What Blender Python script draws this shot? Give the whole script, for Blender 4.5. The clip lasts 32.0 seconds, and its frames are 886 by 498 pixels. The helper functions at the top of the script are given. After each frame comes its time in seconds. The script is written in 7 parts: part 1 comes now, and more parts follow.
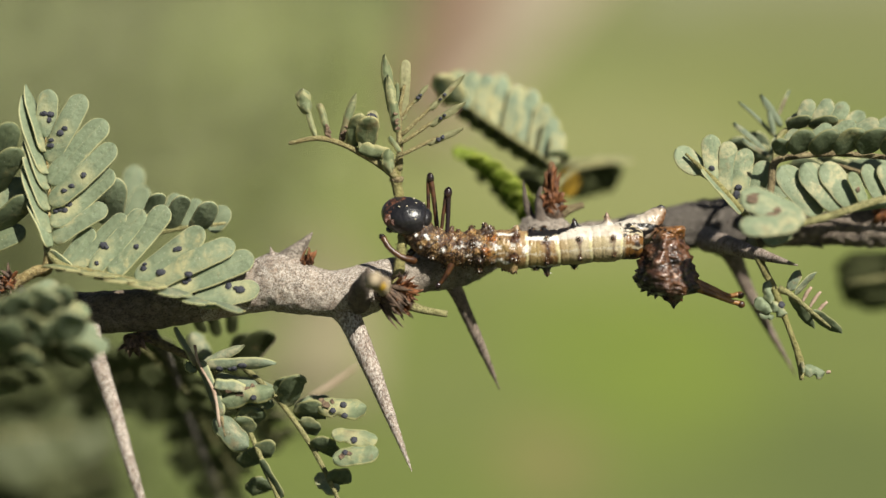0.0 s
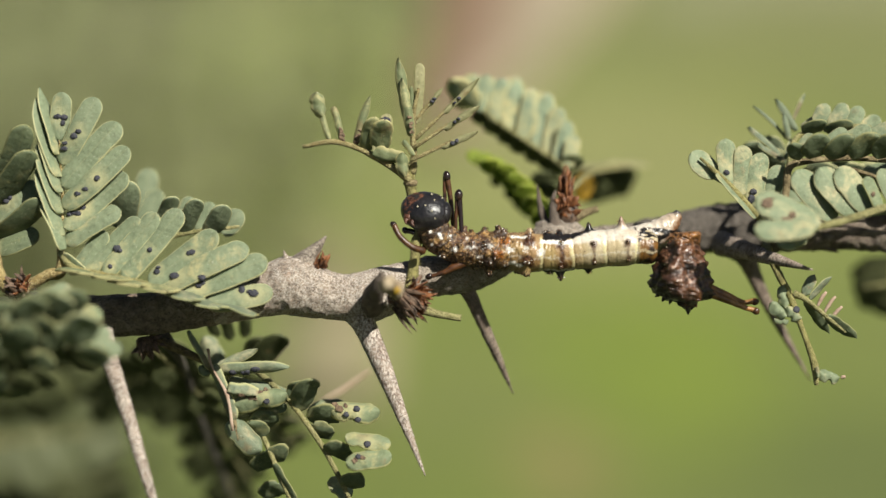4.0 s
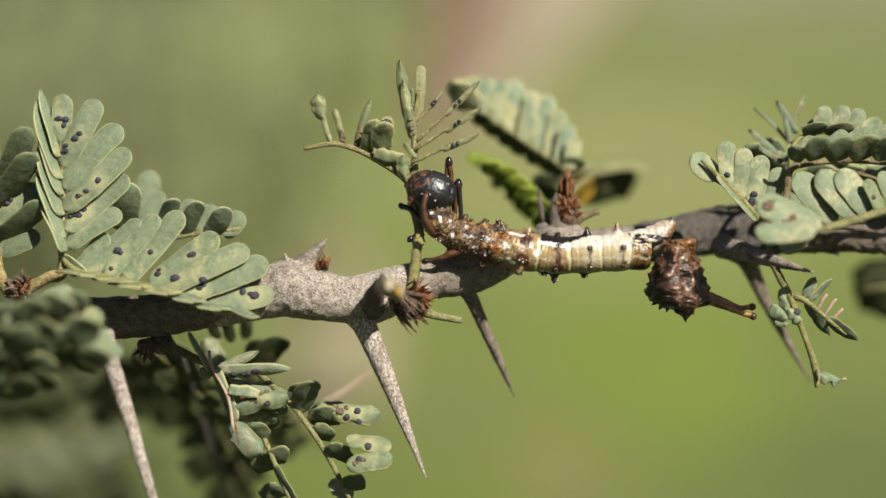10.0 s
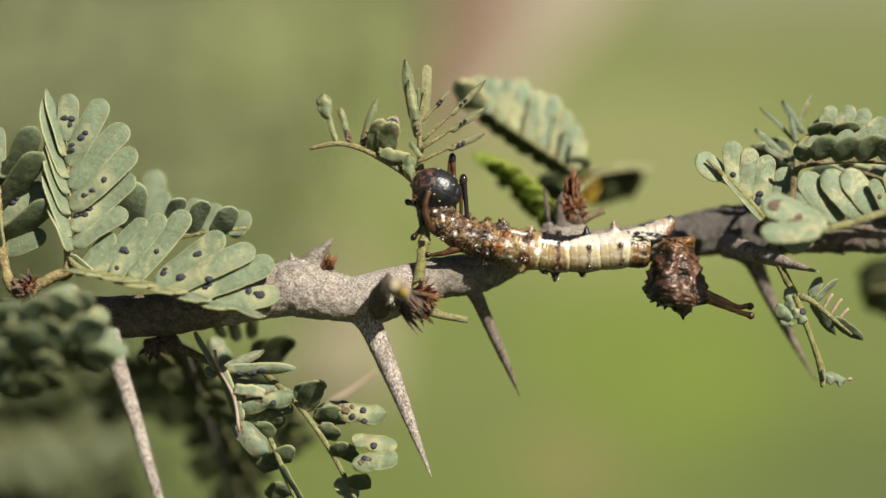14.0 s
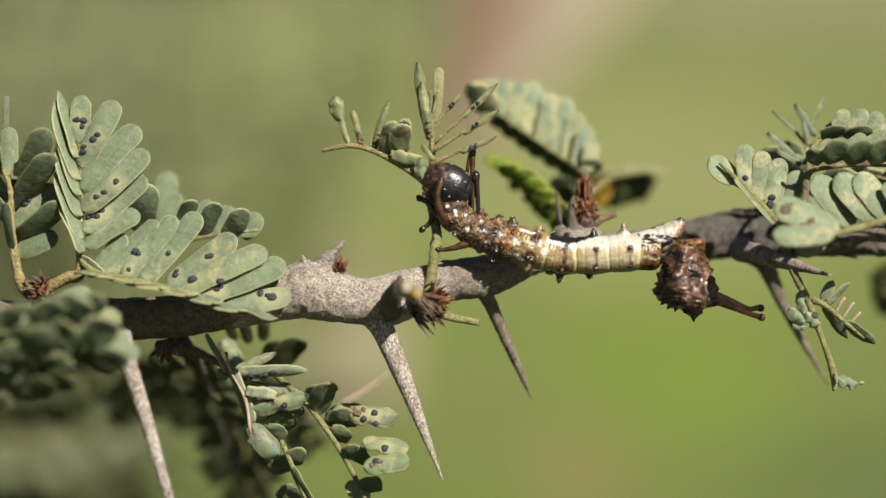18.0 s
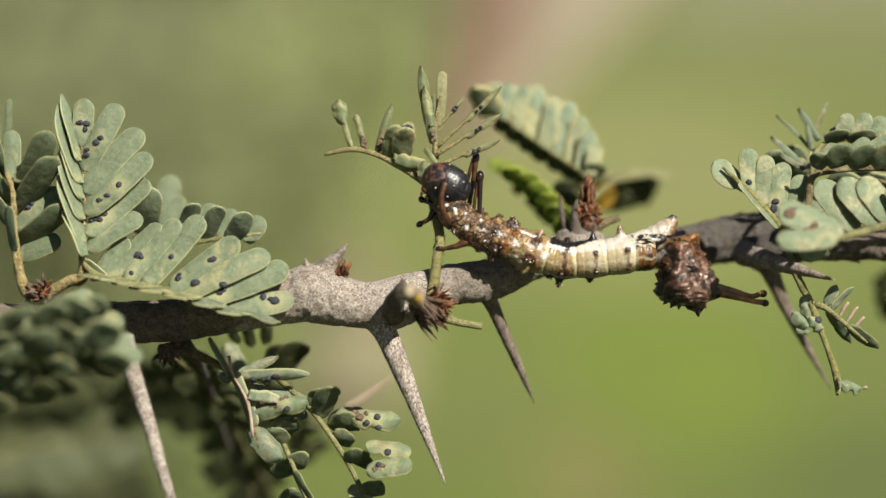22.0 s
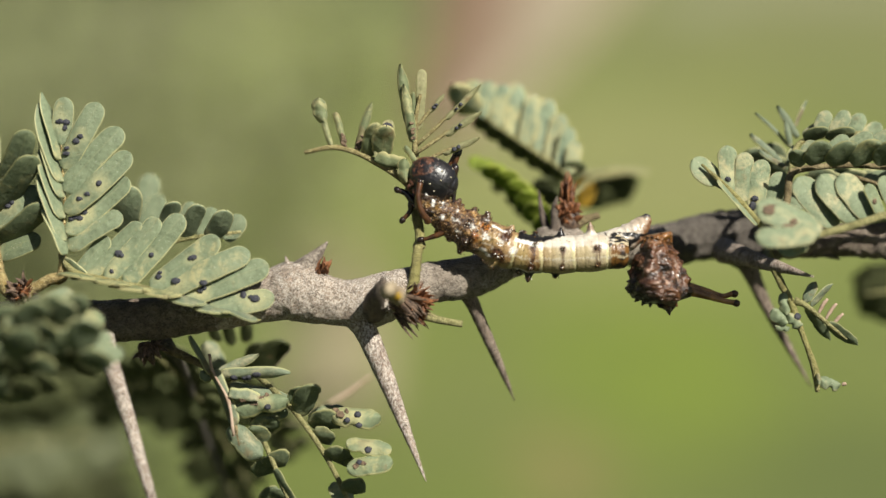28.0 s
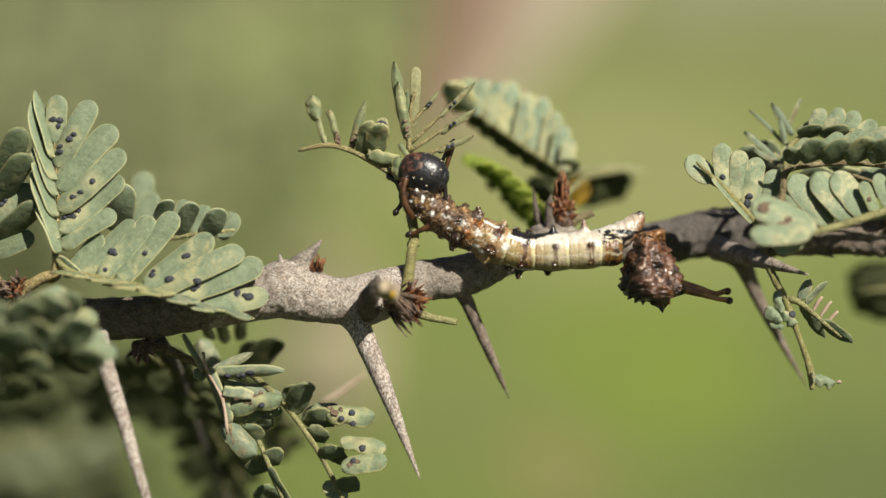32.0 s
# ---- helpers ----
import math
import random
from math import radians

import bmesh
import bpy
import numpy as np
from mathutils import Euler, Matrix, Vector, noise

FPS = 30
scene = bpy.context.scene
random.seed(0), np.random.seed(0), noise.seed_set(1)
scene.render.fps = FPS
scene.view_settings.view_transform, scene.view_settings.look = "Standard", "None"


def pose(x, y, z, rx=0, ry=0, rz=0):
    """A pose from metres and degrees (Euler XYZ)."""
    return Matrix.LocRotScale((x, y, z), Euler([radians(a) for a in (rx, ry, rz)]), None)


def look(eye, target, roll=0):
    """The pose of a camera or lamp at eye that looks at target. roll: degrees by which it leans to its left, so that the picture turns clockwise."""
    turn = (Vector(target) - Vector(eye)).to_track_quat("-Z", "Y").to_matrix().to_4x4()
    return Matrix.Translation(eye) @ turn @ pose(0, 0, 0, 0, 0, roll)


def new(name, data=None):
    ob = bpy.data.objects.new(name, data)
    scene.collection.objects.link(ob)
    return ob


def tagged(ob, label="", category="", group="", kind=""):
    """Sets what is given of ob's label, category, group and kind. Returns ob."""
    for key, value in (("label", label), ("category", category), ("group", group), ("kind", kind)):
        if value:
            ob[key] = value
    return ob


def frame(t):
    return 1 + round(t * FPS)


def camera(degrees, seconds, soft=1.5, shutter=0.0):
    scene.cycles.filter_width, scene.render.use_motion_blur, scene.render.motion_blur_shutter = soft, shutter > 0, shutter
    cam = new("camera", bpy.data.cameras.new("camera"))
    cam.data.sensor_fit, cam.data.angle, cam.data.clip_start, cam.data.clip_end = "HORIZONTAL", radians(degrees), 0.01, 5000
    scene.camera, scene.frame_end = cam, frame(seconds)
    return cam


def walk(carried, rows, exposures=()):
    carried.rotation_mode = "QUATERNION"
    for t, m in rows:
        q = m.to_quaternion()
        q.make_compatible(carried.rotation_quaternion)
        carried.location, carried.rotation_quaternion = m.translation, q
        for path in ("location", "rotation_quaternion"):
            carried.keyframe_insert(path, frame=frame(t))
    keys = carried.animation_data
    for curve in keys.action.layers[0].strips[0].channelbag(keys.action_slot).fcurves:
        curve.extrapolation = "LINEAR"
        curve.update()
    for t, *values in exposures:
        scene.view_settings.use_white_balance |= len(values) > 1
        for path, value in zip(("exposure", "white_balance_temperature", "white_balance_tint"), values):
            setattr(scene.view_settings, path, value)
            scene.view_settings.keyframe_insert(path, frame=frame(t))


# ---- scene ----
# The plan is in millimetres, fitted to the camera's first view: x along the branch, y away from the viewer, z up.
# The frame leans 12 degrees, 0.9 m above the ground.
PLAN = pose(0, 0, 0.9, -12) @ Matrix.Scale(0.001, 4)
LEAN = pose(0, 0, 0.9, -12)


def at(x, y, z):
    return PLAN @ Vector((x, y, z))


# ---- camera: a long lens close to the twig, that pans a little by hand
cam = camera(20, 32.0, soft=1.5)
cam.data.dof.use_dof = True
cam.data.dof.focus_distance = 0.2495
cam.data.dof.aperture_fstop = 10.5
# seconds, aim along and up the twig, distance, lean
PAN = [
    (0, 0.00, 0.00, 249.54, 0.00), (0.5, 0.01, -0.03, 249.52, -0.03), (1, -0.34, -0.04, 249.39, -0.00), (1.5, -0.64, 0.13, 249.26, 0.01),
    (2, -1.29, 0.33, 249.06, 0.06), (2.5, -1.53, 0.35, 248.94, 0.04), (3, -1.04, 0.26, 249.05, 0.01), (3.5, -1.36, 0.32, 249.00, 0.05),
    (5.5, -1.36, 0.44, 249.02, 0.04), (6, -1.11, 0.45, 249.10, 0.03), (6.5, -1.38, 0.53, 249.08, 0.08), (7, -1.35, 0.47, 249.25, 0.02),
    (7.5, -1.05, 0.44, 249.11, 0.05), (8, -1.20, 0.51, 248.92, 0.09), (8.5, -1.06, 0.49, 249.16, 0.07), (9, -0.85, 0.45, 248.91, 0.05),
    (9.5, -1.05, 0.50, 249.02, 0.07), (10, -1.46, 0.60, 249.11, 0.07), (10.5, -1.45, 0.62, 249.04, 0.15), (11, -1.42, 0.59, 249.00, 0.12),
    (11.5, -1.37, 0.53, 249.05, 0.05), (12, -1.48, 0.58, 248.93, 0.11), (12.5, -1.71, 0.58, 249.11, 0.10), (13, -1.73, 0.57, 249.28, 0.12),
    (13.5, -1.72, 0.58, 249.29, 0.10), (14, -2.03, 0.55, 249.17, 0.08), (14.5, -2.00, 0.56, 249.35, 0.10), (16.5, -1.66, 0.45, 248.87, 0.07),
    (17, -2.35, 0.57, 249.23, 0.09), (17.5, -1.47, 0.27, 249.01, -0.03), (18, -3.20, 0.80, 249.05, 0.17), (18.5, -2.23, 0.78, 248.70, 0.07),
    (19, -1.50, 0.69, 248.73, 0.07), (19.5, -2.05, 0.76, 248.78, 0.10), (20, -2.40, 0.86, 248.74, 0.13), (20.5, -1.98, 0.82, 248.61, 0.14),
    (21, -3.08, 0.92, 248.98, 0.18), (21.5, -3.55, 1.04, 249.06, 0.21), (22, -3.51, 1.18, 248.75, 0.24), (22.5, -4.06, 1.30, 249.21, 0.29),
    (23, -3.43, 1.10, 248.94, 0.24), (23.5, -2.35, 0.90, 248.83, 0.13), (24, -2.55, 1.04, 248.89, 0.20), (24.5, -2.59, 1.11, 248.85, 0.21),
    (25, -1.68, 0.96, 248.80, 0.19), (25.5, -2.12, 1.15, 249.05, 0.27), (27.5, -1.40, 0.94, 248.85, 0.22), (28, -1.52, 0.97, 249.12, 0.20),
    (28.5, -1.51, 1.00, 249.03, 0.27), (29, -1.47, 0.89, 249.01, 0.23), (29.5, -1.62, 1.07, 249.21, 0.30), (30, -1.82, 0.99, 249.01, 0.25),
    (30.5, -1.67, 0.87, 249.03, 0.21), (31, -1.26, 0.77, 248.96, 0.20), (31.5, -1.03, 0.77, 248.85, 0.20), (32, -0.95, 0.77, 248.77, 0.20),
]
walk(cam, [(t, look(at(0, -far, 0), at(ax, 249.5 - far if far > 249.5 else 0, az), lean)) for t, ax, az, far, lean in PAN], exposures=[(0, 0.48), (32, 0.48)])

# ---- light
SUN = Vector((0.44, -0.54, 0.72)).normalized()
world = bpy.data.worlds.new("sky")
scene.world = world
world.use_nodes = True
sky = world.node_tree.nodes.new("ShaderNodeTexSky")
sky.sky_type = "NISHITA"
sky.sun_disc = False
sky.sun_elevation = math.asin(SUN.z)
sky.sun_rotation = math.atan2(SUN.x, SUN.y)
world.node_tree.links.new(sky.outputs[0], world.node_tree.nodes["Background"].inputs[0])
world.node_tree.nodes["Background"].inputs[1].default_value = 0.030
sun = new("sun", bpy.data.lights.new("sun", "SUN"))
sun.data.energy = 5.0
sun.data.angle = radians(0.5)
sun.data.color = (1.0, 0.965, 0.86)
sun.matrix_world = look(SUN * 20, (0, 0, 0))


# ---- materials
class Nodes:
    """Short hand for building one node material."""

    def __init__(self, name, rough=0.7):
        self.mat = bpy.data.materials.new(name)
        self.mat.use_nodes = True
        self.tree = self.mat.node_tree
        self.bsdf = self.tree.nodes["Principled BSDF"]
        self.bsdf.inputs["Roughness"].default_value = rough
        self.coord = self.tree.nodes.new("ShaderNodeTexCoord")

    def put(self, a, b):
        self.tree.links.new(a, b)

    def noise(self, scale, detail=4, rough=0.6, vector=None, distort=0.0):
        n = self.tree.nodes.new("ShaderNodeTexNoise")
        n.inputs["Scale"].default_value = scale
        n.inputs["Detail"].default_value = detail
        n.inputs["Roughness"].default_value = rough
        n.inputs["Distortion"].default_value = distort
        self.put(vector or self.coord.outputs["Object"], n.inputs["Vector"])
        return n.outputs["Fac"]

    def cells(self, scale, vector=None):
        n = self.tree.nodes.new("ShaderNodeTexVoronoi")
        n.inputs["Scale"].default_value = scale
        self.put(vector or self.coord.outputs["Object"], n.inputs["Vector"])
        return n.outputs["Distance"]

    def ramp(self, fac, stops):
        n = self.tree.nodes.new("ShaderNodeValToRGB")
        e = n.color_ramp.elements
        while len(e) < len(stops):
            e.new(0.5)
        for i, (p, c) in enumerate(stops):
            e[i].position = p
            e[i].color = (*c, 1) if not isinstance(c, (int, float)) else (c, c, c, 1)
        self.put(fac, n.inputs[0])
        return n.outputs[0]

    def mix(self, fac, a, b, mode="MIX"):
        n = self.tree.nodes.new("ShaderNodeMix")
        n.data_type, n.blend_type = "RGBA", mode
        for v, i in ((fac, 0), (a, 6), (b, 7)):
            if hasattr(v, "links"):
                self.put(v, n.inputs[i])
            elif i == 0:
                n.inputs[0].default_value = v
            else:
                n.inputs[i].default_value = (*v, 1)
        return n.outputs[2]

    def calc(self, op, a, b=0.0):
        n = self.tree.nodes.new("ShaderNodeMath")
        n.operation = op
        for v, i in ((a, 0), (b, 1)):
            if hasattr(v, "links"):
                self.put(v, n.inputs[i])
            else:
                n.inputs[i].default_value = v
        return n.outputs[0]

    def shifted(self):
        """Object coordinates, moved by the object's own random number."""
        info = self.tree.nodes.new("ShaderNodeObjectInfo")
        n = self.tree.nodes.new("ShaderNodeVectorMath")
        n.operation = "ADD"
        self.put(self.coord.outputs["Object"], n.inputs[0])
        self.put(info.outputs["Random"], n.inputs[1])
        return n.outputs[0], info.outputs["Random"]

    def bump(self, height, strength, distance):
        n = self.tree.nodes.new("ShaderNodeBump")
        n.inputs["Strength"].default_value = strength
        n.inputs["Distance"].default_value = distance
        self.put(height, n.inputs["Height"])
        self.put(n.outputs[0], self.bsdf.inputs["Normal"])

    def done(self, colour, rough=None):
        self.put(colour, self.bsdf.inputs["Base Color"])
        if rough is not None:
            self.put(rough, self.bsdf.inputs["Roughness"])
        return self.mat


def leaf_material(name, green, pale, margin, blotch, through_light=0.3, rim=0.90, rusty=0.67):
    """Leaf skin: cloudy green, chlorotic patches, a pale margin, and the stains round the galls."""
    n = Nodes(name, 0.62)
    v, rnd = n.shifted()
    tone = n.mix(n.ramp(n.noise(1900, 5, 0.7, v), [(0.32, 0.0), (0.68, 1.0)]), tuple(c * 0.72 for c in green), tuple(min(1, c * 1.22) for c in green))
    cloud = n.ramp(n.noise(520, 4, 0.65, v, 0.5), [(0.42, 0.0), (0.62, 0.55)])
    tone = n.mix(cloud, tone, tuple(min(1, c * k) for c, k in zip(green, (1.30, 1.24, 1.28))))
    large = n.ramp(n.noise(330, 4, 0.6, v, 0.6), [(blotch, 0.0), (blotch + 0.1, 1.0)])
    fine = n.ramp(n.noise(2300, 3, 0.6, v), [(0.38, 0.25), (0.6, 1.0)])
    tone = n.mix(n.calc("MULTIPLY", large, fine), tone, pale)
    rust = n.ramp(n.noise(420, 4, 0.6, v, 0.4), [(rusty, 0.0), (rusty + 0.09, 0.6)])
    tone = n.mix(rust, tone, (0.27, 0.18, 0.09))
    sep = n.tree.nodes.new("ShaderNodeSeparateXYZ")
    n.put(n.coord.outputs["UV"], sep.inputs[0])
    edge = n.ramp(n.calc("ADD", sep.outputs[0], n.calc("MULTIPLY", n.noise(900, 3, 0.6, v), 0.06)), [(rim + 0.03, 0.0), (1.0, 0.9)])
    vein = n.ramp(sep.outputs[0], [(0.0, 0.22), (0.06, 0.0)])
    tone = n.mix(vein, tone, pale)
    # yellowed tissue round the galls, reddish close to them
    gall = n.tree.nodes.new("ShaderNodeAttribute")
    gall.attribute_name = "stain"
    sick = n.calc("ADD", gall.outputs["Fac"], n.calc("MULTIPLY", n.calc("SUBTRACT", n.noise(1300, 5, 0.7, v), 0.5), 0.9))
    tone = n.mix(n.ramp(sick, [(0.12, 0.0), (0.75, 0.8)]), tone, (0.56, 0.51, 0.27))
    tone = n.mix(n.ramp(sick, [(0.70, 0.0), (1.0, 0.5)]), tone, (0.46, 0.27, 0.15))
    tone = n.mix(edge, tone, margin)
    tone = n.mix(n.calc("MULTIPLY", rnd, 0.35), tone, tuple(c * 0.7 for c in green))
    # dark dust and pale points
    tone = n.mix(n.ramp(n.noise(5200, 2, 0.5, v), [(0.66, 0.0), (0.72, 0.5)]), tone, (0.05, 0.055, 0.03))
    tone = n.mix(n.ramp(n.noise(6100, 2, 0.5, v), [(0.68, 0.0), (0.74, 0.5)]), tone, (0.62, 0.62, 0.48))
    n.bump(n.calc("ADD", n.noise(1500, 4, 0.7, v), n.calc("MULTIPLY", n.noise(420, 3, 0.6, v), 1.4)), 0.4, 0.0003)
    mat = n.done(tone)
    n.bsdf.inputs["Specular IOR Level"].default_value = 0.25
    out = n.tree.nodes["Material Output"]
    thin = n.tree.nodes.new("ShaderNodeBsdfTranslucent")
    lit = n.mix(1.0, tone, (0.75, 1.0, 0.35), "MULTIPLY")
    n.put(lit, thin.inputs["Color"])
    both = n.tree.nodes.new("ShaderNodeMixShader")
    both.inputs[0].default_value = through_light
    n.put(n.bsdf.outputs[0], both.inputs[1])
    n.put(thin.outputs[0], both.inputs[2])
    n.put(both.outputs[0], out.inputs["Surface"])
    return mat


LEAF = leaf_material("sage_leaf", (0.199, 0.241, 0.144), (0.46, 0.42, 0.22), (0.56, 0.53, 0.28), 0.58, 0.13, 0.88)
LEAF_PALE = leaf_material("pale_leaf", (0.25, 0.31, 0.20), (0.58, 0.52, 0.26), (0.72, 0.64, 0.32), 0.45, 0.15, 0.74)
# leaf green with deep shade put into its colour
LEAF_SHADED = leaf_material("shaded_leaf", (0.076, 0.087, 0.037), (0.13, 0.13, 0.055), (0.14, 0.15, 0.06), 0.62, 0.08)
# leaf green with lighter shade put into its colour
LEAF_HALF_SHADED = leaf_material("half_shaded_leaf", (0.13, 0.16, 0.088), (0.28, 0.27, 0.13), (0.30, 0.29, 0.13), 0.56, 0.12)
LEAF_SPRIG = leaf_material("gnawed_leaf", (0.17, 0.20, 0.10), (0.46, 0.43, 0.22), (0.56, 0.50, 0.24), 0.50, 0.15, 0.74, 0.57)
LEAF_YOUNG = leaf_material("young_leaf", (0.27, 0.345, 0.045), (0.46, 0.50, 0.08), (0.60, 0.60, 0.14), 0.56, 0.45)
LEAF_WORN = leaf_material("worn_leaf", (0.19, 0.23, 0.148), (0.43, 0.40, 0.25), (0.56, 0.55, 0.27), 0.50, 0.18, 0.84, 0.57)
LEAF_GNAWED = leaf_material("half_dry_leaf", (0.215, 0.262, 0.148), (0.44, 0.41, 0.20), (0.58, 0.54, 0.24), 0.50, 0.22, 0.84, 0.56)
LEAF_LIGHT = leaf_material("light_sage_leaf", (0.228, 0.275, 0.164), (0.52, 0.47, 0.27), (0.55, 0.51, 0.29), 0.50, 0.15, 0.90, 0.64)
LEAF_DRY = leaf_material("withered_leaf", (0.32, 0.31, 0.16), (0.54, 0.49, 0.28), (0.54, 0.50, 0.24), 0.5, 0.3, 0.9, 0.58)
LEAF_YELLOW = leaf_material("yellowed_leaf", (0.46, 0.28, 0.03), (0.5, 0.36, 0.06), (0.4, 0.25, 0.05), 0.6, 0.4)


def bark_material(name, dark, mid, pale, pale_from, grain=4600, along=(0.8, 1, 1)):
    """Bark: brown wood with a crust of pale lichen flecks, cracks along it and dark pores."""
    n = Nodes(name, 0.85)
    fibre = n.tree.nodes.new("ShaderNodeMapping")
    fibre.inputs["Scale"].default_value = along
    n.put(n.coord.outputs["Object"], fibre.inputs["Vector"])
    v = fibre.outputs[0]
    speck = n.noise(grain, 6, 0.72, v)
    patch = n.noise(190, 7, 0.75)
    tone = n.ramp(n.noise(1100, 6, 0.72, v, 0.5), [(0.30, dark), (0.5, mid), (0.72, tuple(0.55 * p + 0.45 * q for p, q in zip(mid, pale)))])
    crust = n.ramp(patch, [(pale_from - 0.10, 0.22), (pale_from + 0.08, 1.0)])
    fleck = n.ramp(speck, [(0.43, 0.0), (0.56, 1.0)])
    tone = n.mix(n.calc("MULTIPLY", crust, fleck), tone, pale)
    tone = n.mix(n.ramp(n.noise(110, 5, 0.7), [(0.5, 0.0), (0.66, 0.3)]), tone, mid)
    rust = n.ramp(n.noise(620, 4, 0.7, v), [(0.60, 0.0), (0.70, 0.5)])
    tone = n.mix(rust, tone, tuple(m * k for m, k in zip(mid, (1.25, 0.95, 0.75))))
    crack = n.ramp(n.noise(900, 5, 0.7, v, 0.8), [(0.47, 0.0), (0.50, 0.7), (0.53, 0.0)])
    tone = n.mix(crack, tone, dark)
    pits = n.ramp(n.cells(2300, v), [(0.10, 1.0), (0.24, 0.0)])
    tone = n.mix(n.calc("MULTIPLY", pits, 0.7), tone, dark)
    n.bump(n.calc("ADD", speck, n.calc("MULTIPLY", n.noise(1300, 5, 0.75, v), 0.9)), 0.75, 0.0004)
    return n.done(tone)


BARK = bark_material("grey_bark", (0.040, 0.026, 0.018), (0.27, 0.190, 0.132), (0.72, 0.65, 0.565), 0.46, 7600)
# brown bark, with the overhanging leaf's shade put into its colour
BARK_BROWN_SHADED = bark_material("brown_shaded_bark", (0.04, 0.028, 0.02), (0.18, 0.135, 0.098), (0.48, 0.41, 0.335), 0.58, 5600)
BARK_BROWN = bark_material("brown_bark", (0.05, 0.036, 0.026), (0.22, 0.177, 0.137), (0.52, 0.455, 0.38), 0.54)
# dark bark, its tone partly shade put into the colour
BARK_DARK_SHADED = bark_material("dark_shaded_bark", (0.034, 0.027, 0.022), (0.115, 0.097, 0.08), (0.25, 0.215, 0.18), 0.58)
THORN = bark_material("thorn_wood", (0.04, 0.024, 0.018), (0.25, 0.165, 0.12), (0.80, 0.72, 0.63), 0.45, 6400, (1, 1, 0.45))
THORN_GREY = bark_material("thorn_grey", (0.06, 0.040, 0.03), (0.26, 0.195, 0.15), (0.55, 0.46, 0.385), 0.50, 4600, (1, 1, 0.45))
THORN_BROWN = bark_material("thorn_brown_grey", (0.05, 0.034, 0.026), (0.20, 0.148, 0.112), (0.42, 0.34, 0.275), 0.54, 4600, (1, 1, 0.45))
THORN_DARK = bark_material("thorn_brown", (0.05, 0.036, 0.028), (0.13, 0.10, 0.078), (0.25, 0.20, 0.155), 0.6, 4200, (1, 1, 0.6))
TWIG = bark_material("green_twig", (0.10, 0.09, 0.03), (0.25, 0.235, 0.09), (0.44, 0.40, 0.20), 0.55)
STALK = bark_material("hairy_stalk", (0.10, 0.085, 0.025), (0.255, 0.23, 0.075), (0.42, 0.38, 0.17), 0.55)
STALK_BROWN = bark_material("browned_stalk", (0.09, 0.065, 0.025), (0.27, 0.215, 0.085), (0.46, 0.41, 0.20), 0.5)
TWIG_GOLD = bark_material("golden_twig", (0.085, 0.05, 0.018), (0.33, 0.235, 0.08), (0.60, 0.50, 0.25), 0.47, 3600)
TWIG_BROWN = bark_material("brown_twig", (0.075, 0.052, 0.022), (0.21, 0.16, 0.078), (0.40, 0.33, 0.18), 0.55)


def plain(name, a, b, scale, rough, bump=0.3, coat=0.0):
    n = Nodes(name, rough)
    v, rnd = n.shifted()
    f = n.noise(scale, 5, 0.65, v)
    n.bump(n.noise(scale * 2, 4, 0.6, v), bump, 0.0002)
    n.bsdf.inputs["Coat Weight"].default_value = coat
    return n.done(n.mix(n.ramp(f, [(0.35, 0.0), (0.65, 1.0)]), a, b))


SCALE_RED = plain("bud_scale_red", (0.055, 0.020, 0.009), (0.30, 0.120, 0.045), 1300, 0.55)
SCALE_BROWN = plain("bud_scale_brown", (0.022, 0.012, 0.008), (0.20, 0.13, 0.085), 1900, 0.65)
DRY_BUD = plain("dry_bud", (0.17, 0.12, 0.07), (0.44, 0.36, 0.24), 1300, 0.8)
PINK_STALK = plain("dry_pink_stalk", (0.30, 0.20, 0.14), (0.48, 0.36, 0.27), 700, 0.8)
SCAR = plain("leaf_scar", (0.06, 0.038, 0.024), (0.20, 0.135, 0.08), 2600, 0.85)
SPOT = plain("spot_black", (0.016, 0.017, 0.024), (0.05, 0.05, 0.062), 3000, 0.75)
HEAD = plain("head_black", (0.008, 0.008, 0.009), (0.022, 0.019, 0.020), 1500, 0.33, 0.18, 0.12)
HEAD_BROWN = plain("head_brown", (0.018, 0.009, 0.007), (0.15, 0.060, 0.034), 1700, 0.45, 0.7)
DOT = plain("head_dot", (0.42, 0.37, 0.24), (0.55, 0.50, 0.36), 3000, 0.6)
LEG = plain("leg_chestnut", (0.014, 0.006, 0.004), (0.115, 0.045, 0.014), 900, 0.36, 0.1, 0.2)
TAIL = plain("tail_amber", (0.13, 0.055, 0.016), (0.42, 0.205, 0.065), 900, 0.35, 0.2, 0.3)
LEG_DARK = plain("leg_black", (0.006, 0.005, 0.005), (0.03, 0.014, 0.01), 900, 0.22, 0.1, 0.5)


def skin(name, rough, coat, fine, relief=0.3, low=0.68, high=1.2):
    """Caterpillar skin: the pigment of its markings, with a fine grain."""
    n = Nodes(name, rough)
    pig = n.tree.nodes.new("ShaderNodeAttribute")
    pig.attribute_name = "pigment"
    grain = n.ramp(n.noise(fine, 5, 0.75), [(0.34, low), (0.66, high)])
    n.bump(n.calc("ADD", n.noise(fine * 0.8, 5, 0.7), n.calc("MULTIPLY", n.cells(fine * 1.6), 0.6)), relief, 0.0002)
    n.bsdf.inputs["Coat Weight"].default_value = coat
    n.bsdf.inputs["Coat Roughness"].default_value = 0.24
    return n.done(n.mix(1.0, pig.outputs["Color"], grain, "MULTIPLY"))


SKIN = skin("caterpillar_skin", 0.40, 0.22, 3000, 0.14, 0.82, 1.1)
GRAINY = skin("grainy_brown_skin", 0.42, 0.22, 3600, 0.6, 0.6, 1.4)
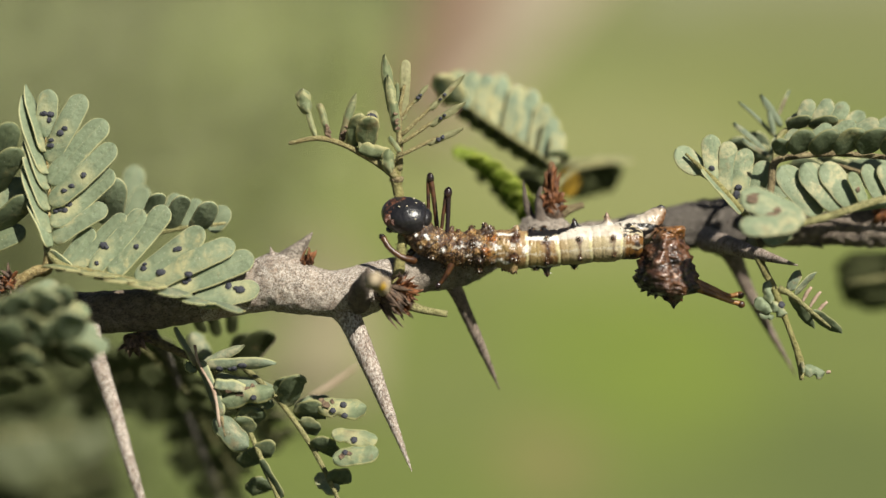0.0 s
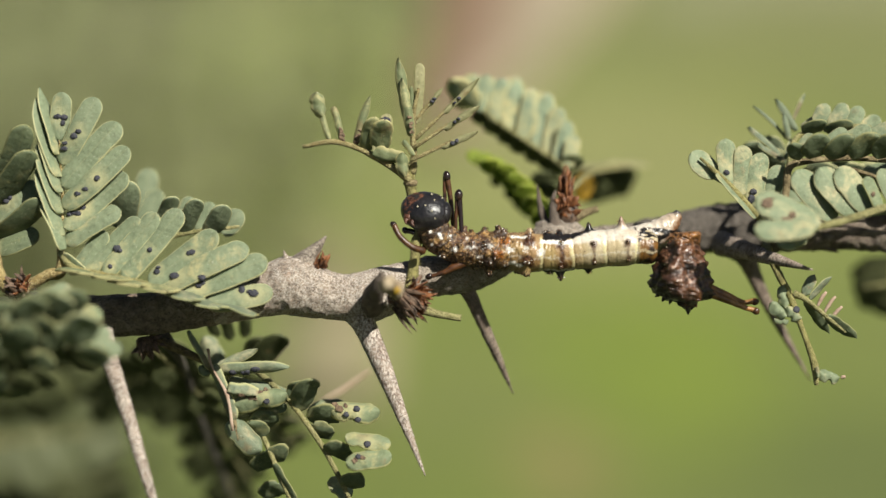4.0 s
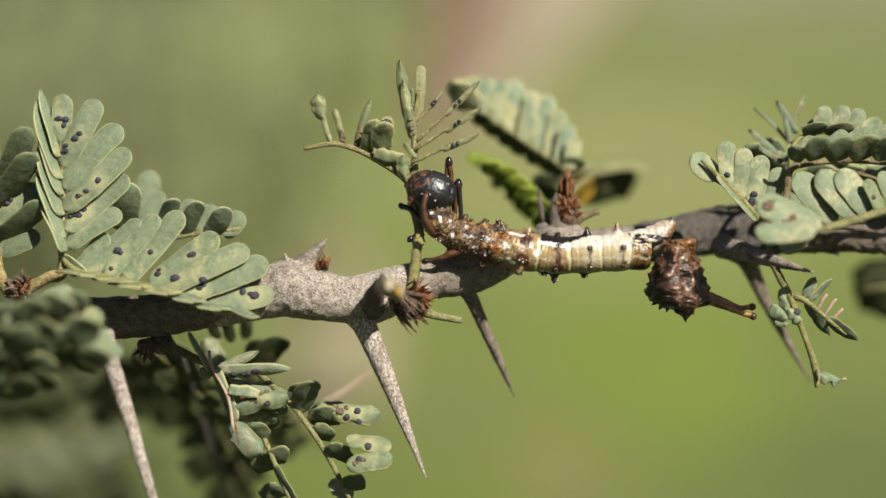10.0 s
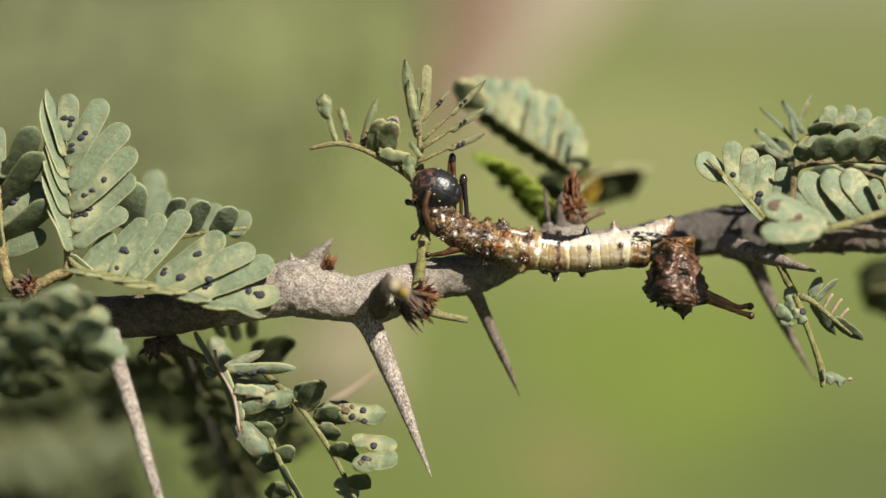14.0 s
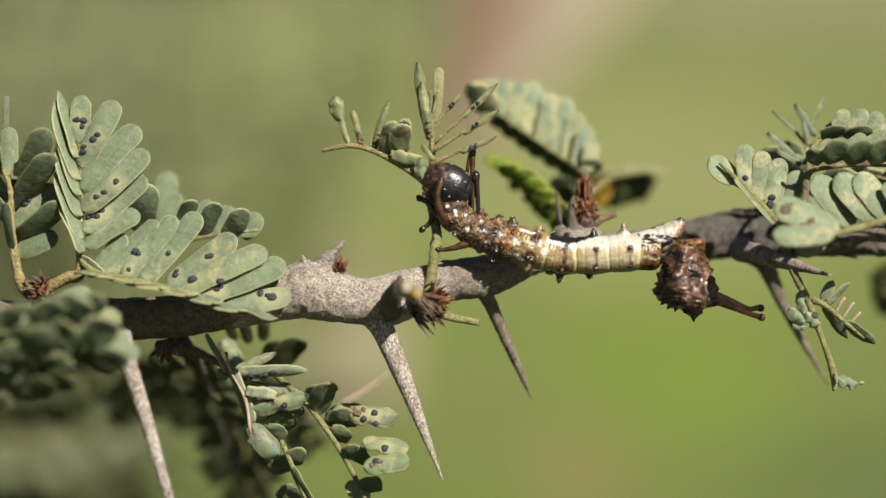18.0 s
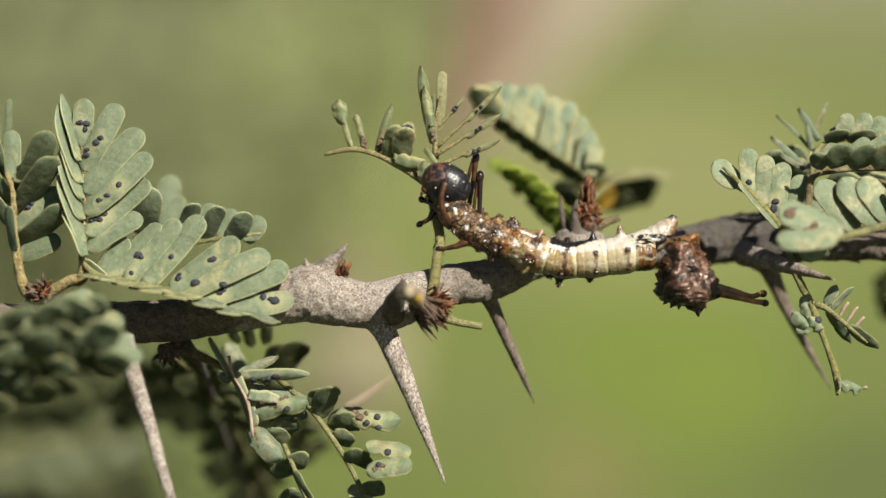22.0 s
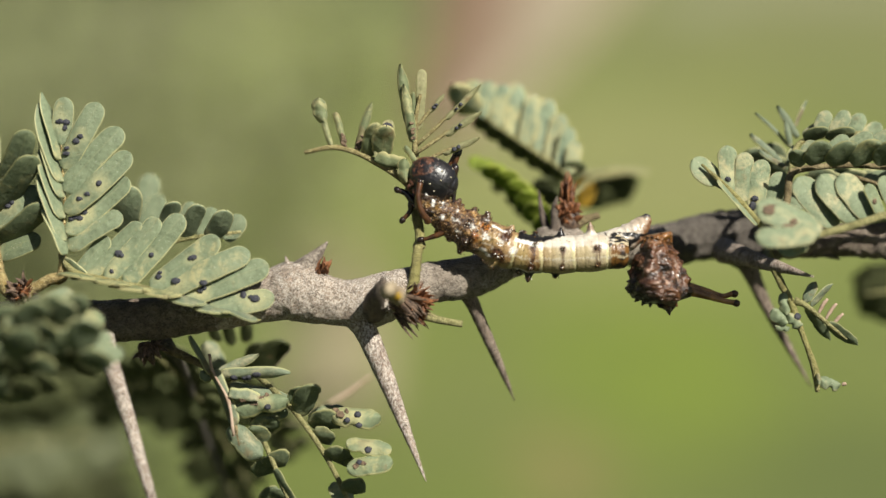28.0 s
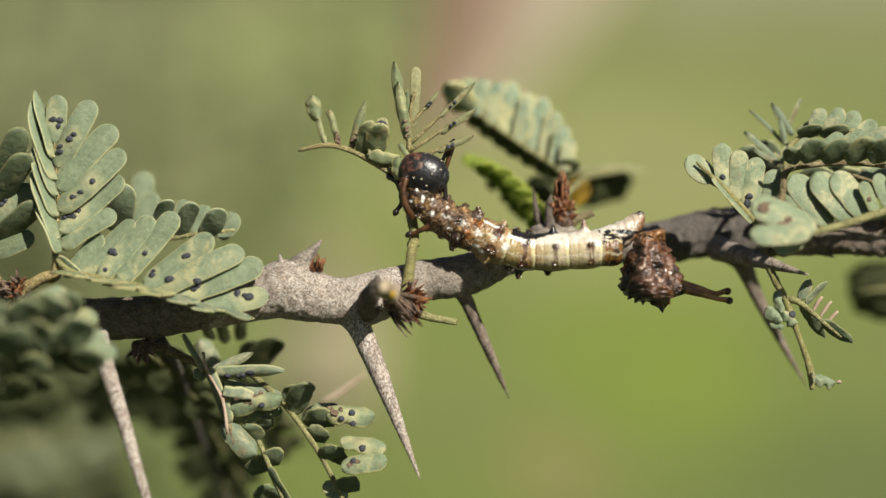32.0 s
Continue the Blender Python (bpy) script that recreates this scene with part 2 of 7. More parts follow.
RUMP = skin("rump_skin", 0.34, 0.6, 2600, 0.7, 0.55, 1.35)


def ground_material():
    n = Nodes("meadow_grass", 0.9)
    big = n.noise(0.55, 5, 0.55)
    small = n.noise(9, 6, 0.7)
    tone = n.ramp(big, [(0.36, (0.155, 0.172, 0.046)), (0.52, (0.158, 0.199, 0.031)), (0.66, (0.188, 0.200, 0.062))])
    sep = n.tree.nodes.new("ShaderNodeSeparateXYZ")
    n.put(n.coord.outputs["Object"], sep.inputs[0])
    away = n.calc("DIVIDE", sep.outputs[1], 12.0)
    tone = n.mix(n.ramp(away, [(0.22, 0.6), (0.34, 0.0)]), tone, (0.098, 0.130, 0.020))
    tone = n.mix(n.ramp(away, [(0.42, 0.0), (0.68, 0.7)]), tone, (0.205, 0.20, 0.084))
    # patches of other tone, placed to fit the background in the camera's view
    for x, y, rx, ry, colour, most in (
            (-0.30, 8.9, 0.45, 1.1, (0.075, 0.092, 0.026), 0.85), (1.35, 9.4, 0.8, 0.9, (0.27, 0.255, 0.17), 0.7), (0.85, 8.7, 0.2, 0.6, (0.27, 0.27, 0.18), 0.6),
            (0.52, 2.85, 0.30, 0.5, (0.092, 0.118, 0.026), 0.8), (0.30, 3.5, 0.26, 0.8, (0.160, 0.218, 0.016), 0.75), (0.14, 2.9, 0.10, 0.3, (0.23, 0.195, 0.06), 0.7), (0.72, 6.3, 0.3, 0.8, (0.20, 0.215, 0.052), 0.6), (0.30, 5.2, 0.66, 1.6, (0.275, 0.27, 0.10), 0.75)):
        gap = n.calc("ADD", n.calc("POWER", n.calc("ABSOLUTE", n.calc("DIVIDE", n.calc("SUBTRACT", sep.outputs[0], x), rx)), 2.0), n.calc("POWER", n.calc("ABSOLUTE", n.calc("DIVIDE", n.calc("SUBTRACT", sep.outputs[1], y), ry)), 2.0))
        tone = n.mix(n.ramp(n.calc("ADD", gap, n.calc("MULTIPLY", small, 0.4)), [(0.35, most), (1.0, 0.0)]), tone, colour)
    tone = n.mix(n.ramp(small, [(0.3, 0.6), (0.6, 0.0)]), tone, (0.085, 0.10, 0.030))
    n.bump(small, 0.5, 0.03)
    return n.done(tone)


def earth_material(name, a, b):
    n = Nodes(name, 0.95)
    tone = n.ramp(n.noise(1.3, 5, 0.6), [(0.38, a), (0.62, b)])
    tone = n.mix(n.ramp(n.noise(30, 5, 0.7), [(0.4, 0.4), (0.6, 0.0)]), tone, (0.15, 0.10, 0.065))
    n.bump(n.noise(40, 5), 0.5, 0.02)
    return n.done(tone)


def bush_material(name, a, b):
    """Small leaves far out of focus: matt, and thin enough to let light through."""
    n = Nodes(name, 0.95)
    tone = n.mix(n.ramp(n.noise(30, 4, 0.6), [(0.35, 0.0), (0.65, 1.0)]), a, b)
    mat = n.done(tone)
    n.bsdf.inputs["Specular IOR Level"].default_value = 0.1
    thin = n.tree.nodes.new("ShaderNodeBsdfTranslucent")
    n.put(tone, thin.inputs["Color"])
    both = n.tree.nodes.new("ShaderNodeMixShader")
    both.inputs[0].default_value = 0.42
    n.put(n.bsdf.outputs[0], both.inputs[1])
    n.put(thin.outputs[0], both.inputs[2])
    n.put(both.outputs[0], n.tree.nodes["Material Output"].inputs["Surface"])
    return mat


GRASS = ground_material()
EARTH = earth_material("bare_earth", (0.20, 0.112, 0.066), (0.25, 0.15, 0.092))
STRAW = earth_material("pale_straw", (0.34, 0.285, 0.185), (0.42, 0.36, 0.25))
DRY_GRASS = earth_material("dry_grass", (0.255, 0.215, 0.11), (0.30, 0.27, 0.15))
DRY_BUSH = bush_material("dry_bush_leaf", (0.33, 0.37, 0.145), (0.48, 0.51, 0.245))
DULL_BUSH = bush_material("dull_bush_leaf", (0.18, 0.215, 0.09), (0.34, 0.38, 0.165))
DARK_BUSH = bush_material("dark_bush_leaf", (0.11, 0.12, 0.053), (0.21, 0.22, 0.10))
BUSH = bush_material("bush_leaf", (0.24, 0.26, 0.134), (0.43, 0.44, 0.24))

# ---- building helpers
SPOT_AT = {}


def thing(name, x, y, z, label, category, group=""):
    """An empty at a place of the plan: the base of a thing."""
    ob = new(name)
    ob.empty_display_size = 0.002
    ob.location = at(x, y, z)
    SPOT_AT[ob] = Vector(ob.location)
    return tagged(ob, label, category, group)


def part(name, bm, material, parent=None, label="", plan=True, smooth=True):
    """Links a bmesh as one mesh object under a thing or a part. The bmesh is in the plan's millimetres, or in metres."""
    if plan:
        bm.transform(PLAN)
    low = Vector([min(v.co[i] for v in bm.verts) for i in range(3)])
    high = Vector([max(v.co[i] for v in bm.verts) for i in range(3)])
    mid = (low + high) / 2
    bm.transform(Matrix.Translation(-mid))
    bmesh.ops.recalc_face_normals(bm, faces=bm.faces)
    me = bpy.data.meshes.new(name)
    bm.to_mesh(me)
    bm.free()
    for m in material if isinstance(material, (list, tuple)) else [material]:
        me.materials.append(m)
    if smooth:
        me.polygons.foreach_set("use_smooth", [True] * len(me.polygons))
    ob = new(name, me)
    ob.location = mid - (SPOT_AT[parent] if parent else Vector())
    ob.parent = parent
    SPOT_AT[ob] = mid
    if label:
        tagged(ob, label)
    return ob


def spline(rows, sub):
    """A smooth line through rows of numbers."""
    rows = [np.array(r, float) for r in rows]
    ext = [2 * rows[0] - rows[1]] + rows + [2 * rows[-1] - rows[-2]]
    out = []
    for i in range(1, len(ext) - 2):
        a, b, c, d = ext[i - 1:i + 3]
        for k in range(sub):
            t = k / sub
            out.append(0.5 * (2 * b + (c - a) * t + (2 * a - 5 * b + 4 * c - d) * t * t + (3 * b - a - 3 * c + d) * t ** 3))
    return out + [rows[-1]]


def tube(bm, rows, seg=10, sub=4, rough=0.0, grain=1.0, material=0):
    """A round rod along rows of x, y, z, radius, with an uneven skin."""
    line = spline(rows, sub)
    pts = [Vector(r[:3]) for r in line]
    rings = []
    side = Vector((0.13, 1, 0.21)).normalized()
    for i, r in enumerate(line):
        way = (pts[min(i + 1, len(pts) - 1)] - pts[max(i - 1, 0)]).normalized()
        side = (side - way * side.dot(way)).normalized()
        up = way.cross(side)
        ring = []
        for k in range(seg):
            a = 2 * math.pi * k / seg
            out = side * math.cos(a) + up * math.sin(a)
            p = pts[i] + out * max(r[3], 0.01)
            if rough:
                p += out * rough * (noise.noise(p * grain) + 0.5 * noise.noise(p * grain * 2.7) + 0.14 * noise.noise(p * grain * 5.5) + 0.12 * noise.noise(p * grain * 12))
            ring.append(bm.verts.new(p))
        rings.append(ring)
    for a, b in zip(rings, rings[1:]):
        for k in range(seg):
            bm.faces.new((a[k], a[(k + 1) % seg], b[(k + 1) % seg], b[k])).material_index = material
    for ring in (rings[0], rings[-1]):
        bm.faces.new(ring).material_index = material
    return bm


def rod(name, rows, material, parent, label="", seg=10, sub=4, rough=0.0, grain=1.0):
    return part(name, tube(bmesh.new(), rows, seg, sub, rough, grain), material, parent, label)


def ball(bm, centre, radii, turn=None, seg=12, rough=0.0, grain=2.0, material=0):
    m = Matrix.Translation(centre) @ (turn or Matrix()) @ Matrix.Diagonal((*radii, 1))
    made = bmesh.ops.create_uvsphere(bm, u_segments=seg, v_segments=max(6, seg * 2 // 3), radius=1, matrix=m)["verts"]
    for v in made:
        if rough:
            v.co += (v.co - Vector(centre)).normalized() * rough * noise.noise(v.co * grain)
        for f in v.link_faces:
            f.material_index = material
    return bm


BLADE = {}


def leaflet(frond, row, material=None, label="", cup=0.10, name="leaflet", torn=0.0, point=False):
    """One oblong leaflet. row: base x, base z, tip x, tip z, width, depth, turn about its own length, depth that the tip gains."""
    bx, bz, tx, tz, width, depth, *rest = row
    turn, lean = (list(rest) + [0, 0])[:2]
    if turn > 90:
        lean -= 0.9 * (tz - bz)
    a, b = Vector((bx, depth, bz)), Vector((tx, depth + lean, tz))
    way = (b - a).normalized()
    face = Vector((0, -1, 0))
    across = way.cross(face).normalized()
    if abs(turn) <= 30:
        aim = Vector((0.12 + 0.5 * math.sin(radians(turn)), -1, 0.55))
    elif turn == 90:
        aim = Vector((0.1, -0.02, 1))
    elif turn > 90:
        aim = Vector((0.05, -0.52, -0.86))
    else:
        aim = Matrix.Rotation(radians(turn), 3, way) @ across
        aim = aim.cross(way)
    face = (aim - way * aim.dot(way)).normalized()
    across = way.cross(face).normalized()
    if abs(turn) <= 30 or turn > 90:
        width /= min(1.0, max(0.6, abs(face.y)))
    length = (b - a).length
    bend = random.uniform(-0.03, 0.06) * length
    skew = random.uniform(-0.06, 0.06)
    wave = random.uniform(0, 6)
    bm = bmesh.new()
    uv = bm.loops.layers.uv.new("UVMap")
    rows, cols = 26 if torn else 22, (-1, -0.94, -0.78, -0.52, -0.26, 0, 0.26, 0.52, 0.78, 0.94, 1)
    stain = bm.verts.layers.float_color.new("stain")
    sick = random.random()
    thick = 0.09 + 0.02 * width
    grid = {}
    place = {}
    tip_cap, base_cap = min(0.5 * width, 0.45 * length), min(0.55 * width, 0.4 * length)
    for i in range(rows + 1):
        v = (1 - math.cos(math.pi * i / rows)) / 2
        run = v * length
        half = 0.86 + 0.14 * math.sin(math.pi * min(1, v * 0.85))
        if point and run > 0.5 * length:
            half *= max(0.0, 1 - ((run / length - 0.5) / 0.5) ** 3.4)
        elif run > length - tip_cap:
            half *= math.sqrt(max(0.0, 1 - ((run - length + tip_cap) / tip_cap) ** 2))
        if run < base_cap:
            half *= 0.22 + 0.78 * math.sqrt(max(0.0, 1 - (1 - run / base_cap) ** 2))
        half = max(half, 0.04) * width / 2
        for j, u in enumerate(cols):
            mid = a + way * (v * length) + across * (skew * width * math.sin(v * math.pi))
            dip = -cup * (1 + 1.5 * torn) * width * u * u + bend * 4 * v * (1 - v) + 0.02 * width * math.sin(wave + 7 * v + 2 * u)
            gone = 0.0
            if torn:
                gone = torn * max(0.0, noise.noise((v * 4 + wave, 3 if u > 0 else -3, wave)) * 2 - 0.15) * u * u
                dip += torn * width * 0.35 * noise.noise((v * 3 + wave, u, 7))
            edge = 1 + 0.07 * noise.noise((v * 2.6 + wave, 5 if u > 0 else -5, wave)) + 0.035 * noise.noise((v * 9 + wave, 2 if u > 0 else -2, wave))
            p = mid + across * (u * half * edge * (1 - min(0.85, gone))) + face * dip
            ill = max(0.0, 0.45 - v * 1.6) * (1 - 0.5 * abs(u)) if sick > 0.55 else 0.0
            for s in (0, 1):
                q = p + face * (thick / 2 if s else -thick / 2) * (1 if abs(u) < 1 else 0.5)
                grid[i, j, s] = bm.verts.new(q)
                grid[i, j, s][stain] = (ill, ill, ill, 1)
                place[grid[i, j, s]] = (abs(u), v)
    n = len(cols) - 1
    for i in range(rows):
        for j in range(n):
            for s in (0, 1):
                bm.faces.new((grid[i, j, s], grid[i + 1, j, s], grid[i + 1, j + 1, s], grid[i, j + 1, s]))
        for j in (0, n):
            bm.faces.new((grid[i, j, 0], grid[i + 1, j, 0], grid[i + 1, j, 1], grid[i, j, 1]))
    for i in (0, rows):
        for j in range(n):
            bm.faces.new((grid[i, j, 0], grid[i, j + 1, 0], grid[i, j + 1, 1], grid[i, j, 1]))
    for f in bm.faces:
        for loop in f.loops:
            loop[uv].uv = place[loop.vert]
    if not material:
        material = LEAF
    ob = part(name, bm, material, frond, label)
    BLADE[ob] = (a, face, thick, way, across, length, width, bend, cup)
    return ob


def blade_at(leaf, x, z):
    """Where a leaflet's face lies at a place of the plan: the point, and how far it is along and across the blade."""
    a, face, thick, way, across, length, width, bend, cup = BLADE[leaf]
    y = a.y - ((x - a.x) * face.x + (z - a.z) * face.z) / face.y
    gap = Vector((x, y, z)) - a
    v, u = gap.dot(way) / length, gap.dot(across) * 2 / width
    k = min(1, max(0, v))
    return a + gap + face * (bend * 4 * k * (1 - k) - cup * width * min(1, u * u) + thick * 0.5), v, u


def spot(leaf, x, z, radius=0.26, scar=False):
    """A small black raised gall on a leaflet's upper face, or a flat brown scar."""
    p, v, u = blade_at(leaf, x, z)
    face = BLADE[leaf][1]
    if face.y > 0:
        face = -face
    p += face * 0.04
    turn = face.to_track_quat("Z", "Y").to_matrix().to_4x4()
    # the leaf yellows round the gall
    centre, ill = PLAN @ p - SPOT_AT[leaf], leaf.data.attributes["stain"].data
    reach, strength = radius * random.uniform(3.0, 5.2) * 0.001, 0.3 if scar or BLADE[leaf][6] < 1.8 else random.uniform(0.25, 1.0)
    for q in leaf.data.vertices:
        near = max(0.0, strength * (1 - (q.co - centre).length / reach))
        if near > ill[q.index].color[0]:
            ill[q.index].color = (near, near, near, 1)
    bm = ball(bmesh.new(), p, (radius * random.uniform(0.85, 1.25), radius * random.uniform(0.7, 1.1), 0.07 if scar else 0.17), turn, 14, 0.22 if scar else 0.08, 4)
    part("scar" if scar else "spot", bm, SCAR if scar else SPOT, leaf, "dry brown scar" if scar else "round black spot")


def spots(leaf, places, radius=0.30):
    for x, y, z in places:
        spot(leaf, x, z, radius * random.uniform(0.95, 1.3))


def spots_among(leaves, places):
    """Galls on whichever leaflet lies uppermost at each place: x, z, radius."""
    for x, z, radius in places:
        found = [(blade_at(leaf, x, z), leaf) for leaf in leaves]
        found = [(p.y, k) for k, ((p, v, u), leaf) in enumerate(found) if 0.02 < v < 0.97 and abs(u) < 0.92]
        if found:
            spot(leaves[min(found)[1]], x, z, radius)


def pinna(frond, base, tip, count, length, width, depths, angle, sides=(1, -1), material=None, turn=20, stem=None, taper=0.6, radius=0.22):
    """A feather of leaflets along a midrib from base to tip (x, z), leaning towards the tip by angle."""
    (bx, bz), (tx, tz) = base, tip
    d0, d1 = depths
    rod("midrib", [(bx, d0, bz, radius * 1.3), ((bx + tx) / 2, (d0 + d1) / 2, (bz + tz) / 2 + 0.4, radius), (tx, d1, tz, radius * 0.5)], stem or TWIG, frond, seg=6)
    way = math.atan2(tz - bz, tx - bx)
    for i in range(count):
        f = (i + 0.5) / count
        size = length * (1 - (1 - taper) * abs(2 * f - 0.8)) * random.uniform(0.9, 1.08)
        for s in sides:
            a = way + s * radians(angle + random.uniform(-7, 7))
            x, z = bx + (tx - bx) * f, bz + (tz - bz) * f + 0.4 * math.sin(f * math.pi)
            leaflet(frond, (x, z, x + size * math.cos(a), z + size * math.sin(a), width * random.uniform(0.9, 1.1), d0 + (d1 - d0) * f, (s * turn if turn < 90 else turn) + random.uniform(-9, 9), random.uniform(-0.8, 0.8)), material)


def scales(parent, name, centre, way, count, length, width, spread, material, label="", scatter=0.8):
    """A tuft of stiff pointed bud scales, each a part."""
    way = Vector(way).normalized()
    for i in range(count):
        d = (way + Vector((random.gauss(0, spread), random.gauss(0, spread), random.gauss(0, spread)))).normalized()
        l = length * random.uniform(0.6, 1.15)
        off = Vector((random.gauss(0, width), random.gauss(0, width), random.gauss(0, width))) * scatter
        p = Vector(centre) + off * min(1.0, 1.1 / max(off.length, 0.01))
        hook = Vector((random.gauss(0, 0.15), random.gauss(0, 0.15), random.gauss(0, 0.15))) * l
        w = width * random.uniform(0.6, 1.0)
        bm = tube(bmesh.new(), [(0, 0, -0.1, w * 0.8), (0.05 * l, 0, 0.3 * l, w), (0.1 * l, 0, 0.65 * l, w * 0.7), (0.02 * l, 0, l, 0.03)], 6, 2, w * 0.25, 3)
        bm.transform(Matrix.Diagonal((0.4, 1.2, 1, 1)))
        roll = Matrix.Rotation(random.uniform(0, 6.28), 4, "Z")
        bm.transform(Matrix.Translation(p) @ (d + hook / l).to_track_quat("Z", "Y").to_matrix().to_4x4() @ roll)
        part(name, bm, material, parent)
    if label:
        tagged(parent, label)


# ---- the ground and the far meadow
bm = bmesh.new()
bmesh.ops.create_grid(bm, x_segments=60, y_segments=60, size=600)
for v in bm.verts:
    r = v.co.length
    if r > 30:
        v.co.z += (r - 30) * 0.012 * noise.noise(v.co * 0.01)
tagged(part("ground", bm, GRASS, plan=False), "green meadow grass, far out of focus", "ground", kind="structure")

for name, rows, material, label in (
        ("path", [((-0.02, 12.4), (0.62, 12.4)), ((-0.08, 9.75), (0.24, 9.75)), ((-0.07, 7.84), (0.14, 7.84)), ((-0.09, 6.88), (0.09, 6.88)), ((-0.10, 6.12), (0.02, 6.12)), ((-0.10, 5.42), (-0.03, 5.42))], EARTH, "brown bare earth path, far out of focus"),
        ("dry_grass", [((0.62, 12.4), (1.30, 12.4)), ((0.24, 9.75), (0.70, 9.75)), ((0.14, 7.84), (0.43, 7.84)), ((0.09, 6.88), (0.27, 6.88)), ((0.02, 6.12), (0.13, 6.12)), ((-0.03, 5.42), (0.01, 5.42))], STRAW, "verge of pale straw beside the path, far out of focus"),
        ("dry_grass", [((-0.30, 4.2), (-0.20, 4.2)), ((-0.27, 3.7), (-0.10, 3.7)), ((-0.25, 3.1), (-0.10, 3.1))], DRY_GRASS, "strip of dry beige grass, far out of focus")):
    bm = bmesh.new()
    strip = []
    for (ax, ay), (bx, by) in rows:
        strip.append([bm.verts.new((ax + (bx - ax) * k / 6 + 0.04 * noise.noise((ax, ay, k)), ay + (by - ay) * k / 6, 0.02 + 0.02 * math.sin(math.pi * k / 6))) for k in range(7)])
    for a, b in zip(strip, strip[1:]):
        for k in range(6):
            bm.faces.new((a[k], a[k + 1], b[k + 1], b[k]))
    tagged(part(name, bm, material, plan=False), label, "ground", kind="structure")


def bush(x, y, height, wide, count, leaf, seed, material=BUSH):
    """A low bush: stems from the ground and a loose crown of small leaves."""
    rnd = random.Random(seed)
    ob = new("bush")
    ob.location = (x, y, 0)
    SPOT_AT[ob] = Vector((x, y, 0))
    tagged(ob, "grey-green bush growing in the meadow, out of focus", "bush", "meadow bushes")
    tips = []
    for i in range(7):
        a = rnd.uniform(0, 6.28)
        r = wide * rnd.uniform(0.3, 1)
        p = Vector((x + r * math.cos(a), y + r * math.sin(a), height * rnd.uniform(0.55, 1)))
        tips.append(p)
        m = (Vector((x, y, 0)) + p) / 2 + Vector((0, 0, 0.1 * height))
        bm = tube(bmesh.new(), [(x, y, -0.02, 0.012), (*m, 0.008), (*p, 0.003)], 6, 3)
        part("stem", bm, BARK_DARK_SHADED, ob, plan=False)
    bm = bmesh.new()
    for i in range(count):
        t = rnd.choice(tips)
        f = rnd.uniform(0.35, 1.0)
        c = Vector((x, y, 0)).lerp(t, f) + Vector((rnd.gauss(0, wide * 0.2), rnd.gauss(0, wide * 0.2), rnd.gauss(0, height * 0.12)))
        c.z = max(c.z, 0.03)
        m = Matrix.Translation(c) @ Euler((rnd.uniform(0, 6), rnd.uniform(0, 6), rnd.uniform(0, 6))).to_matrix().to_4x4()
        s = leaf * rnd.uniform(0.6, 1.3)
        q = [bm.verts.new(m @ Vector(p)) for p in ((0, 0, 0), (s * 0.5, s * 0.28, s * 0.08), (s, 0, 0), (s * 0.5, -s * 0.28, s * 0.08))]
        bm.faces.new(q)
    tagged(part("crown", bm, material, ob, plan=False), kind="stuff")


bush(-0.42, 1.75, 0.46, 0.24, 1500, 0.035, 4, DULL_BUSH)
bush(-0.62, 3.1, 0.62, 0.42, 2200, 0.05, 3)
bush(-0.36, 4.3, 0.40, 0.27, 900, 0.05, 5, DRY_BUSH)
bush(-0.75, 4.8, 0.7, 0.5, 1800, 0.06, 8)
bush(-1.75, 8.0, 0.72, 0.42, 2200, 0.07, 12, DARK_BUSH)
bush(-1.05, 8.7, 0.62, 0.36, 1800, 0.07, 15, DARK_BUSH)

# ---- the thorny branch
branch = thing("branch", *(-12.57, 0, -4.43), "grey lichen-speckled acacia branch with long thorns", "branch")
# stretch under the spreading leaf, its bark coloured darker for that shade
rod("wood", [(-98.3, 10, -9.28, 3.62), (-67.51, 4, -7.64, 2.85), (-50.01, 2, -7.01, 2.38), (-38.54, 1, -6.48, 2.14), (-29.97, 0, -6.06, 2.06), (-23.0, 0, -4.85, 2.1), (-20.5, 0, -4.2, 2.0)], BARK_BROWN_SHADED, branch, "brown bark, darkened for the shade of the leaf above", seg=90, sub=20, rough=0.13, grain=1.1)
rod("wood", [(-24.6, 0, -5.1, 2.02), (-23.23, 0, -4.88, 2.24), (-18.74, 0, -3.76, 2.53), (-16.39, 0, -3.31, 2.97), (-14.26, 0, -3.87, 2.64), (-11.73, 0, -4.43, 2.3), (-8.93, 0.3, -4.38, 2.58), (-5.86, 1.2, -3.33, 2.31), (-2.78, 2.5, -2.38, 1.87)], BARK, branch, "rough grey bark with pale lichen", seg=110, sub=22, rough=0.13, grain=1.1)
rod("wood", [(-8.1, 0.6, -4.11, 2.25), (-5.86, 1.2, -3.33, 2.27), (-3.06, 2.4, -2.44, 2.01), (0.34, 3.8, -2.0, 2.1), (2.61, 5, -1.36, 2.01), (4.93, 6, -0.3, 1.76), (8.43, 7, 0.55, 1.56), (12.53, 8.2, 0.96, 1.57), (17.91, 10.6, 1.34, 1.74), (21.24, 12, 1.7, 1.75)], BARK_BROWN, branch, "smoother grey-brown bark", seg=80, sub=18, rough=0.14, grain=1.1)
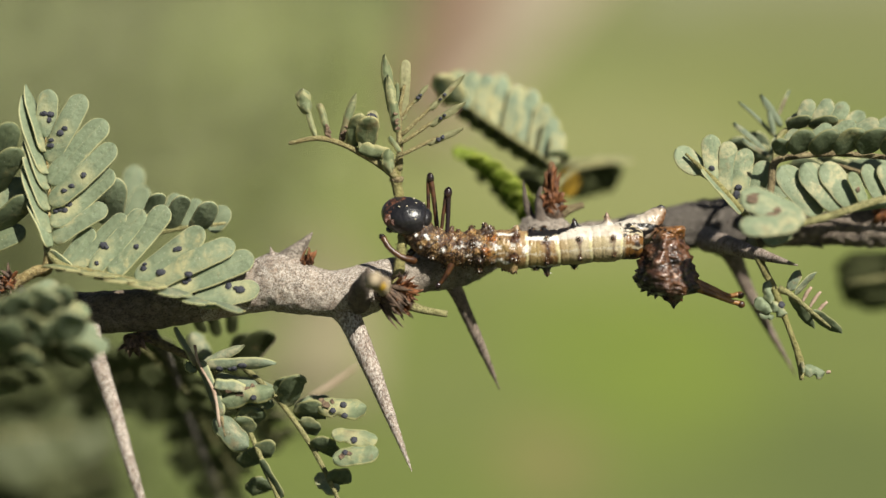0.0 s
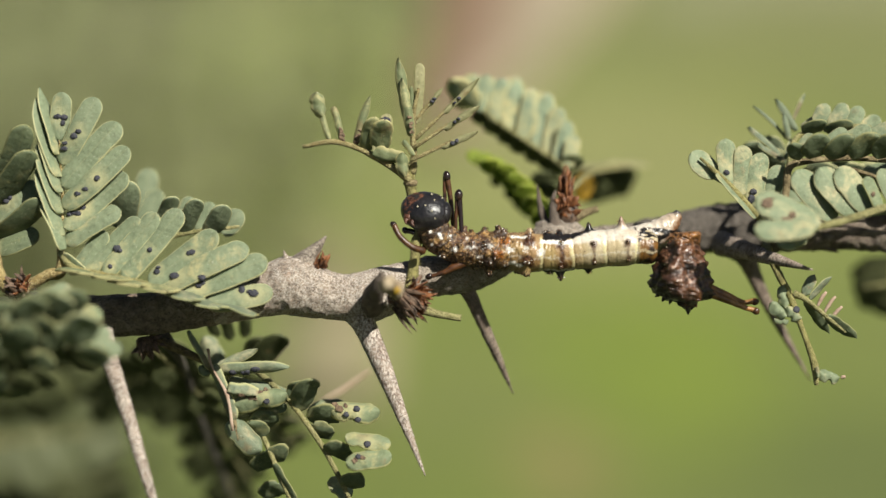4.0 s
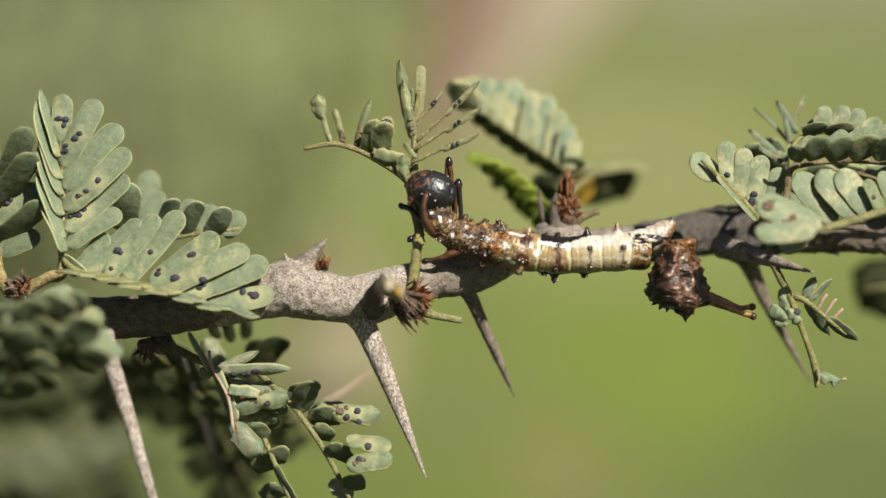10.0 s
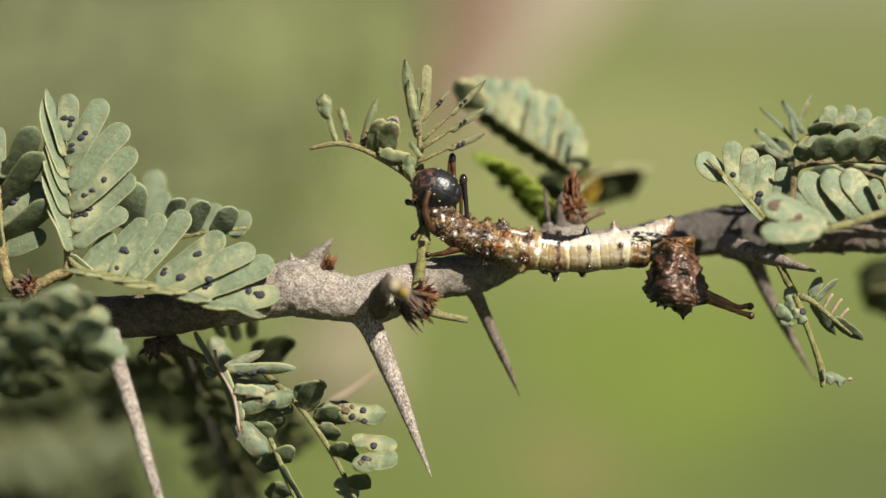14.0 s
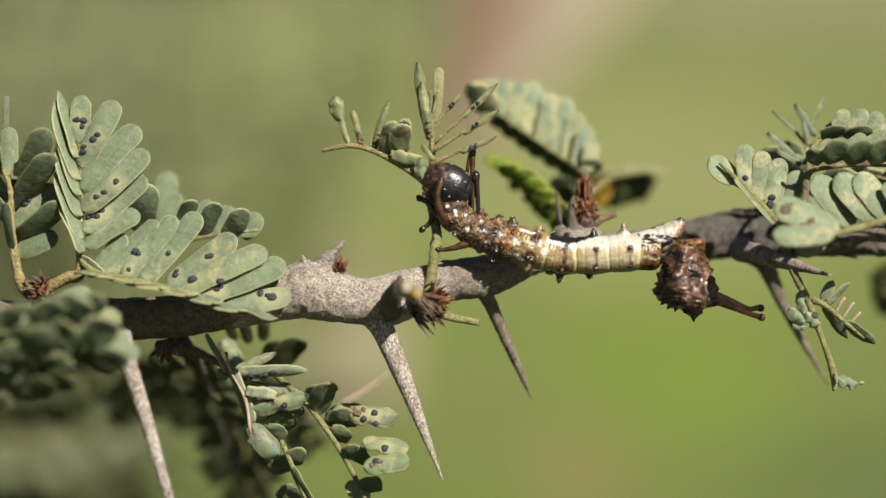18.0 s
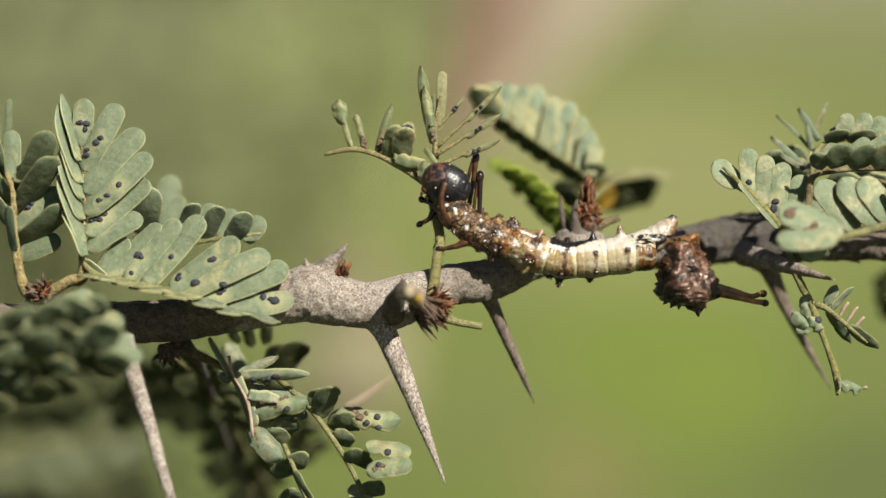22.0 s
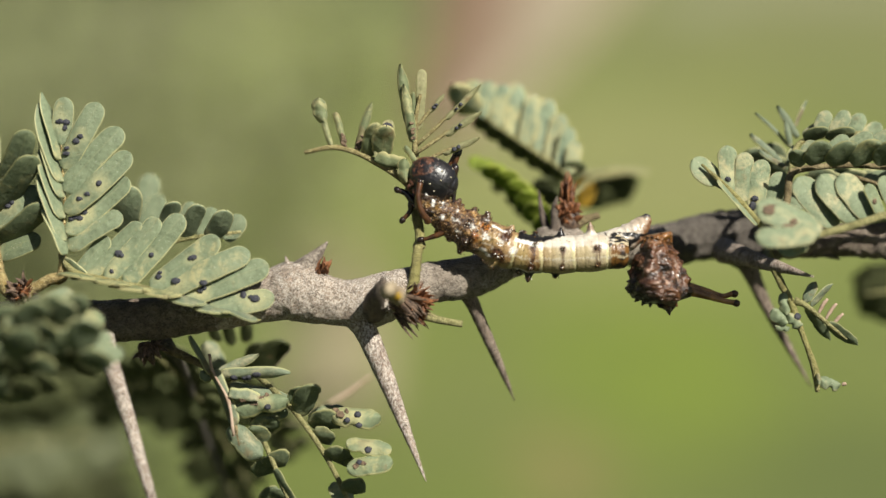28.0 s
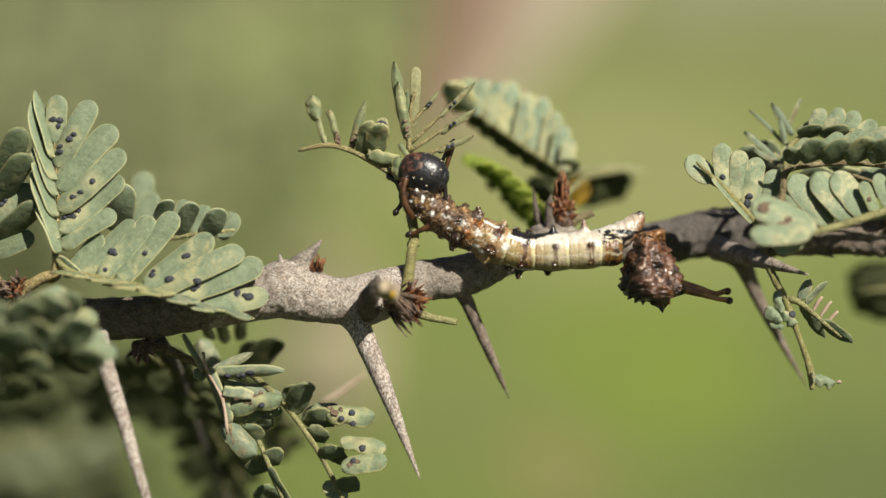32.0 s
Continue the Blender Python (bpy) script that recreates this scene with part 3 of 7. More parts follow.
# stretch below the right-hand leaves, coloured darker for their shade
rod("wood", [(17.63, 11, 1.17, 1.75), (19.69, 12.5, 1.41, 2.09), (22.88, 14, 1.84, 2.26), (27.08, 14.5, 2.61, 2.49), (30.59, 14, 2.43, 2.97), (34.01, 13, 2.3, 2.12), (36.83, 12, 2.18, 1.65)], BARK_DARK_SHADED, branch, "dark grey-brown bark, with the leaves' shade in its tone", seg=64, sub=18, rough=0.22, grain=1.1)
rod("wood", [(34.4, 11.5, 2.29, 1.99), (37.85, 11, 2.17, 1.75), (41.88, 10.5, 2.16, 1.87), (45.38, 10.5, 2.29, 2.1), (50.06, 10.5, 2.69, 1.99), (59.54, 11, 3.57, 2.1)], BARK_BROWN_SHADED, branch, "rough brown bark", seg=48, sub=14, rough=0.22, grain=1.1)
# the branch's foot, off to the side, down to the ground
bm = tube(bmesh.new(), [(*at(-106, 14, -9.2), 0.0033), (*at(-150, 22, -14), 0.005), (-0.24, 0.06, 0.80, 0.006), (-0.32, 0.12, 0.5, 0.009), (-0.34, 0.14, -0.03, 0.012)], 12, 5)
part("lower_stem", bm, BARK, branch, plan=False)


def thorn(rows, material=THORN, label=""):
    return rod("thorn", rows, material, branch, label, seg=14, sub=8, rough=0.05, grain=1.6)


thorn([(-9.99, 0, -5.28, 2.13), (-9.19, -0.5, -7, 1.23), (-7.6, -1, -10.56, 0.98), (-5.69, -1.5, -15.29, 0.64), (-4.23, -2, -18.98, 0.33), (-3.06, -2.5, -21.84, 0.06)], label="long straight grey thorn")
thorn([(0.63, 4.2, -3.0, 1.0), (1.48, 4.6, -4.53, 0.71), (2.77, 5.6, -7.42, 0.59), (4.28, 7.2, -10.82, 0.42), (5.83, 9.4, -14.5, 0.06)], THORN_BROWN, "slender brown-grey thorn")
thorn([(-34.73, -6, -8.16, 1.64), (-33.38, -7, -10.58, 0.90), (-31.55, -8, -15.6, 0.70), (-29.63, -9, -21.6, 0.53), (-26.61, -10, -30.65, 0.05)], label="long straight grey thorn")
thorn([(29.34, 13.5, 1.24, 1.59), (30.59, 14, -1.13, 0.95), (32.12, 14.5, -4.39, 0.65), (34.26, 15, -8.27, 0.45), (37.26, 16, -13.32, 0.06)], THORN_BROWN, "dark brown thorn")
thorn([(27.29, 9.5, 1.0, 1.35), (29.47, 4.5, 0.2, 0.92), (32.13, 0.5, -0.72, 0.56), (34.8, -3, -1.6, 0.06)], THORN_GREY, "short stout brown-grey thorn")
thorn([(35.22, 11, 1.82, 0.83), (37.19, 10.5, 0.99, 0.53), (39.42, 10.5, 0.11, 0.06)], THORN_DARK, "short dark thorn")
thorn([(10.29, 7.5, 1.21, 0.93), (9.25, 7.5, 2.66, 0.52), (8.57, 7.8, 4.57, 0.34), (8.17, 8.2, 7.13, 0.06)], THORN_DARK, "small curved grey thorn")
thorn([(10.26, 6.8, 1.21, 1.04), (9.91, 6.5, 3.22, 0.58), (9.79, 6.6, 5.24, 0.34), (10.02, 6.6, 6.39, 0.11)], THORN_DARK, "small grey thorn")
thorn([(-16.3, 0, -2.9, 2.3), (-15.3, -0.2, -1.3, 1.45), (-14.2, -0.3, 0.1, 0.72), (-12.95, -0.3, 1.63, 0.1)], BARK_BROWN, "dry pointed bud stub")
thorn([(-16.8, -0.5, -1.18, 0.45), (-17.13, -0.6, 0.28, 0.06)], THORN)
# swollen nodes
bm = ball(bmesh.new(), (10.28, 7.4, 1.75), (3.0, 2.0, 1.7), None, 40, 0.45, 1.3)
part("node", bm, BARK_BROWN, branch)
bm = ball(bmesh.new(), (30.3, 13.8, 2.1), (3.1, 2.8, 3.0), None, 24, 0.4, 1.0)
part("node", bm, BARK_DARK_SHADED, branch)

# bud tufts
scales(branch, "bud_scale", (-13.6, -0.8, -1.5), (0.3, -0.3, 0.9), 16, 1.4, 0.34, 0.25, SCALE_RED)
scales(branch, "bud_scale", (-5.56, -2.4, -4.5), (0.76, -0.25, -0.6), 44, 2.9, 0.28, 0.24, SCALE_BROWN, scatter=2.4)
scales(branch, "bud_scale", (-4.45, -2.2, -4.39), (0.85, -0.4, 0.05), 40, 1.8, 0.28, 0.42, SCALE_RED, scatter=2.2)
scales(branch, "bud_scale", (-4, -2.4, -4.72), (0.6, -0.6, -0.2), 26, 1.3, 0.40, 0.5, SCALE_RED, scatter=1.5)
scales(branch, "bud_scale", (-4.68, -1.6, -3.57), (0.35, -0.5, 0.7), 16, 1.5, 0.26, 0.5, SCALE_BROWN, scatter=2.0)
rod("stub", [(-4.69, -1.5, -4.96, 0.78), (-2.18, -1, -5.98, 0.45), (0.45, -1, -6.43, 0.34)], TWIG, branch, seg=8, rough=0.08, grain=3)
rod("stub", [(-5.67, -2.5, -4.39, 0.45), (-6.08, -6, -3.70, 0.6), (-6.38, -10, -3.16, 0.85), (-6.52, -12.5, -2.98, 0.85), (-6.52, -14, -2.95, 0.4)], DRY_BUD, branch, "pale budding side shoot", seg=12, rough=0.15, grain=1.6)
part("bud", ball(bmesh.new(), (-5.72, -11.5, -3.46), (0.78, 0.7, 0.85), None, 12, 0.12, 2), DRY_BUD, branch, "small yellow bud")
part("bud", ball(bmesh.new(), (-5.66, -12.2, -3.55), (0.36, 0.3, 0.38), None, 12, 0.08, 3), LEAF_YELLOW, branch, "small yellow bud")
rod("stub", [(-8.38, -1, -5.31, 1.23), (-8.19, -3.5, -4.26, 1.05), (-7.74, -5.5, -3.24, 0.77), (-7.38, -6.5, -2.46, 0.44), (-7.25, -7, -1.8, 0.16)], THORN_DARK, branch, seg=8, rough=0.15, grain=2)
scales(branch, "bud_scale", (11.03, 7.2, 4.33), (0.1, -0.5, 0.75), 80, 1.25, 0.34, 0.36, SCALE_RED, scatter=2.1)
scales(branch, "bud_scale", (10.99, 7.6, 5.96), (0.0, -0.1, 1.0), 22, 2.6, 0.4, 0.13, SCALE_RED)
bm = ball(bmesh.new(), (11.33, 7.4, 3.88), (1.2, 1.2, 1.3), None, 16, 0.3, 2)
part("bud", bm, SCALE_BROWN, branch)
rod("stub", [(11.62, 7.4, 3.52, 0.81), (13.06, 7.4, 4.1, 0.46), (14.38, 7.4, 4.56, 0.34)], TWIG_BROWN, branch, seg=8, rough=0.08, grain=3)
scales(branch, "bud_scale", (-30.52, -1, -8.89), (0.3, -0.3, -0.8), 34, 1.6, 0.4, 0.6, SCALE_BROWN)
scales(branch, "bud_scale", (-43.3, -0.6, -3.6), (-0.5, -0.4, 0.3), 60, 1.5, 0.30, 0.8, SCALE_BROWN, scatter=1.6)
scales(branch, "bud_scale", (-43.1, -1.0, -3.7), (0.2, -0.5, 0.3), 26, 1.3, 0.26, 0.7, SCALE_RED, scatter=1.4)
scales(branch, "bud_scale", (44.83, 9, 3.26), (0.2, -0.5, 0.6), 16, 1.8, 0.45, 0.5, SCALE_RED)

# unseen bush, added below the branch to block light off the ground
acacia = new("unseen_shade_bush")
acacia.location = (-0.30, 0.16, 0)
SPOT_AT[acacia] = Vector((-0.30, 0.16, 0))
tagged(acacia, "unseen bush added below the branch to block light off the meadow", "bush")
rnd = random.Random(77)
for i in range(9):
    a = i * 0.7 + rnd.uniform(-0.2, 0.2)
    p = Vector((-0.08 + 0.42 * math.cos(a), 0.04 + 0.36 * math.sin(a), rnd.uniform(0.45, 0.6)))
    m = Vector((-0.30, 0.16, 0)).lerp(p, 0.5) + Vector((0, 0, 0.12))
    part("stem", tube(bmesh.new(), [(-0.30 + 0.02 * math.cos(a), 0.16 + 0.02 * math.sin(a), -0.03, 0.011), (*m, 0.007), (*p, 0.003)], 7, 4), BARK_DARK_SHADED, acacia, plan=False)
bm = bmesh.new()
for i in range(13000):
    a, r = rnd.uniform(0, 6.2832), 0.72 * math.sqrt(rnd.random()) * rnd.uniform(0.8, 1.1)
    c = Vector((-0.06 + r * math.cos(a), 0.02 + r * math.sin(a), 0))
    top = min(0.80, 0.895 - 0.36 * (c.y + 0.244)) - 0.5 * max(0.0, r - 0.3) ** 2 + 0.03 * noise.noise(c * 9) - 0.03
    c.z = max(0.08, top - 0.42 * rnd.random() ** 2)
    m = Matrix.Translation(c) @ Euler((rnd.uniform(0, 6), rnd.uniform(0, 6), rnd.uniform(0, 6))).to_matrix().to_4x4()
    l = rnd.uniform(0.022, 0.05)
    bm.faces.new([bm.verts.new(m @ Vector(p)) for p in ((0, 0, 0), (l * 0.5, l * 0.26, l * 0.06), (l, 0, 0), (l * 0.5, -l * 0.26, l * 0.06))])
tagged(part("crown", bm, plain("acacia_leaf", (0.036, 0.048, 0.021), (0.085, 0.10, 0.046), 60, 0.75), acacia, plan=False), kind="stuff")

# ---- compound leaves
LABEL = "grey-green feathery acacia leaf with oblong leaflets"


def frond(x, y, z, label=LABEL):
    return thing("acacia_leaf", x, y, z, label, "leaf", "acacia leaves")


# upright leaf with black spots
f = frond(*(-39.07, -1, -1.62), "upright grey-green acacia leaf with black-spotted leaflets")
rod("midrib", [(-42.79, -0.5, -3.64, 0.56), (-40.47, -1, -2.29, 0.56), (-39.13, -1, -1.84, 0.61), (-39.05, -1.5, 0.61, 0.32), (-38.80, -1.8, 5.62, 0.17), (-39.2, -1.8, 11.4, 0.10)], TWIG_GOLD, f, seg=14, sub=8, rough=0.13, grain=3)
a = leaflet(f, (-39.23, 11.03, -38.89, 15.77, 2.06, -1.8, 8))
spots(a, [(-39.34, 0, 13.36), (-38.72, 0, 13.3), (-38.84, 0, 12.74)])
a = leaflet(f, (-38.86, 8.63, -35.46, 15.2, 2.28, -2, 10))
spots(a, [(-37.15, 0, 11.84), (-37.6, 0, 11.39), (-38.56, 0, 10.72), (-38.61, 0, 10.16)])
leaflet(f, (-38.77, 6.45, -33.21, 12.68, 2.5, -2.2, 14))
a = leaflet(f, (-38.69, 4.39, -32.29, 10.28, 2.33, -2.4, 14))
spots(a, [(-35.24, 0, 7.18), (-36.42, 0, 6.12), (-37.15, 0, 5.67)])
a = leaflet(f, (-38.57, 2.39, -32.46, 7.73, 2.22, -2.4, 18))
spots(a, [(-38.5, 0, 4.43), (-36.87, 0, 4.43), (-38.16, 0, 3.76), (-37.71, 0, 3.87), (-37.27, 0, 3.82)])
leaflet(f, (-38.49, 0.83, -33.15, 4.28, 2.11, -2.2, 20))
for row in ((-39.19, 9.6, -41.2, 16.25, 2.0, -2, 66, 0.5), (-38.94, 7.4, -41.45, 15.2, 2.3, -2.2, 65, 0.5), (-38.8, 5.89, -41.1, 12.6, 2.2, -2.4, 66, 0.5), (-38.71, 3.83, -41.15, 10.7, 2.3, -2.6, 66, 0.5), (-38.57, 1.61, -41.3, 8.2, 2.3, -2.8, 66, 0.5), (-38.43, 0.28, -40.8, 5.05, 2.2, -3, 66, 0.5)):
    leaflet(f, row, point=True)

# spreading leaf over the branch
f = frond(*(-38.51, -1, -1.73), "grey-green acacia leaf with black-spotted leaflets over the branch")
rod("midrib", [(-39.16, -1.5, 0.06, 0.39), (-37.52, -2, -1.61, 0.39), (-33.54, -2.6, -2.44, 0.33), (-28.5, -3, -3.55, 0.28), (-24.04, -3.3, -4.93, 0.22), (-19.31, -3.5, -6.14, 0.11)], TWIG, f, seg=8, rough=0.05, grain=3)
upper = [leaflet(f, row) for row in (
    (-37.41, -1.5, -34.46, 2, 1.67, -2, 12), (-36.49, -1.84, -31.26, 3.39, 1.89, -2.2, 12), (-34.67, -2.17, -29.45, 3.83, 2.06, -2.5, 12), (-32.69, -2.61, -27.08, 4.16, 2.28, -2.8, 12),
    (-30.16, -2.94, -23.51, 2, 2.38, -3, 10), (-28.59, -3.38, -20.44, 0.61, 2.27, -3.2, 8), (-26.68, -3.93, -18.6, -0.61, 2.44, -3.4, 8), (-24.45, -4.92, -17.98, -3.71, 2.21, -3.6, 6))]
spots_among(upper, [(-34.0, -1.4, 0.25), (-33.4, 0.37, 0.36), (-33.1, 0.15, 0.22), (-30.1, 0.25, 0.28), (-26.3, -0.08, 0.26), (-25.9, 0.04, 0.28), (-29.4, -1.87, 0.36), (-29.3, -1.5, 0.24), (-27.6, -2.4, 0.48), (-24.8, -2.6, 0.40), (-25.2, -3.27, 0.36), (-24.9, -3.0, 0.3), (-21.0, -3.7, 0.38), (-19.8, -4.05, 0.52), (-20.2, -3.9, 0.3)])
leaflet(f, (-38.75, -0.22, -36.52, -2.06, 1.11, -2, 40))
# the lower row points forward and is seen edge on
for row in ((-38.08, -1.61, -36.3, -1.84, 3.73, -2, 90, -6.0), (-36.64, -1.89, -34.7, -2.17, 3.92, -2.3, 90, -6.0), (-35.1, -2.17, -32.66, -2.55, 4.0, -2.6, 90, -6.0), (-32.96, -2.61, -30.19, -3.05, 4.09, -2.8, 90, -6.0), (-30.61, -3.11, -27.67, -3.71, 4.09, -3, 90, -6.0), (-28.2, -3.66, -25.26, -4.49, 4.09, -3.2, 90, -5.0), (-25.8, -4.37, -22.7, -5.2, 3.71, -3.4, 90, -4.5), (-23.9, -4.98, -19.59, -6.09, 2.13, -3.5, 90, -4)):
    leaflet(f, row, LEAF_SPRIG if row[0] < -29 else LEAF_WORN, cup=0.03)

# leaf behind it
f = frond(*(-31.71, 5, 2.35))
rod("midrib", [(-33.17, 3, 0.06, 0.34), (-28.17, 4, 1.77, 0.29), (-21.9, 4, 2.62, 0.17)], TWIG, f, seg=6)
for row in ((-29.77, 2.34, -28.17, 5.47, 1.25, 4, 150), (-27.6, 1.88, -25.77, 5.19, 1.37, 4, 155), (-24.98, 1.65, -23.11, 4.61, 1.59, 3.5, 150), (-23.59, 1.77, -21.87, 4.29, 2.18, 5, 20), (-28.79, 1.9, -27.06, 5.65, 1.96, 7, 20), (-26.3, 1.8, -25.14, 5.16, 2.09, 8, 25)):
    leaflet(f, row)
leaflet(f, (-33.09, 2.46, -32.61, 8.93, 2.4, 17, 20))
leaflet(f, (-34.14, 2.36, -32.99, 6.95, 2.53, 6, 160))
leaflet(f, (-33.44, 2.44, -31.29, 6.6, 2.14, 15, 20))

# leaf at the side
f = frond(*(-44.94, -1, -3.58))
rod("midrib", [(-44.19, -0.5, -3.75, 0.67), (-44.94, -1, -2.74, 0.56), (-45.69, -1.5, 1.17, 0.39), (-45.87, -2, 6.18, 0.28), (-46.54, -2, 8.41, 0.22)], TWIG_GOLD, f, seg=14, sub=8, rough=0.13, grain=3)
a = leaflet(f, (-45.86, 7.53, -42.73, 11.32, 1.34, -1.5, 30))
spots(a, [(-44.11, 0, 10.05), (-44.45, 0, 9.6)])
leaflet(f, (-46.08, 7.87, -46.13, 12.61, 1.67, -1.5, 10))
leaflet(f, (-46.3, 5.14, -42.01, 12.2, 1.81, 1.5, 150), LEAF_HALF_SHADED)
leaflet(f, (-46.2, 4.28, -41.58, 9.75, 1.8, 1, 150), LEAF_HALF_SHADED)
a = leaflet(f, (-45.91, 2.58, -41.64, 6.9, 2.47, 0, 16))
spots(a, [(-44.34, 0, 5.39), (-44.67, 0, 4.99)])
leaflet(f, (-45.89, 1.18, -40.6, 5, 1.69, 0.5, 150), LEAF_HALF_SHADED)
leaflet(f, (-45.59, 0.06, -41.45, 2.02, 2.13, -0.5, 12), LEAF_HALF_SHADED)
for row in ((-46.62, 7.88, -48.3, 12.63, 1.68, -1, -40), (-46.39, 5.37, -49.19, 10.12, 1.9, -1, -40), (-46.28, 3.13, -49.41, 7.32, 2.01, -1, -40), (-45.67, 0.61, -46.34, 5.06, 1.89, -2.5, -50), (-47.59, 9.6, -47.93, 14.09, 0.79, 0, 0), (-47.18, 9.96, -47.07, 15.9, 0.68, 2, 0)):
    leaflet(f, row, LEAF_HALF_SHADED)

# soft near leaf
f = frond(*(-41.67, -30, -9.83), "grey-green acacia leaf close to the viewer, out of focus")
a = leaflet(f, (-41.51, -5.5, -36.04, -3.38, 1.91, -14, 10), LEAF_LIGHT)
spot(a, -39.49, -4.07, 0.4)
leaflet(f, (-37.79, -5.77, -32.85, -5.87, 2.0, -16, 10), LEAF_GNAWED)
leaflet(f, (-41.19, -6.74, -35.95, -6.06, 1.88, -17, 10), LEAF)
leaflet(f, (-37.36, -7.7, -31.83, -7.59, 1.88, -18, 12), LEAF)
leaflet(f, (-35.12, -8.6, -30.66, -8.91, 1.66, -19, 14), LEAF)
rod("midrib", [(-45.39, -17.0, -10.98, 0.4), (-39.26, -16.0, -9.45, 0.35), (-33.61, -15.0, -8.43, 0.2)], TWIG, f, seg=6)
rod("midrib", [(-45.39, -17.0, -7.83, 0.4), (-39.26, -16.0, -7.07, 0.35), (-33.61, -15.0, -6.31, 0.2)], TWIG, f, seg=6)
rod("midrib", [(-45.91, -17.0, -13.6, 0.4), (-41.38, -16.0, -12.08, 0.35), (-38.38, -15.0, -11.07, 0.2)], TWIG, f, seg=6)
# lower leaflets take the leaf colours that carry shade
near = random.Random(14)
for (x0, z0, x1, z1), count in (((-45.6, -7.6, -35.14, -5.75), 9), ((-45.6, -10.23, -33.45, -8.39), 9), ((-46.12, -13.14, -38.21, -11.03), 6)):
    for i in range(count):
        k = (i + 0.5) / count
        for side in (1, -1):
            an = math.atan2(z1 - z0, x1 - x0) + side * near.uniform(0.5, 1.0)
            x, z, l = x0 + (x1 - x0) * k, z0 + (z1 - z0) * k, near.uniform(2.3, 3.4)
            leaflet(f, (x, z, x + l * math.cos(an), z + l * math.sin(an), near.uniform(1.6, 2.1), near.uniform(-25, -18), near.choice((150, 150, 150, 60)), near.uniform(-1, 1)), near.choice((LEAF, LEAF_HALF_SHADED, LEAF_HALF_SHADED) if count == 9 and side > 0 else (LEAF_HALF_SHADED, LEAF_HALF_SHADED, LEAF_SHADED)))

# leaf under the branch
f = frond(*(-25.79, 3, -8.46))
rod("midrib", [(-29.36, 2, -8.99, 0.51), (-26.71, 1, -10.09, 0.45), (-24.36, 0, -11.45, 0.34), (-22.35, -0.5, -15.63, 0.28), (-21.51, -0.5, -18.71, 0.17)], TWIG_BROWN, f, seg=8)
a = leaflet(f, (-23.6, -11.75, -16.6, -11.45, 1.6, 0, 35), LEAF_WORN, cup=0.2, torn=0.1, point=True)
for x, z, r in ((-22.2, -11.82, 0.36), (-21.1, -11.85, 0.3), (-20.75, -11.75, 0.3), (-19.95, -11.45, 0.4)):
    spot(a, x, z, r)
leaflet(f, (-22.7, -12.7, -15.85, -14.35, 1.35, 1.2, 30), LEAF_WORN, torn=0.1, point=True)
a = leaflet(f, (-22.3, -15.0, -16.75, -13.85, 1.8, -0.9, 20), LEAF_GNAWED, cup=0.34, torn=0.25)
for x, z, r in ((-20.7, -14.25, 0.34), (-20.1, -14.5, 0.42), (-19.4, -13.95, 0.36), (-18.9, -13.65, 0.26)):
    spot(a, x, z, r, True)
spot(a, -18.7, -14.75, 0.34)
a = leaflet(f, (-22.6, -13.7, -19.6, -14.1, 1.1, -1.6, 50), LEAF_WORN, cup=0.5, torn=0.45, point=True)
spot(a, -21.3, -14.0, 0.3, True)
leaflet(f, (-19.9, -15.3, -16.9, -15.45, 1.35, 1.6, 20), LEAF_GNAWED, torn=0.15)
rod("rib", [(-24.55, -0.9, -9.5, 0.16), (-24.2, -1.1, -11.2, 0.14), (-22.6, -1.4, -14.2, 0.17), (-22.1, -1.2, -17.6, 0.2)], PINK_STALK, f, "bare pinkish rib of a gnawed leaflet", seg=7, rough=0.08, grain=3)
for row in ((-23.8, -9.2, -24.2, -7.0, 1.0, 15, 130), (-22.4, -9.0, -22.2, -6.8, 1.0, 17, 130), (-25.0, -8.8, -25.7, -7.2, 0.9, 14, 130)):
    leaflet(f, row, LEAF_SHADED)
leaflet(f, (-21.1, -12.27, -17.9, -8.71, 2.13, 14, 140), LEAF_SHADED)
leaflet(f, (-21.74, -11.88, -20.54, -8.9, 1.79, 16, 140), LEAF_SHADED)
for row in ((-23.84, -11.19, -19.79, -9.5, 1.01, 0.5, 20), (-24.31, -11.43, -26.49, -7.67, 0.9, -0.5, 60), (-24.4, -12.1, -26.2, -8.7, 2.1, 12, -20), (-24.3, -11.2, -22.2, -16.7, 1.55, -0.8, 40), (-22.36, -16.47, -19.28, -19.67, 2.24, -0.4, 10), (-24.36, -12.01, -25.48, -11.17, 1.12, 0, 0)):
    leaflet(f, row, LEAF_WORN, cup=0.28, torn=0.16, point=row[4] < 1.2)

f = frond(*(-17.2, 2, -14.09), "acacia leaf hanging below the branch, seen from beneath")
rod("midrib", [(-20.76, 4, -11.35, 0.34), (-16.5, 0, -14.82, 0.28), (-13.41, 0, -19.03, 0.28), (-11.28, 0, -22.95, 0.25), (-10.05, 0, -25.76, 0.22)], TWIG, f, seg=8)
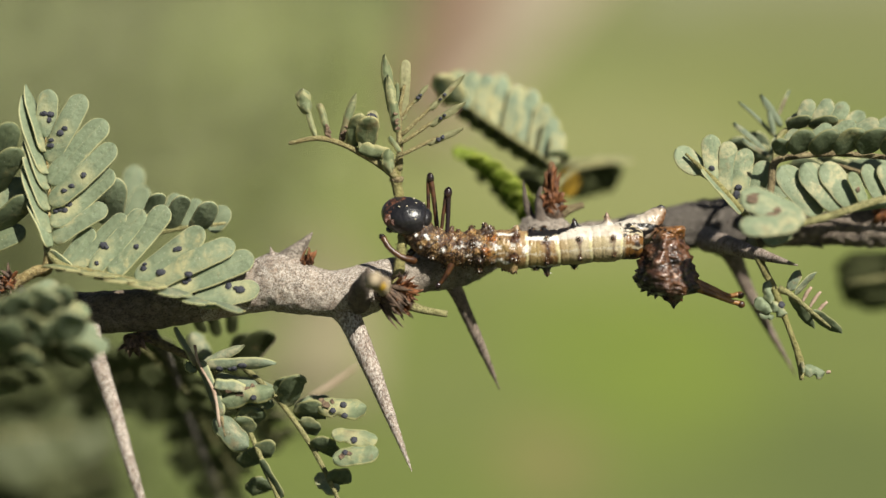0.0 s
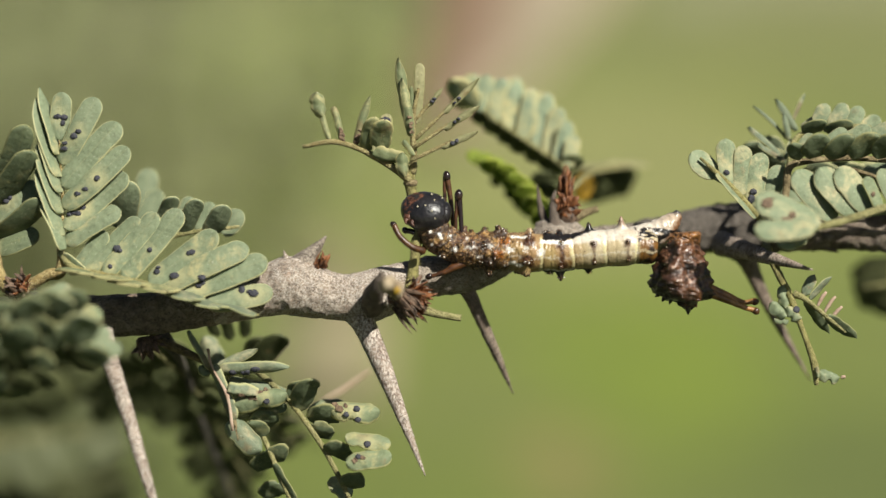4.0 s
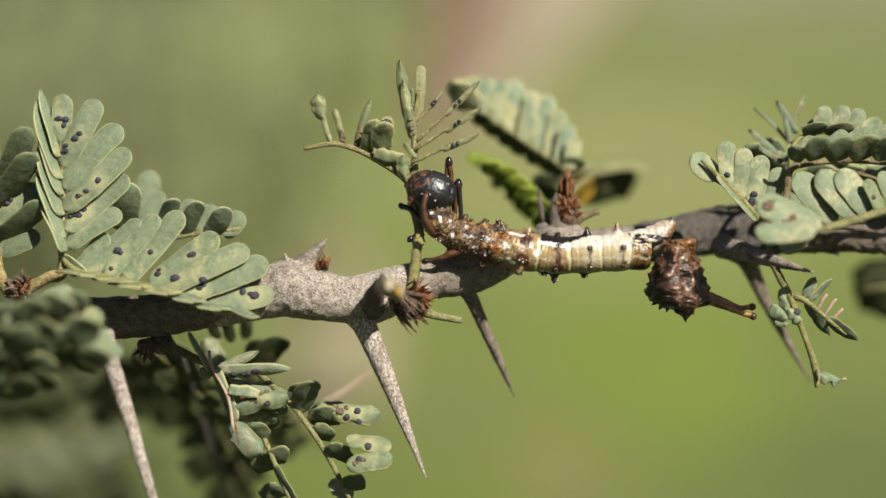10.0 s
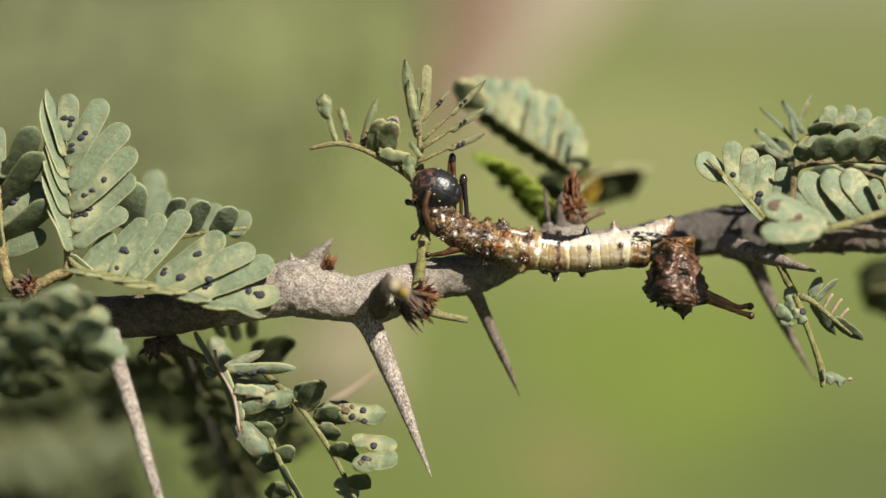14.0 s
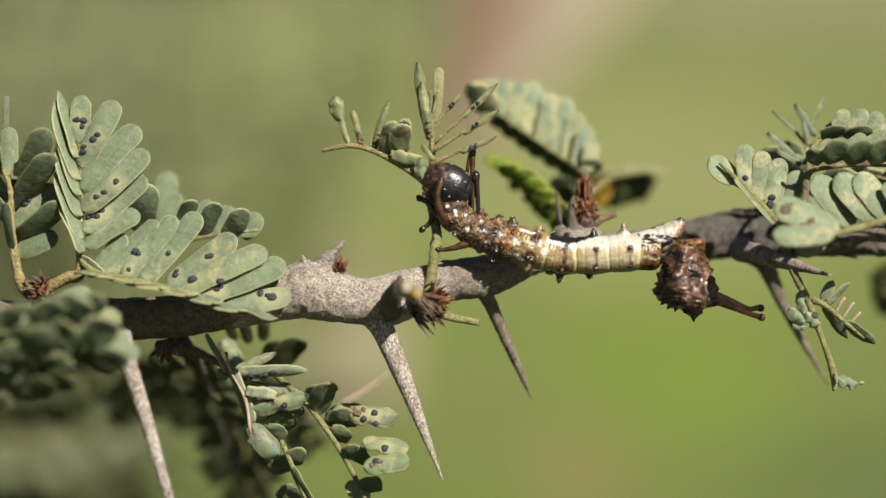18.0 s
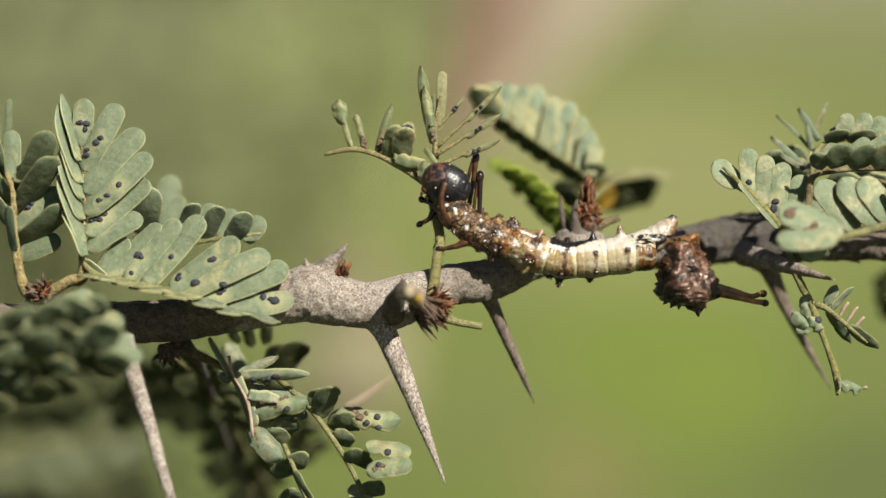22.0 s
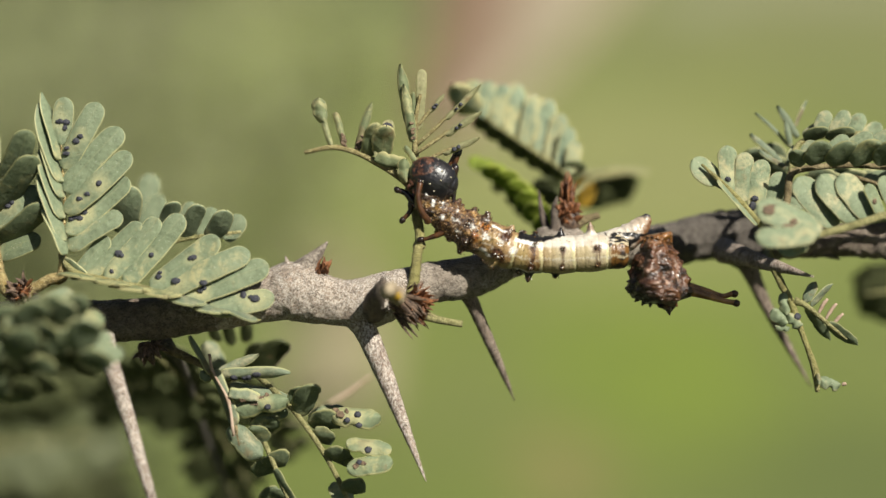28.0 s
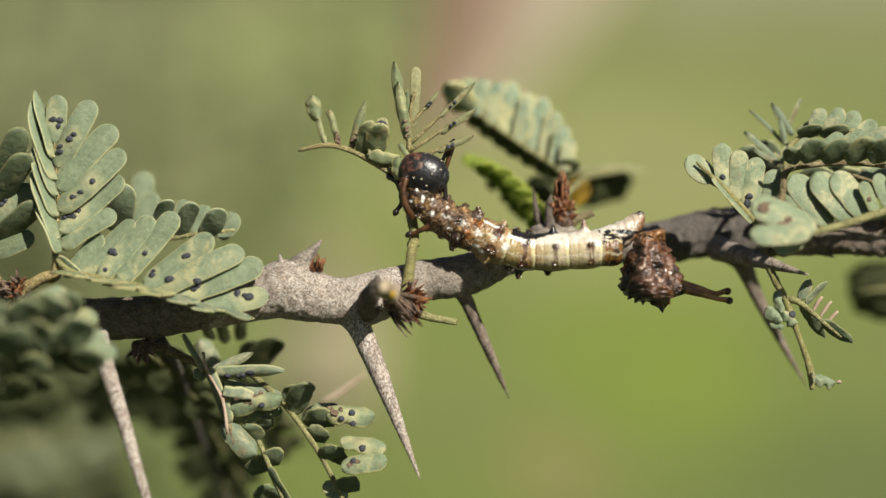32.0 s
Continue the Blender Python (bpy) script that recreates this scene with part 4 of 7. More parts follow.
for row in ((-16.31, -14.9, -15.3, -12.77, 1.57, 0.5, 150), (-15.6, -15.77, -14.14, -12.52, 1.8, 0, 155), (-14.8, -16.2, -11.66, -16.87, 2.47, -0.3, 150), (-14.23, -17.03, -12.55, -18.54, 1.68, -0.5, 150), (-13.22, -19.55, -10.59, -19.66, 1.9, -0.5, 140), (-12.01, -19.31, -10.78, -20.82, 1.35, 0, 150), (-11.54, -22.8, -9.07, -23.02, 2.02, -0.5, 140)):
    leaflet(f, row, LEAF_HALF_SHADED, torn=0.16)
a = leaflet(f, (-12.5, -15.3, -7.57, -15.65, 2.0, -0.9, 20), LEAF_GNAWED, cup=0.2, torn=0.3)
for x, z, r, dry in ((-12.0, -15.1, 0.3, True), (-11.5, -15.5, 0.4, True), (-11.0, -15.2, 0.26, True), (-10.9, -16.0, 0.34, False), (-9.86, -15.52, 0.34, False), (-9.71, -16.4, 0.32, False)):
    spot(a, x, z, r, dry)
a = leaflet(f, (-10.93, -18.06, -6.44, -18.79, 1.56, -2, 20), LEAF_GNAWED, torn=0.25)
spot(a, -8.74, -18.85, 0.34)
a = leaflet(f, (-10.84, -20.6, -6.35, -19.82, 1.86, -2.6, 20), LEAF_GNAWED, torn=0.25)
for x, z, r, dry in ((-9.57, -20.11, 0.3, False), (-9.96, -20.45, 0.34, True), (-9.08, -20.26, 0.26, True)):
    spot(a, x, z, r, dry)
leaflet(f, (-15.11, -16.09, -11.11, -15.51, 1.95, 5, 20), torn=0.13)
leaflet(f, (-12.72, -22.66, -10.45, -24.37, 1.7, 3, 20), torn=0.13)

f = frond(*(-20.96, 3, -14.71))
rod("midrib", [(-21.9, 4, -13.63, 0.29), (-19.46, 2, -18.05, 0.28), (-17.69, 1, -21.92, 0.25), (-16, 1, -25.86, 0.23)], TWIG, f, seg=8)
for row in ((-19.91, -17.59, -18.44, -16.01, 2.04, 2, 150), (-19.46, -18.61, -20.59, -16.92, 1.92, 2, 150), (-19.14, -19.99, -17.28, -20.95, 2.37, 1.5, 150), (-18.26, -21.07, -16.12, -24.85, 1.69, 1, 55), (-18.97, -20.39, -20.11, -22.09, 1.93, 3, 150), (-17.83, -23.23, -19.25, -24.93, 2.04, 3, 150)):
    leaflet(f, row, LEAF_HALF_SHADED, torn=0.13)

# deep leaves below the branch; their shade is put into the leaf colour
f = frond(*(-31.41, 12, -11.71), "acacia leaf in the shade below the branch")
rod("midrib", [(-29.48, 3, -8.46, 0.8), (-28.69, 14, -11.79, 0.45), (-28.2, 30, -19.2, 0.36), (-25.9, 40, -28.2, 0.3), (-24.5, 46, -35.6, 0.2)], BARK_DARK_SHADED, f, seg=8)
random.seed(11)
pinna(f, (-31.25, -12.85), (-23.5, -27.06), 6, 4.2, 1.7, (32, 41), 55, turn=150, material=LEAF_SHADED)
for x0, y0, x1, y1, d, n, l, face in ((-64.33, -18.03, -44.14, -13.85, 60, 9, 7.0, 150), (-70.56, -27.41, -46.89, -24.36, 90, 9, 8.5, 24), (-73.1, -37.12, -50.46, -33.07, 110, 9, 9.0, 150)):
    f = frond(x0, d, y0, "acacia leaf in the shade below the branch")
    pinna(f, (x0, y0), (x1, y1), n + 2, l, 4.4, (d, d + 6), 62, turn=face, material=LEAF_SHADED)
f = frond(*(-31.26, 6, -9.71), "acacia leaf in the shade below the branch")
pinna(f, (-32.97, -9.25), (-26.66, -16.75), 6, 3.2, 2.2, (15, 23), 60, turn=150, material=LEAF_SHADED)
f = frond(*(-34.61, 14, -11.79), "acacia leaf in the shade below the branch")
pinna(f, (-31.9, -13.12), (-43.11, -18.39), 6, 4.6, 2.4, (35, 50), 60, turn=150, material=LEAF_SHADED)
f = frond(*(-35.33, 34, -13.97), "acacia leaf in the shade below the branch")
pinna(f, (-38.59, -15.46), (-30.99, -20.3), 6, 5.0, 2.8, (54, 63), 62, turn=150, material=LEAF_SHADED)
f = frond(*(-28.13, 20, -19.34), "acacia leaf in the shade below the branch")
pinna(f, (-30.63, -17.47), (-25.91, -32.32), 7, 4.8, 1.9, (44, 57), 60, turn=150, material=LEAF_SHADED)
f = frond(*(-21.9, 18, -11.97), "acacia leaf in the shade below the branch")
pinna(f, (-26.56, -13.08), (-18.67, -22.94), 6, 3.8, 1.9, (35, 44), 60, turn=150, material=LEAF_SHADED)
f = frond(*(-13.08, 10, -14.53), "dry pinkish leaf stalk")
rod("midrib", [(-14.6, 24, -16.1, 0.12), (-12.3, 25, -14.9, 0.26), (-9.4, 26, -12.8, 0.12)], PINK_STALK, f, seg=6)

# sprig on which the caterpillar feeds
f = frond(*(-4.38, 0, -3.31), "half-eaten acacia sprig on a green stalk", )
rod("stalk", [(-4.7, -0.6, -4.42, 0.84), (-4.37, -0.6, -2.18, 0.59), (-4.03, -0.5, 0.62, 0.49), (-3.82, 0.4, 2.3, 0.49), (-4.41, 1.6, 5.42, 0.51), (-4.74, 1.5, 7.4, 0.56), (-4.4, 1.2, 8.8, 0.51)], STALK, f, "hairy green stalk", seg=12, sub=6, rough=0.07, grain=3)
bm = ball(bmesh.new(), (-4.63, 1.6, 6.95), (0.74, 0.74, 0.45), None, 12, 0.15, 3)
part("knob", bm, TWIG_BROWN, f)
bm = ball(bmesh.new(), (-3.88, 0.2, 1.29), (0.72, 0.72, 0.5), None, 12, 0.15, 3)
part("knob", bm, STALK, f)
rod("midrib", [(-4.74, 1.4, 7.28, 0.51), (-5.85, 0.6, 8.16, 0.45), (-8.09, 0.3, 9.5, 0.34), (-10.33, 0, 10.55, 0.28), (-12.57, 0, 11, 0.27), (-15.32, 0, 10.49, 0.2)], STALK_BROWN, f, seg=8, rough=0.06, grain=3)
rod("midrib", [(-4.51, 1.3, 7.95, 0.45), (-4.28, 0.8, 9.63, 0.34), (-4.38, 0.4, 11.86, 0.28), (-4.27, 0.3, 14.1, 0.22), (-3.82, 0.3, 16.35, 0.17)], STALK_BROWN, f, seg=8, rough=0.05, grain=3)
for row in ((-13.3, 13.5, -13.95, 15.95, 1.6, 0, 8), (-12.6, 11.2, -13.4, 13.9, 0.6, 0.1, 12), (-11.28, 11, -12.23, 14.54, 0.73, 0, 14), (-10.1, 10.61, -8.59, 15.6, 0.9, 0, 20), (-4.61, 12.75, -5.79, 19.38, 1.24, 0.2, 14), (-4.48, 11.59, -5.43, 17.31, 1.06, -0.5, 14), (-8.4, 9.69, -5.26, 8.9, 1.23, -0.6, 150), (-5.14, 7.55, -5.37, 9.9, 1.4, -0.9, 15), (-4.15, 9.69, -5.27, 11.21, 0.56, -0.4, 25), (-4.27, 12.76, -4.55, 16.58, 0.51, 0.4, 20)):
    a = leaflet(f, row, LEAF_SPRIG, cup=0.3, torn=0.22, point=row[3] - row[1] > 4)
    if row[3] - row[1] > 3:
        for k in (0.06, 0.14, 0.2, 0.31):
            spot(a, row[0] + (row[2] - row[0]) * k, row[1] + (row[3] - row[1]) * k, random.uniform(0.16, 0.3), True)
for row in ((-9.11, 9.96, -8.1, 13.22, 1.24, 0.6, 150), (-7.64, 9.72, -7.08, 12.86, 1.69, 0.2, 150)):
    leaflet(f, row, LEAF_SPRIG, torn=0.22)
leaflet(f, (-8.07, 9.69, -8.51, 12.49, 0.5, -0.5, 20), LEAF_DRY, torn=0.3)
leaflet(f, (-4.06, 12.9, -3.66, 18.88, 1.01, 1, 20), LEAF_DRY, torn=0.3)
for row in ((-3.94, 13.24, -1.47, 16.45, 0.39, 1, 20), (-3.82, 11.42, 2.14, 17.38, 0.51, 0.5, 20), (-3.93, 10.61, 2.24, 14.65, 0.56, 0, 20), (-4.15, 9.36, 2.02, 12.05, 0.5, -0.3, 20)):
    x0, z0, x1, z1, w, d = row[:6]
    rod("stalklet", [(x0 - 0.45, d, z0 - 0.25, 0.2), ((x0 + x1) / 2 + 0.1, d, (z0 + z1) / 2 + 0.15, 0.19), (x0 * 0.3 + x1 * 0.7, d, z0 * 0.3 + z1 * 0.7, 0.1)], STALK_BROWN, f, seg=7, rough=0.06, grain=3)
    a = leaflet(f, (x0 * 0.58 + x1 * 0.42, z0 * 0.58 + z1 * 0.42, x1, z1, w * 1.35, d - 0.15, 20), LEAF_DRY, cup=0.3, torn=0.3, point=True)
    spots(a, [(x0 * 0.4 + x1 * 0.6, 0, z0 * 0.4 + z1 * 0.6 - 0.12), (x0 * 0.33 + x1 * 0.67, 0, z0 * 0.33 + z1 * 0.67 - 0.1)], 0.2)
a = leaflet(f, (-7.54, 12.09, -6.75, 13.78, 1.35, 0.5, 10), LEAF_DRY, torn=0.3)
spots(a, [(-7.13, 0, 13.08)], 0.45)

bm = bmesh.new()
for k in range(150):
    z = random.uniform(-4.5, 8.5)
    x = np.interp(z, (-4.5, -2.2, 0.6, 2.3, 5.4, 7.3, 8.7), (-4.7, -4.37, -4.04, -3.8, -4.4, -4.7, -4.4))
    an = random.uniform(2.0, 7.4)
    out = Vector((math.cos(an), math.sin(an) * 0.9 - 0.1, random.uniform(-0.3, 0.5))).normalized()
    p = Vector((x, np.interp(z, (0.6, 2.3, 5.4), (-0.5, 0.4, 1.6)), z)) + out * 0.5
    tube(bm, [(*p, 0.022), (*(p + out * random.uniform(0.15, 0.34)), 0.01)], 4, 1)
part("hairs", bm, STALK, f)

# leaf standing behind the branch
f = frond(*(11.38, 14, 8.36), "pale acacia leaf behind the branch, slightly out of focus")
rod("midrib", [(11.73, 10, 6.48, 0.35), (11.36, 19, 9.12, 0.3), (7.97, 21, 11.62, 0.21), (4.03, 22, 14.41, 0.18), (-0.73, 22, 18.26, 0.12)], TWIG, f, seg=8)
for row in ((0.98, 16.43, 1.89, 19.36, 2.13, 22, 10), (2.57, 15.21, 3.3, 19.23, 2.13, 22, 12), (4.03, 14.11, 4.88, 18.87, 2.13, 22, 12), (5.56, 13.14, 6.59, 18.38, 2.13, 22, 14), (7.07, 12.13, 8.17, 17.74, 2.13, 21.5, 14), (8.53, 11.15, 9.76, 17.25, 2.13, 21.5, 14), (9.86, 10.28, 11.0, 15.7, 2.1, 21, 14), (11.03, 9.52, 11.9, 14.2, 1.9, 20, 16), (11.84, 9.12, 12.55, 12.6, 1.7, 19, 16), (1.89, 15.63, -0.55, 18.5, 2.07, 22, 100), (4.09, 14.93, 6.75, 19.15, 2.04, 26, 10), (7.19, 13.07, 9.92, 17.41, 2.04, 26, 10), (10.29, 11.09, 12.39, 14.32, 2.04, 26, 10)):
    leaflet(f, row, LEAF_PALE)
# lower row, coloured dark for its unlit underside
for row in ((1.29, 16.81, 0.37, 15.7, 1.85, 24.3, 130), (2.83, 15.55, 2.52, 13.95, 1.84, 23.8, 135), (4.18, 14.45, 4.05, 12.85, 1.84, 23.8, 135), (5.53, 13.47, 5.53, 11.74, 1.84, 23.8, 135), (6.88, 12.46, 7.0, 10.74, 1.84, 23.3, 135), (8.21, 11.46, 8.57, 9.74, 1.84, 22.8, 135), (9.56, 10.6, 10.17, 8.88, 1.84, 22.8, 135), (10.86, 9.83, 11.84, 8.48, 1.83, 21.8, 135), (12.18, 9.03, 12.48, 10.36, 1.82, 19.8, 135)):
    leaflet(f, row, LEAF_SHADED)

f = frond(*(9.54, 14, 3.62), "bright green young acacia leaf behind the branch")
rod("midrib", [(9.62, 8, 2.37, 0.35), (8.27, 21, 5.53, 0.35), (5.29, 24, 8.36, 0.3), (1.48, 26, 10.47, 0.18)], TWIG, f, seg=6)
for row in ((4.05, 9.4, 1.1, 10.99, 1.47, 23.5, 20), (5.51, 8.4, 2.33, 10.72, 1.72, 23, 20), (6.85, 7.28, 3.54, 10.22, 1.83, 22.5, 20), (8.06, 5.92, 4.88, 9.47, 1.96, 22, 20), (8.9, 4.7, 6.21, 8.35, 2.07, 21.5, 20), (9.61, 3.23, 7.42, 7.0, 1.95, 21, 20), (7.14, 6.71, 4.18, 9.29, 1.6, 24, 10), (5.91, 7.7, 2.83, 10.17, 1.61, 24.5, 10), (8.48, 5.22, 5.89, 8.17, 1.72, 23.5, 10)):
    leaflet(f, row, LEAF_YOUNG)
for row in ((4.28, 8.47, 2.94, 9.82, 1.62, 18.5, 140), (5.72, 7.49, 4.3, 9.1, 1.89, 18.5, 140), (7.04, 6.38, 5.57, 8.21, 2.01, 18.5, 140), (8.23, 5.04, 6.81, 7.09, 2.16, 18.5, 140), (9.06, 3.84, 7.81, 5.92, 2.28, 18.5, 140), (9.76, 2.39, 8.69, 4.52, 2.15, 18.5, 140)):
    leaflet(f, row, LEAF_YOUNG)
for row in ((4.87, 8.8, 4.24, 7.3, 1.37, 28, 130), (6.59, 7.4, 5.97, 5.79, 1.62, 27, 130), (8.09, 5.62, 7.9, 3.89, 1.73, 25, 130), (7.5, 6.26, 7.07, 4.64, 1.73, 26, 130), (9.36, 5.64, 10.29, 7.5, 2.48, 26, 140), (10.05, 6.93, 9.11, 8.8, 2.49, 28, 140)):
    leaflet(f, row, LEAF_SHADED)
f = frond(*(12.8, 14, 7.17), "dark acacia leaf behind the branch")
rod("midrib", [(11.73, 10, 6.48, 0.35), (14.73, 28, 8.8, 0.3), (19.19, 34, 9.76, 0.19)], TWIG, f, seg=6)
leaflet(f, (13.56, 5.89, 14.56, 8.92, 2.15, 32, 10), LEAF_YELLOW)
# leaflets coloured dark for a shaded underside
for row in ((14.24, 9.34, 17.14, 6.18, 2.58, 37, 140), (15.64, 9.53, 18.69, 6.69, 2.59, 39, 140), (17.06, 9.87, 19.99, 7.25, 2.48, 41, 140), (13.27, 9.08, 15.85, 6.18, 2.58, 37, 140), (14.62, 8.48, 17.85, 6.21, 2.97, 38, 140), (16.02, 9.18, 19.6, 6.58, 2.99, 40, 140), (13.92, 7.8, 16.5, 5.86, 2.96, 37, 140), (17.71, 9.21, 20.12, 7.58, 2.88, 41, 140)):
    leaflet(f, row, LEAF_SHADED)
# lit upper edge put in as pale leaflets, laid flat to shade those below
for row in ((17.0, 10.25, 21.8, 10.3, 4.6, 38, 90), (13.4, 9.95, 18.2, 10.45, 4.6, 36, 90)):
    leaflet(f, row, LEAF_DRY)

# leaves at the thick end
f = frond(*(30.12, -2, 2.84), "grey-green acacia leaf with black-spotted leaflets")
rod("midrib", [(33.6, 12, 1.7, 0.42), (32.48, 1.6, 1.18, 0.39), (29.8, 1.4, 3.89, 0.37), (26.99, 1.5, 6.94, 0.34), (24.22, 1.5, 9.54, 0.14)], STALK, f, "yellow-green folded midrib", seg=8)
leaflet(f, (26.09, 7.81, 23.43, 10.13, 2.38, 2.1, 10), LEAF_LIGHT)
a = leaflet(f, (27.27, 6.85, 26.82, 11.48, 2.04, 2, 10), LEAF_LIGHT)
spots(a, [(26.88, 0, 8.08)], 0.32)
leaflet(f, (28.41, 5.83, 28.64, 10.81, 1.92, 2.1, 10), LEAF_LIGHT)
a = leaflet(f, (29.68, 4.7, 30.47, 10.08, 1.98, 2.3, 10), LEAF_LIGHT)
spots(a, [(29.58, 0, 6.17), (29.41, 0, 5.44)], 0.36)
leaflet(f, (30.75, 5.05, 32.68, 8.79, 2.16, 2.7, 14), LEAF_LIGHT)
for row in ((29.76, 3.55, 25.7, 7.95, 1.01, 1.1, 62, -1), (27.1, 6.75, 23.86, 8.45, 0.79, 2.5, 70)):
    leaflet(f, row)
f = frond(*(34.29, -6, 2.52), "grey-green acacia leaf close to the viewer, slightly out of focus")
a = leaflet(f, (34.55, 2.81, 28.4, 5.4, 2.7, -10, 10), LEAF_LIGHT)
spot(a, 29.48, 4.8, 0.5, True)
spot(a, 29.8, 5.18, 0.3, True)
spot(a, 31.37, 3.29, 0.5, True)
spot(a, 31.64, 3.13, 0.34, True)
spot(a, 31.96, 3.78, 0.3, True)
leaflet(f, (33.58, 2.51, 27.89, 2.24, 1.92, -13, 6), LEAF_LIGHT)
leaflet(f, (33.57, 1.68, 30.86, 0.81, 1.41, -8, 30))
leaflet(f, (31.24, 0.71, 33.6, 2.36, 1.87, -5, 20))
rod("midrib", [(33.6, 12, 1.6, 0.4), (32.0, 1, 1.2, 0.3), (31.55, -6, 1.15, 0.27), (33.87, -9, 2.3, 0.36), (37.27, -8, 3.2, 0.40), (42.94, -6, 4.9, 0.36), (47.08, -5, 5.55, 0.27)], TWIG, f, seg=8)
for row in ((37.11, 3.45, 33.12, 8.11, 2.78, -3, 12), (39.19, 3.78, 35.36, 8.38, 2.77, -3.2, 12), (40.71, 4.1, 37.27, 8.43, 2.77, -3.4, 12), (43.34, 4.67, 41.51, 8.34, 1.67, -2.6, 14), (44.73, 4.9, 43.07, 8.34, 1.89, -2.6, 14)):
    leaflet(f, row, LEAF_LIGHT)
a = leaflet(f, (41.27, 4.32, 39.84, 7.52, 1.27, -4, 10), LEAF_GNAWED)
spot(a, 40.44, 5.81, 0.3, True)
leaflet(f, (39.22, 3.67, 43.6, 4.33, 1.1, -6, 60))

f = frond(*(33.02, 1, 7.94), "grey-green acacia leaf with rows of rounded leaflets")
rod("midrib", [(33.5, 12, 2.5, 0.5), (32.3, 2, 3.4, 0.45), (32.8, 1.5, 6.27, 0.4), (33.09, 1.5, 8.53, 0.4), (34.74, 1.2, 9.19, 0.34), (39.22, 1, 9.52, 0.31), (44.85, 1, 9.07, 0.28), (50.49, 1, 8.51, 0.23)], TWIG_BROWN, f, seg=8)
rod("midrib", [(33.09, 1.5, 8.53, 0.34), (33.85, 3, 11.42, 0.28), (36.27, 4, 12.49, 0.29), (40.99, 5, 12.88, 0.23), (46.9, 6, 12.13, 0.17)], TWIG, f, seg=8)
for row in ((33.99, 10.04, 35.35, 11.91, 1.24, 1, 20), (35.94, 10.08, 38.88, 12.41, 1.47, 2, 25), (37.64, 10.31, 41.26, 12.69, 1.59, 2, 25), (39.79, 10.54, 43.53, 12.97, 1.59, 2, 25), (42.17, 10.76, 45.57, 13.14, 1.7, 2, 25), (44.43, 10.88, 47.83, 13.31, 1.7, 2, 25)):
    leaflet(f, row, LEAF_LIGHT)
# undersides of the row, their shade put into the colour
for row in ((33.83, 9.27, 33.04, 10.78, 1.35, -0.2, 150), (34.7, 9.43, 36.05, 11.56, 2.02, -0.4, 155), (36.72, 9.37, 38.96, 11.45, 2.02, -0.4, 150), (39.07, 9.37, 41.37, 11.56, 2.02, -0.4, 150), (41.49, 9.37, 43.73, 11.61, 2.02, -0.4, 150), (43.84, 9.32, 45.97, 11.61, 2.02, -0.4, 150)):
    leaflet(f, row, LEAF_HALF_SHADED)
for row in ((36.23, 12.68, 37.25, 15.07, 1.6, 4, 20), (37.54, 12.68, 39.19, 15.07, 1.6, 4, 20), (39.52, 12.5, 40.84, 14.85, 1.72, 5, 20), (40.72, 12.15, 42.67, 13.87, 1.72, 5, 20)):
    leaflet(f, row, LEAF_LIGHT)
for row in ((34.6, 12.17, 36.99, 12.97, 1.36, 3, 140), (36.76, 12.29, 39.66, 12.85, 1.48, 3, 140)):
    leaflet(f, row, LEAF_HALF_SHADED)
for row in ((33.86, 11.88, 30.42, 15.2, 0.47, 9, 40), (34.96, 12.69, 32.75, 15.95, 0.81, 9, 30), (34.75, 13.79, 35.91, 16.48, 0.58, 10, 40), (34.01, 11.6, 33.43, 14.33, 0.7, 8, 30), (33.07, 9.94, 29.72, 12.94, 0.92, 7, 45), (33.29, 9.55, 30.47, 11.28, 0.81, 6, 50), (33.48, 9.52, 34.18, 11.65, 0.81, 6.6, 50), (34.76, 12.73, 36.37, 13.93, 0.74, 5, 25)):
    leaflet(f, row, LEAF_WORN, cup=0.3, torn=0.12, point=True)
for row in ((33.88, 8.88, 29.76, 11.12, 2.35, 12, 140), (33.84, 9.54, 31.77, 11.91, 2.13, 14, 140), (33, 8.01, 32.72, 5.45, 1.93, 3, 20), (33.4, 7.44, 34.53, 5.17, 1.93, 3, 20)):
    leaflet(f, row)
for row in ((35.68, 8.75, 39.73, 7.12, 2.32, 8, 150), (38.14, 8.78, 42.8, 6.92, 2.44, 9, 150), (41.05, 8.66, 45.7, 6.45, 2.44, 9, 150), (43.96, 8.66, 48.61, 6.45, 2.44, 9, 150), (35.39, 8.17, 36.84, 5.27, 2.09, 8, 150)):
    leaflet(f, row)
rod("midrib", [(39.69, 4, 8.5, 0.23), (42.54, 4, 7.58, 0.2), (45.96, 4, 5.76, 0.17)], TWIG_BROWN, f, seg=6)
for row in ((41.31, 8.37, 46.5, 8.14, 1.96, 7, 30), (40.42, 8.07, 45.28, 6.35, 1.14, 5, 60), (44.42, 6.35, 47.86, 8.07, 1.95, 5, 20)):
    leaflet(f, row)

# thin hanging twig
f = frond(*(31.48, 0, 0.06), "thin hanging twig with torn leaflets")
rod("stalk", [(32.1, 12, 0.8, 0.5), (31.15, 3, 0.5, 0.45), (31.94, 0.5, -2.08, 0.40), (33, 0, -4.15, 0.36), (33.9, 0, -6.68, 0.31), (34.85, 0, -9.2, 0.31), (35.47, 0, -11.17, 0.42), (35.64, 0, -13.02, 0.22)], STALK, f, "pale hairy stalk", seg=10, sub=6, rough=0.07, grain=3)
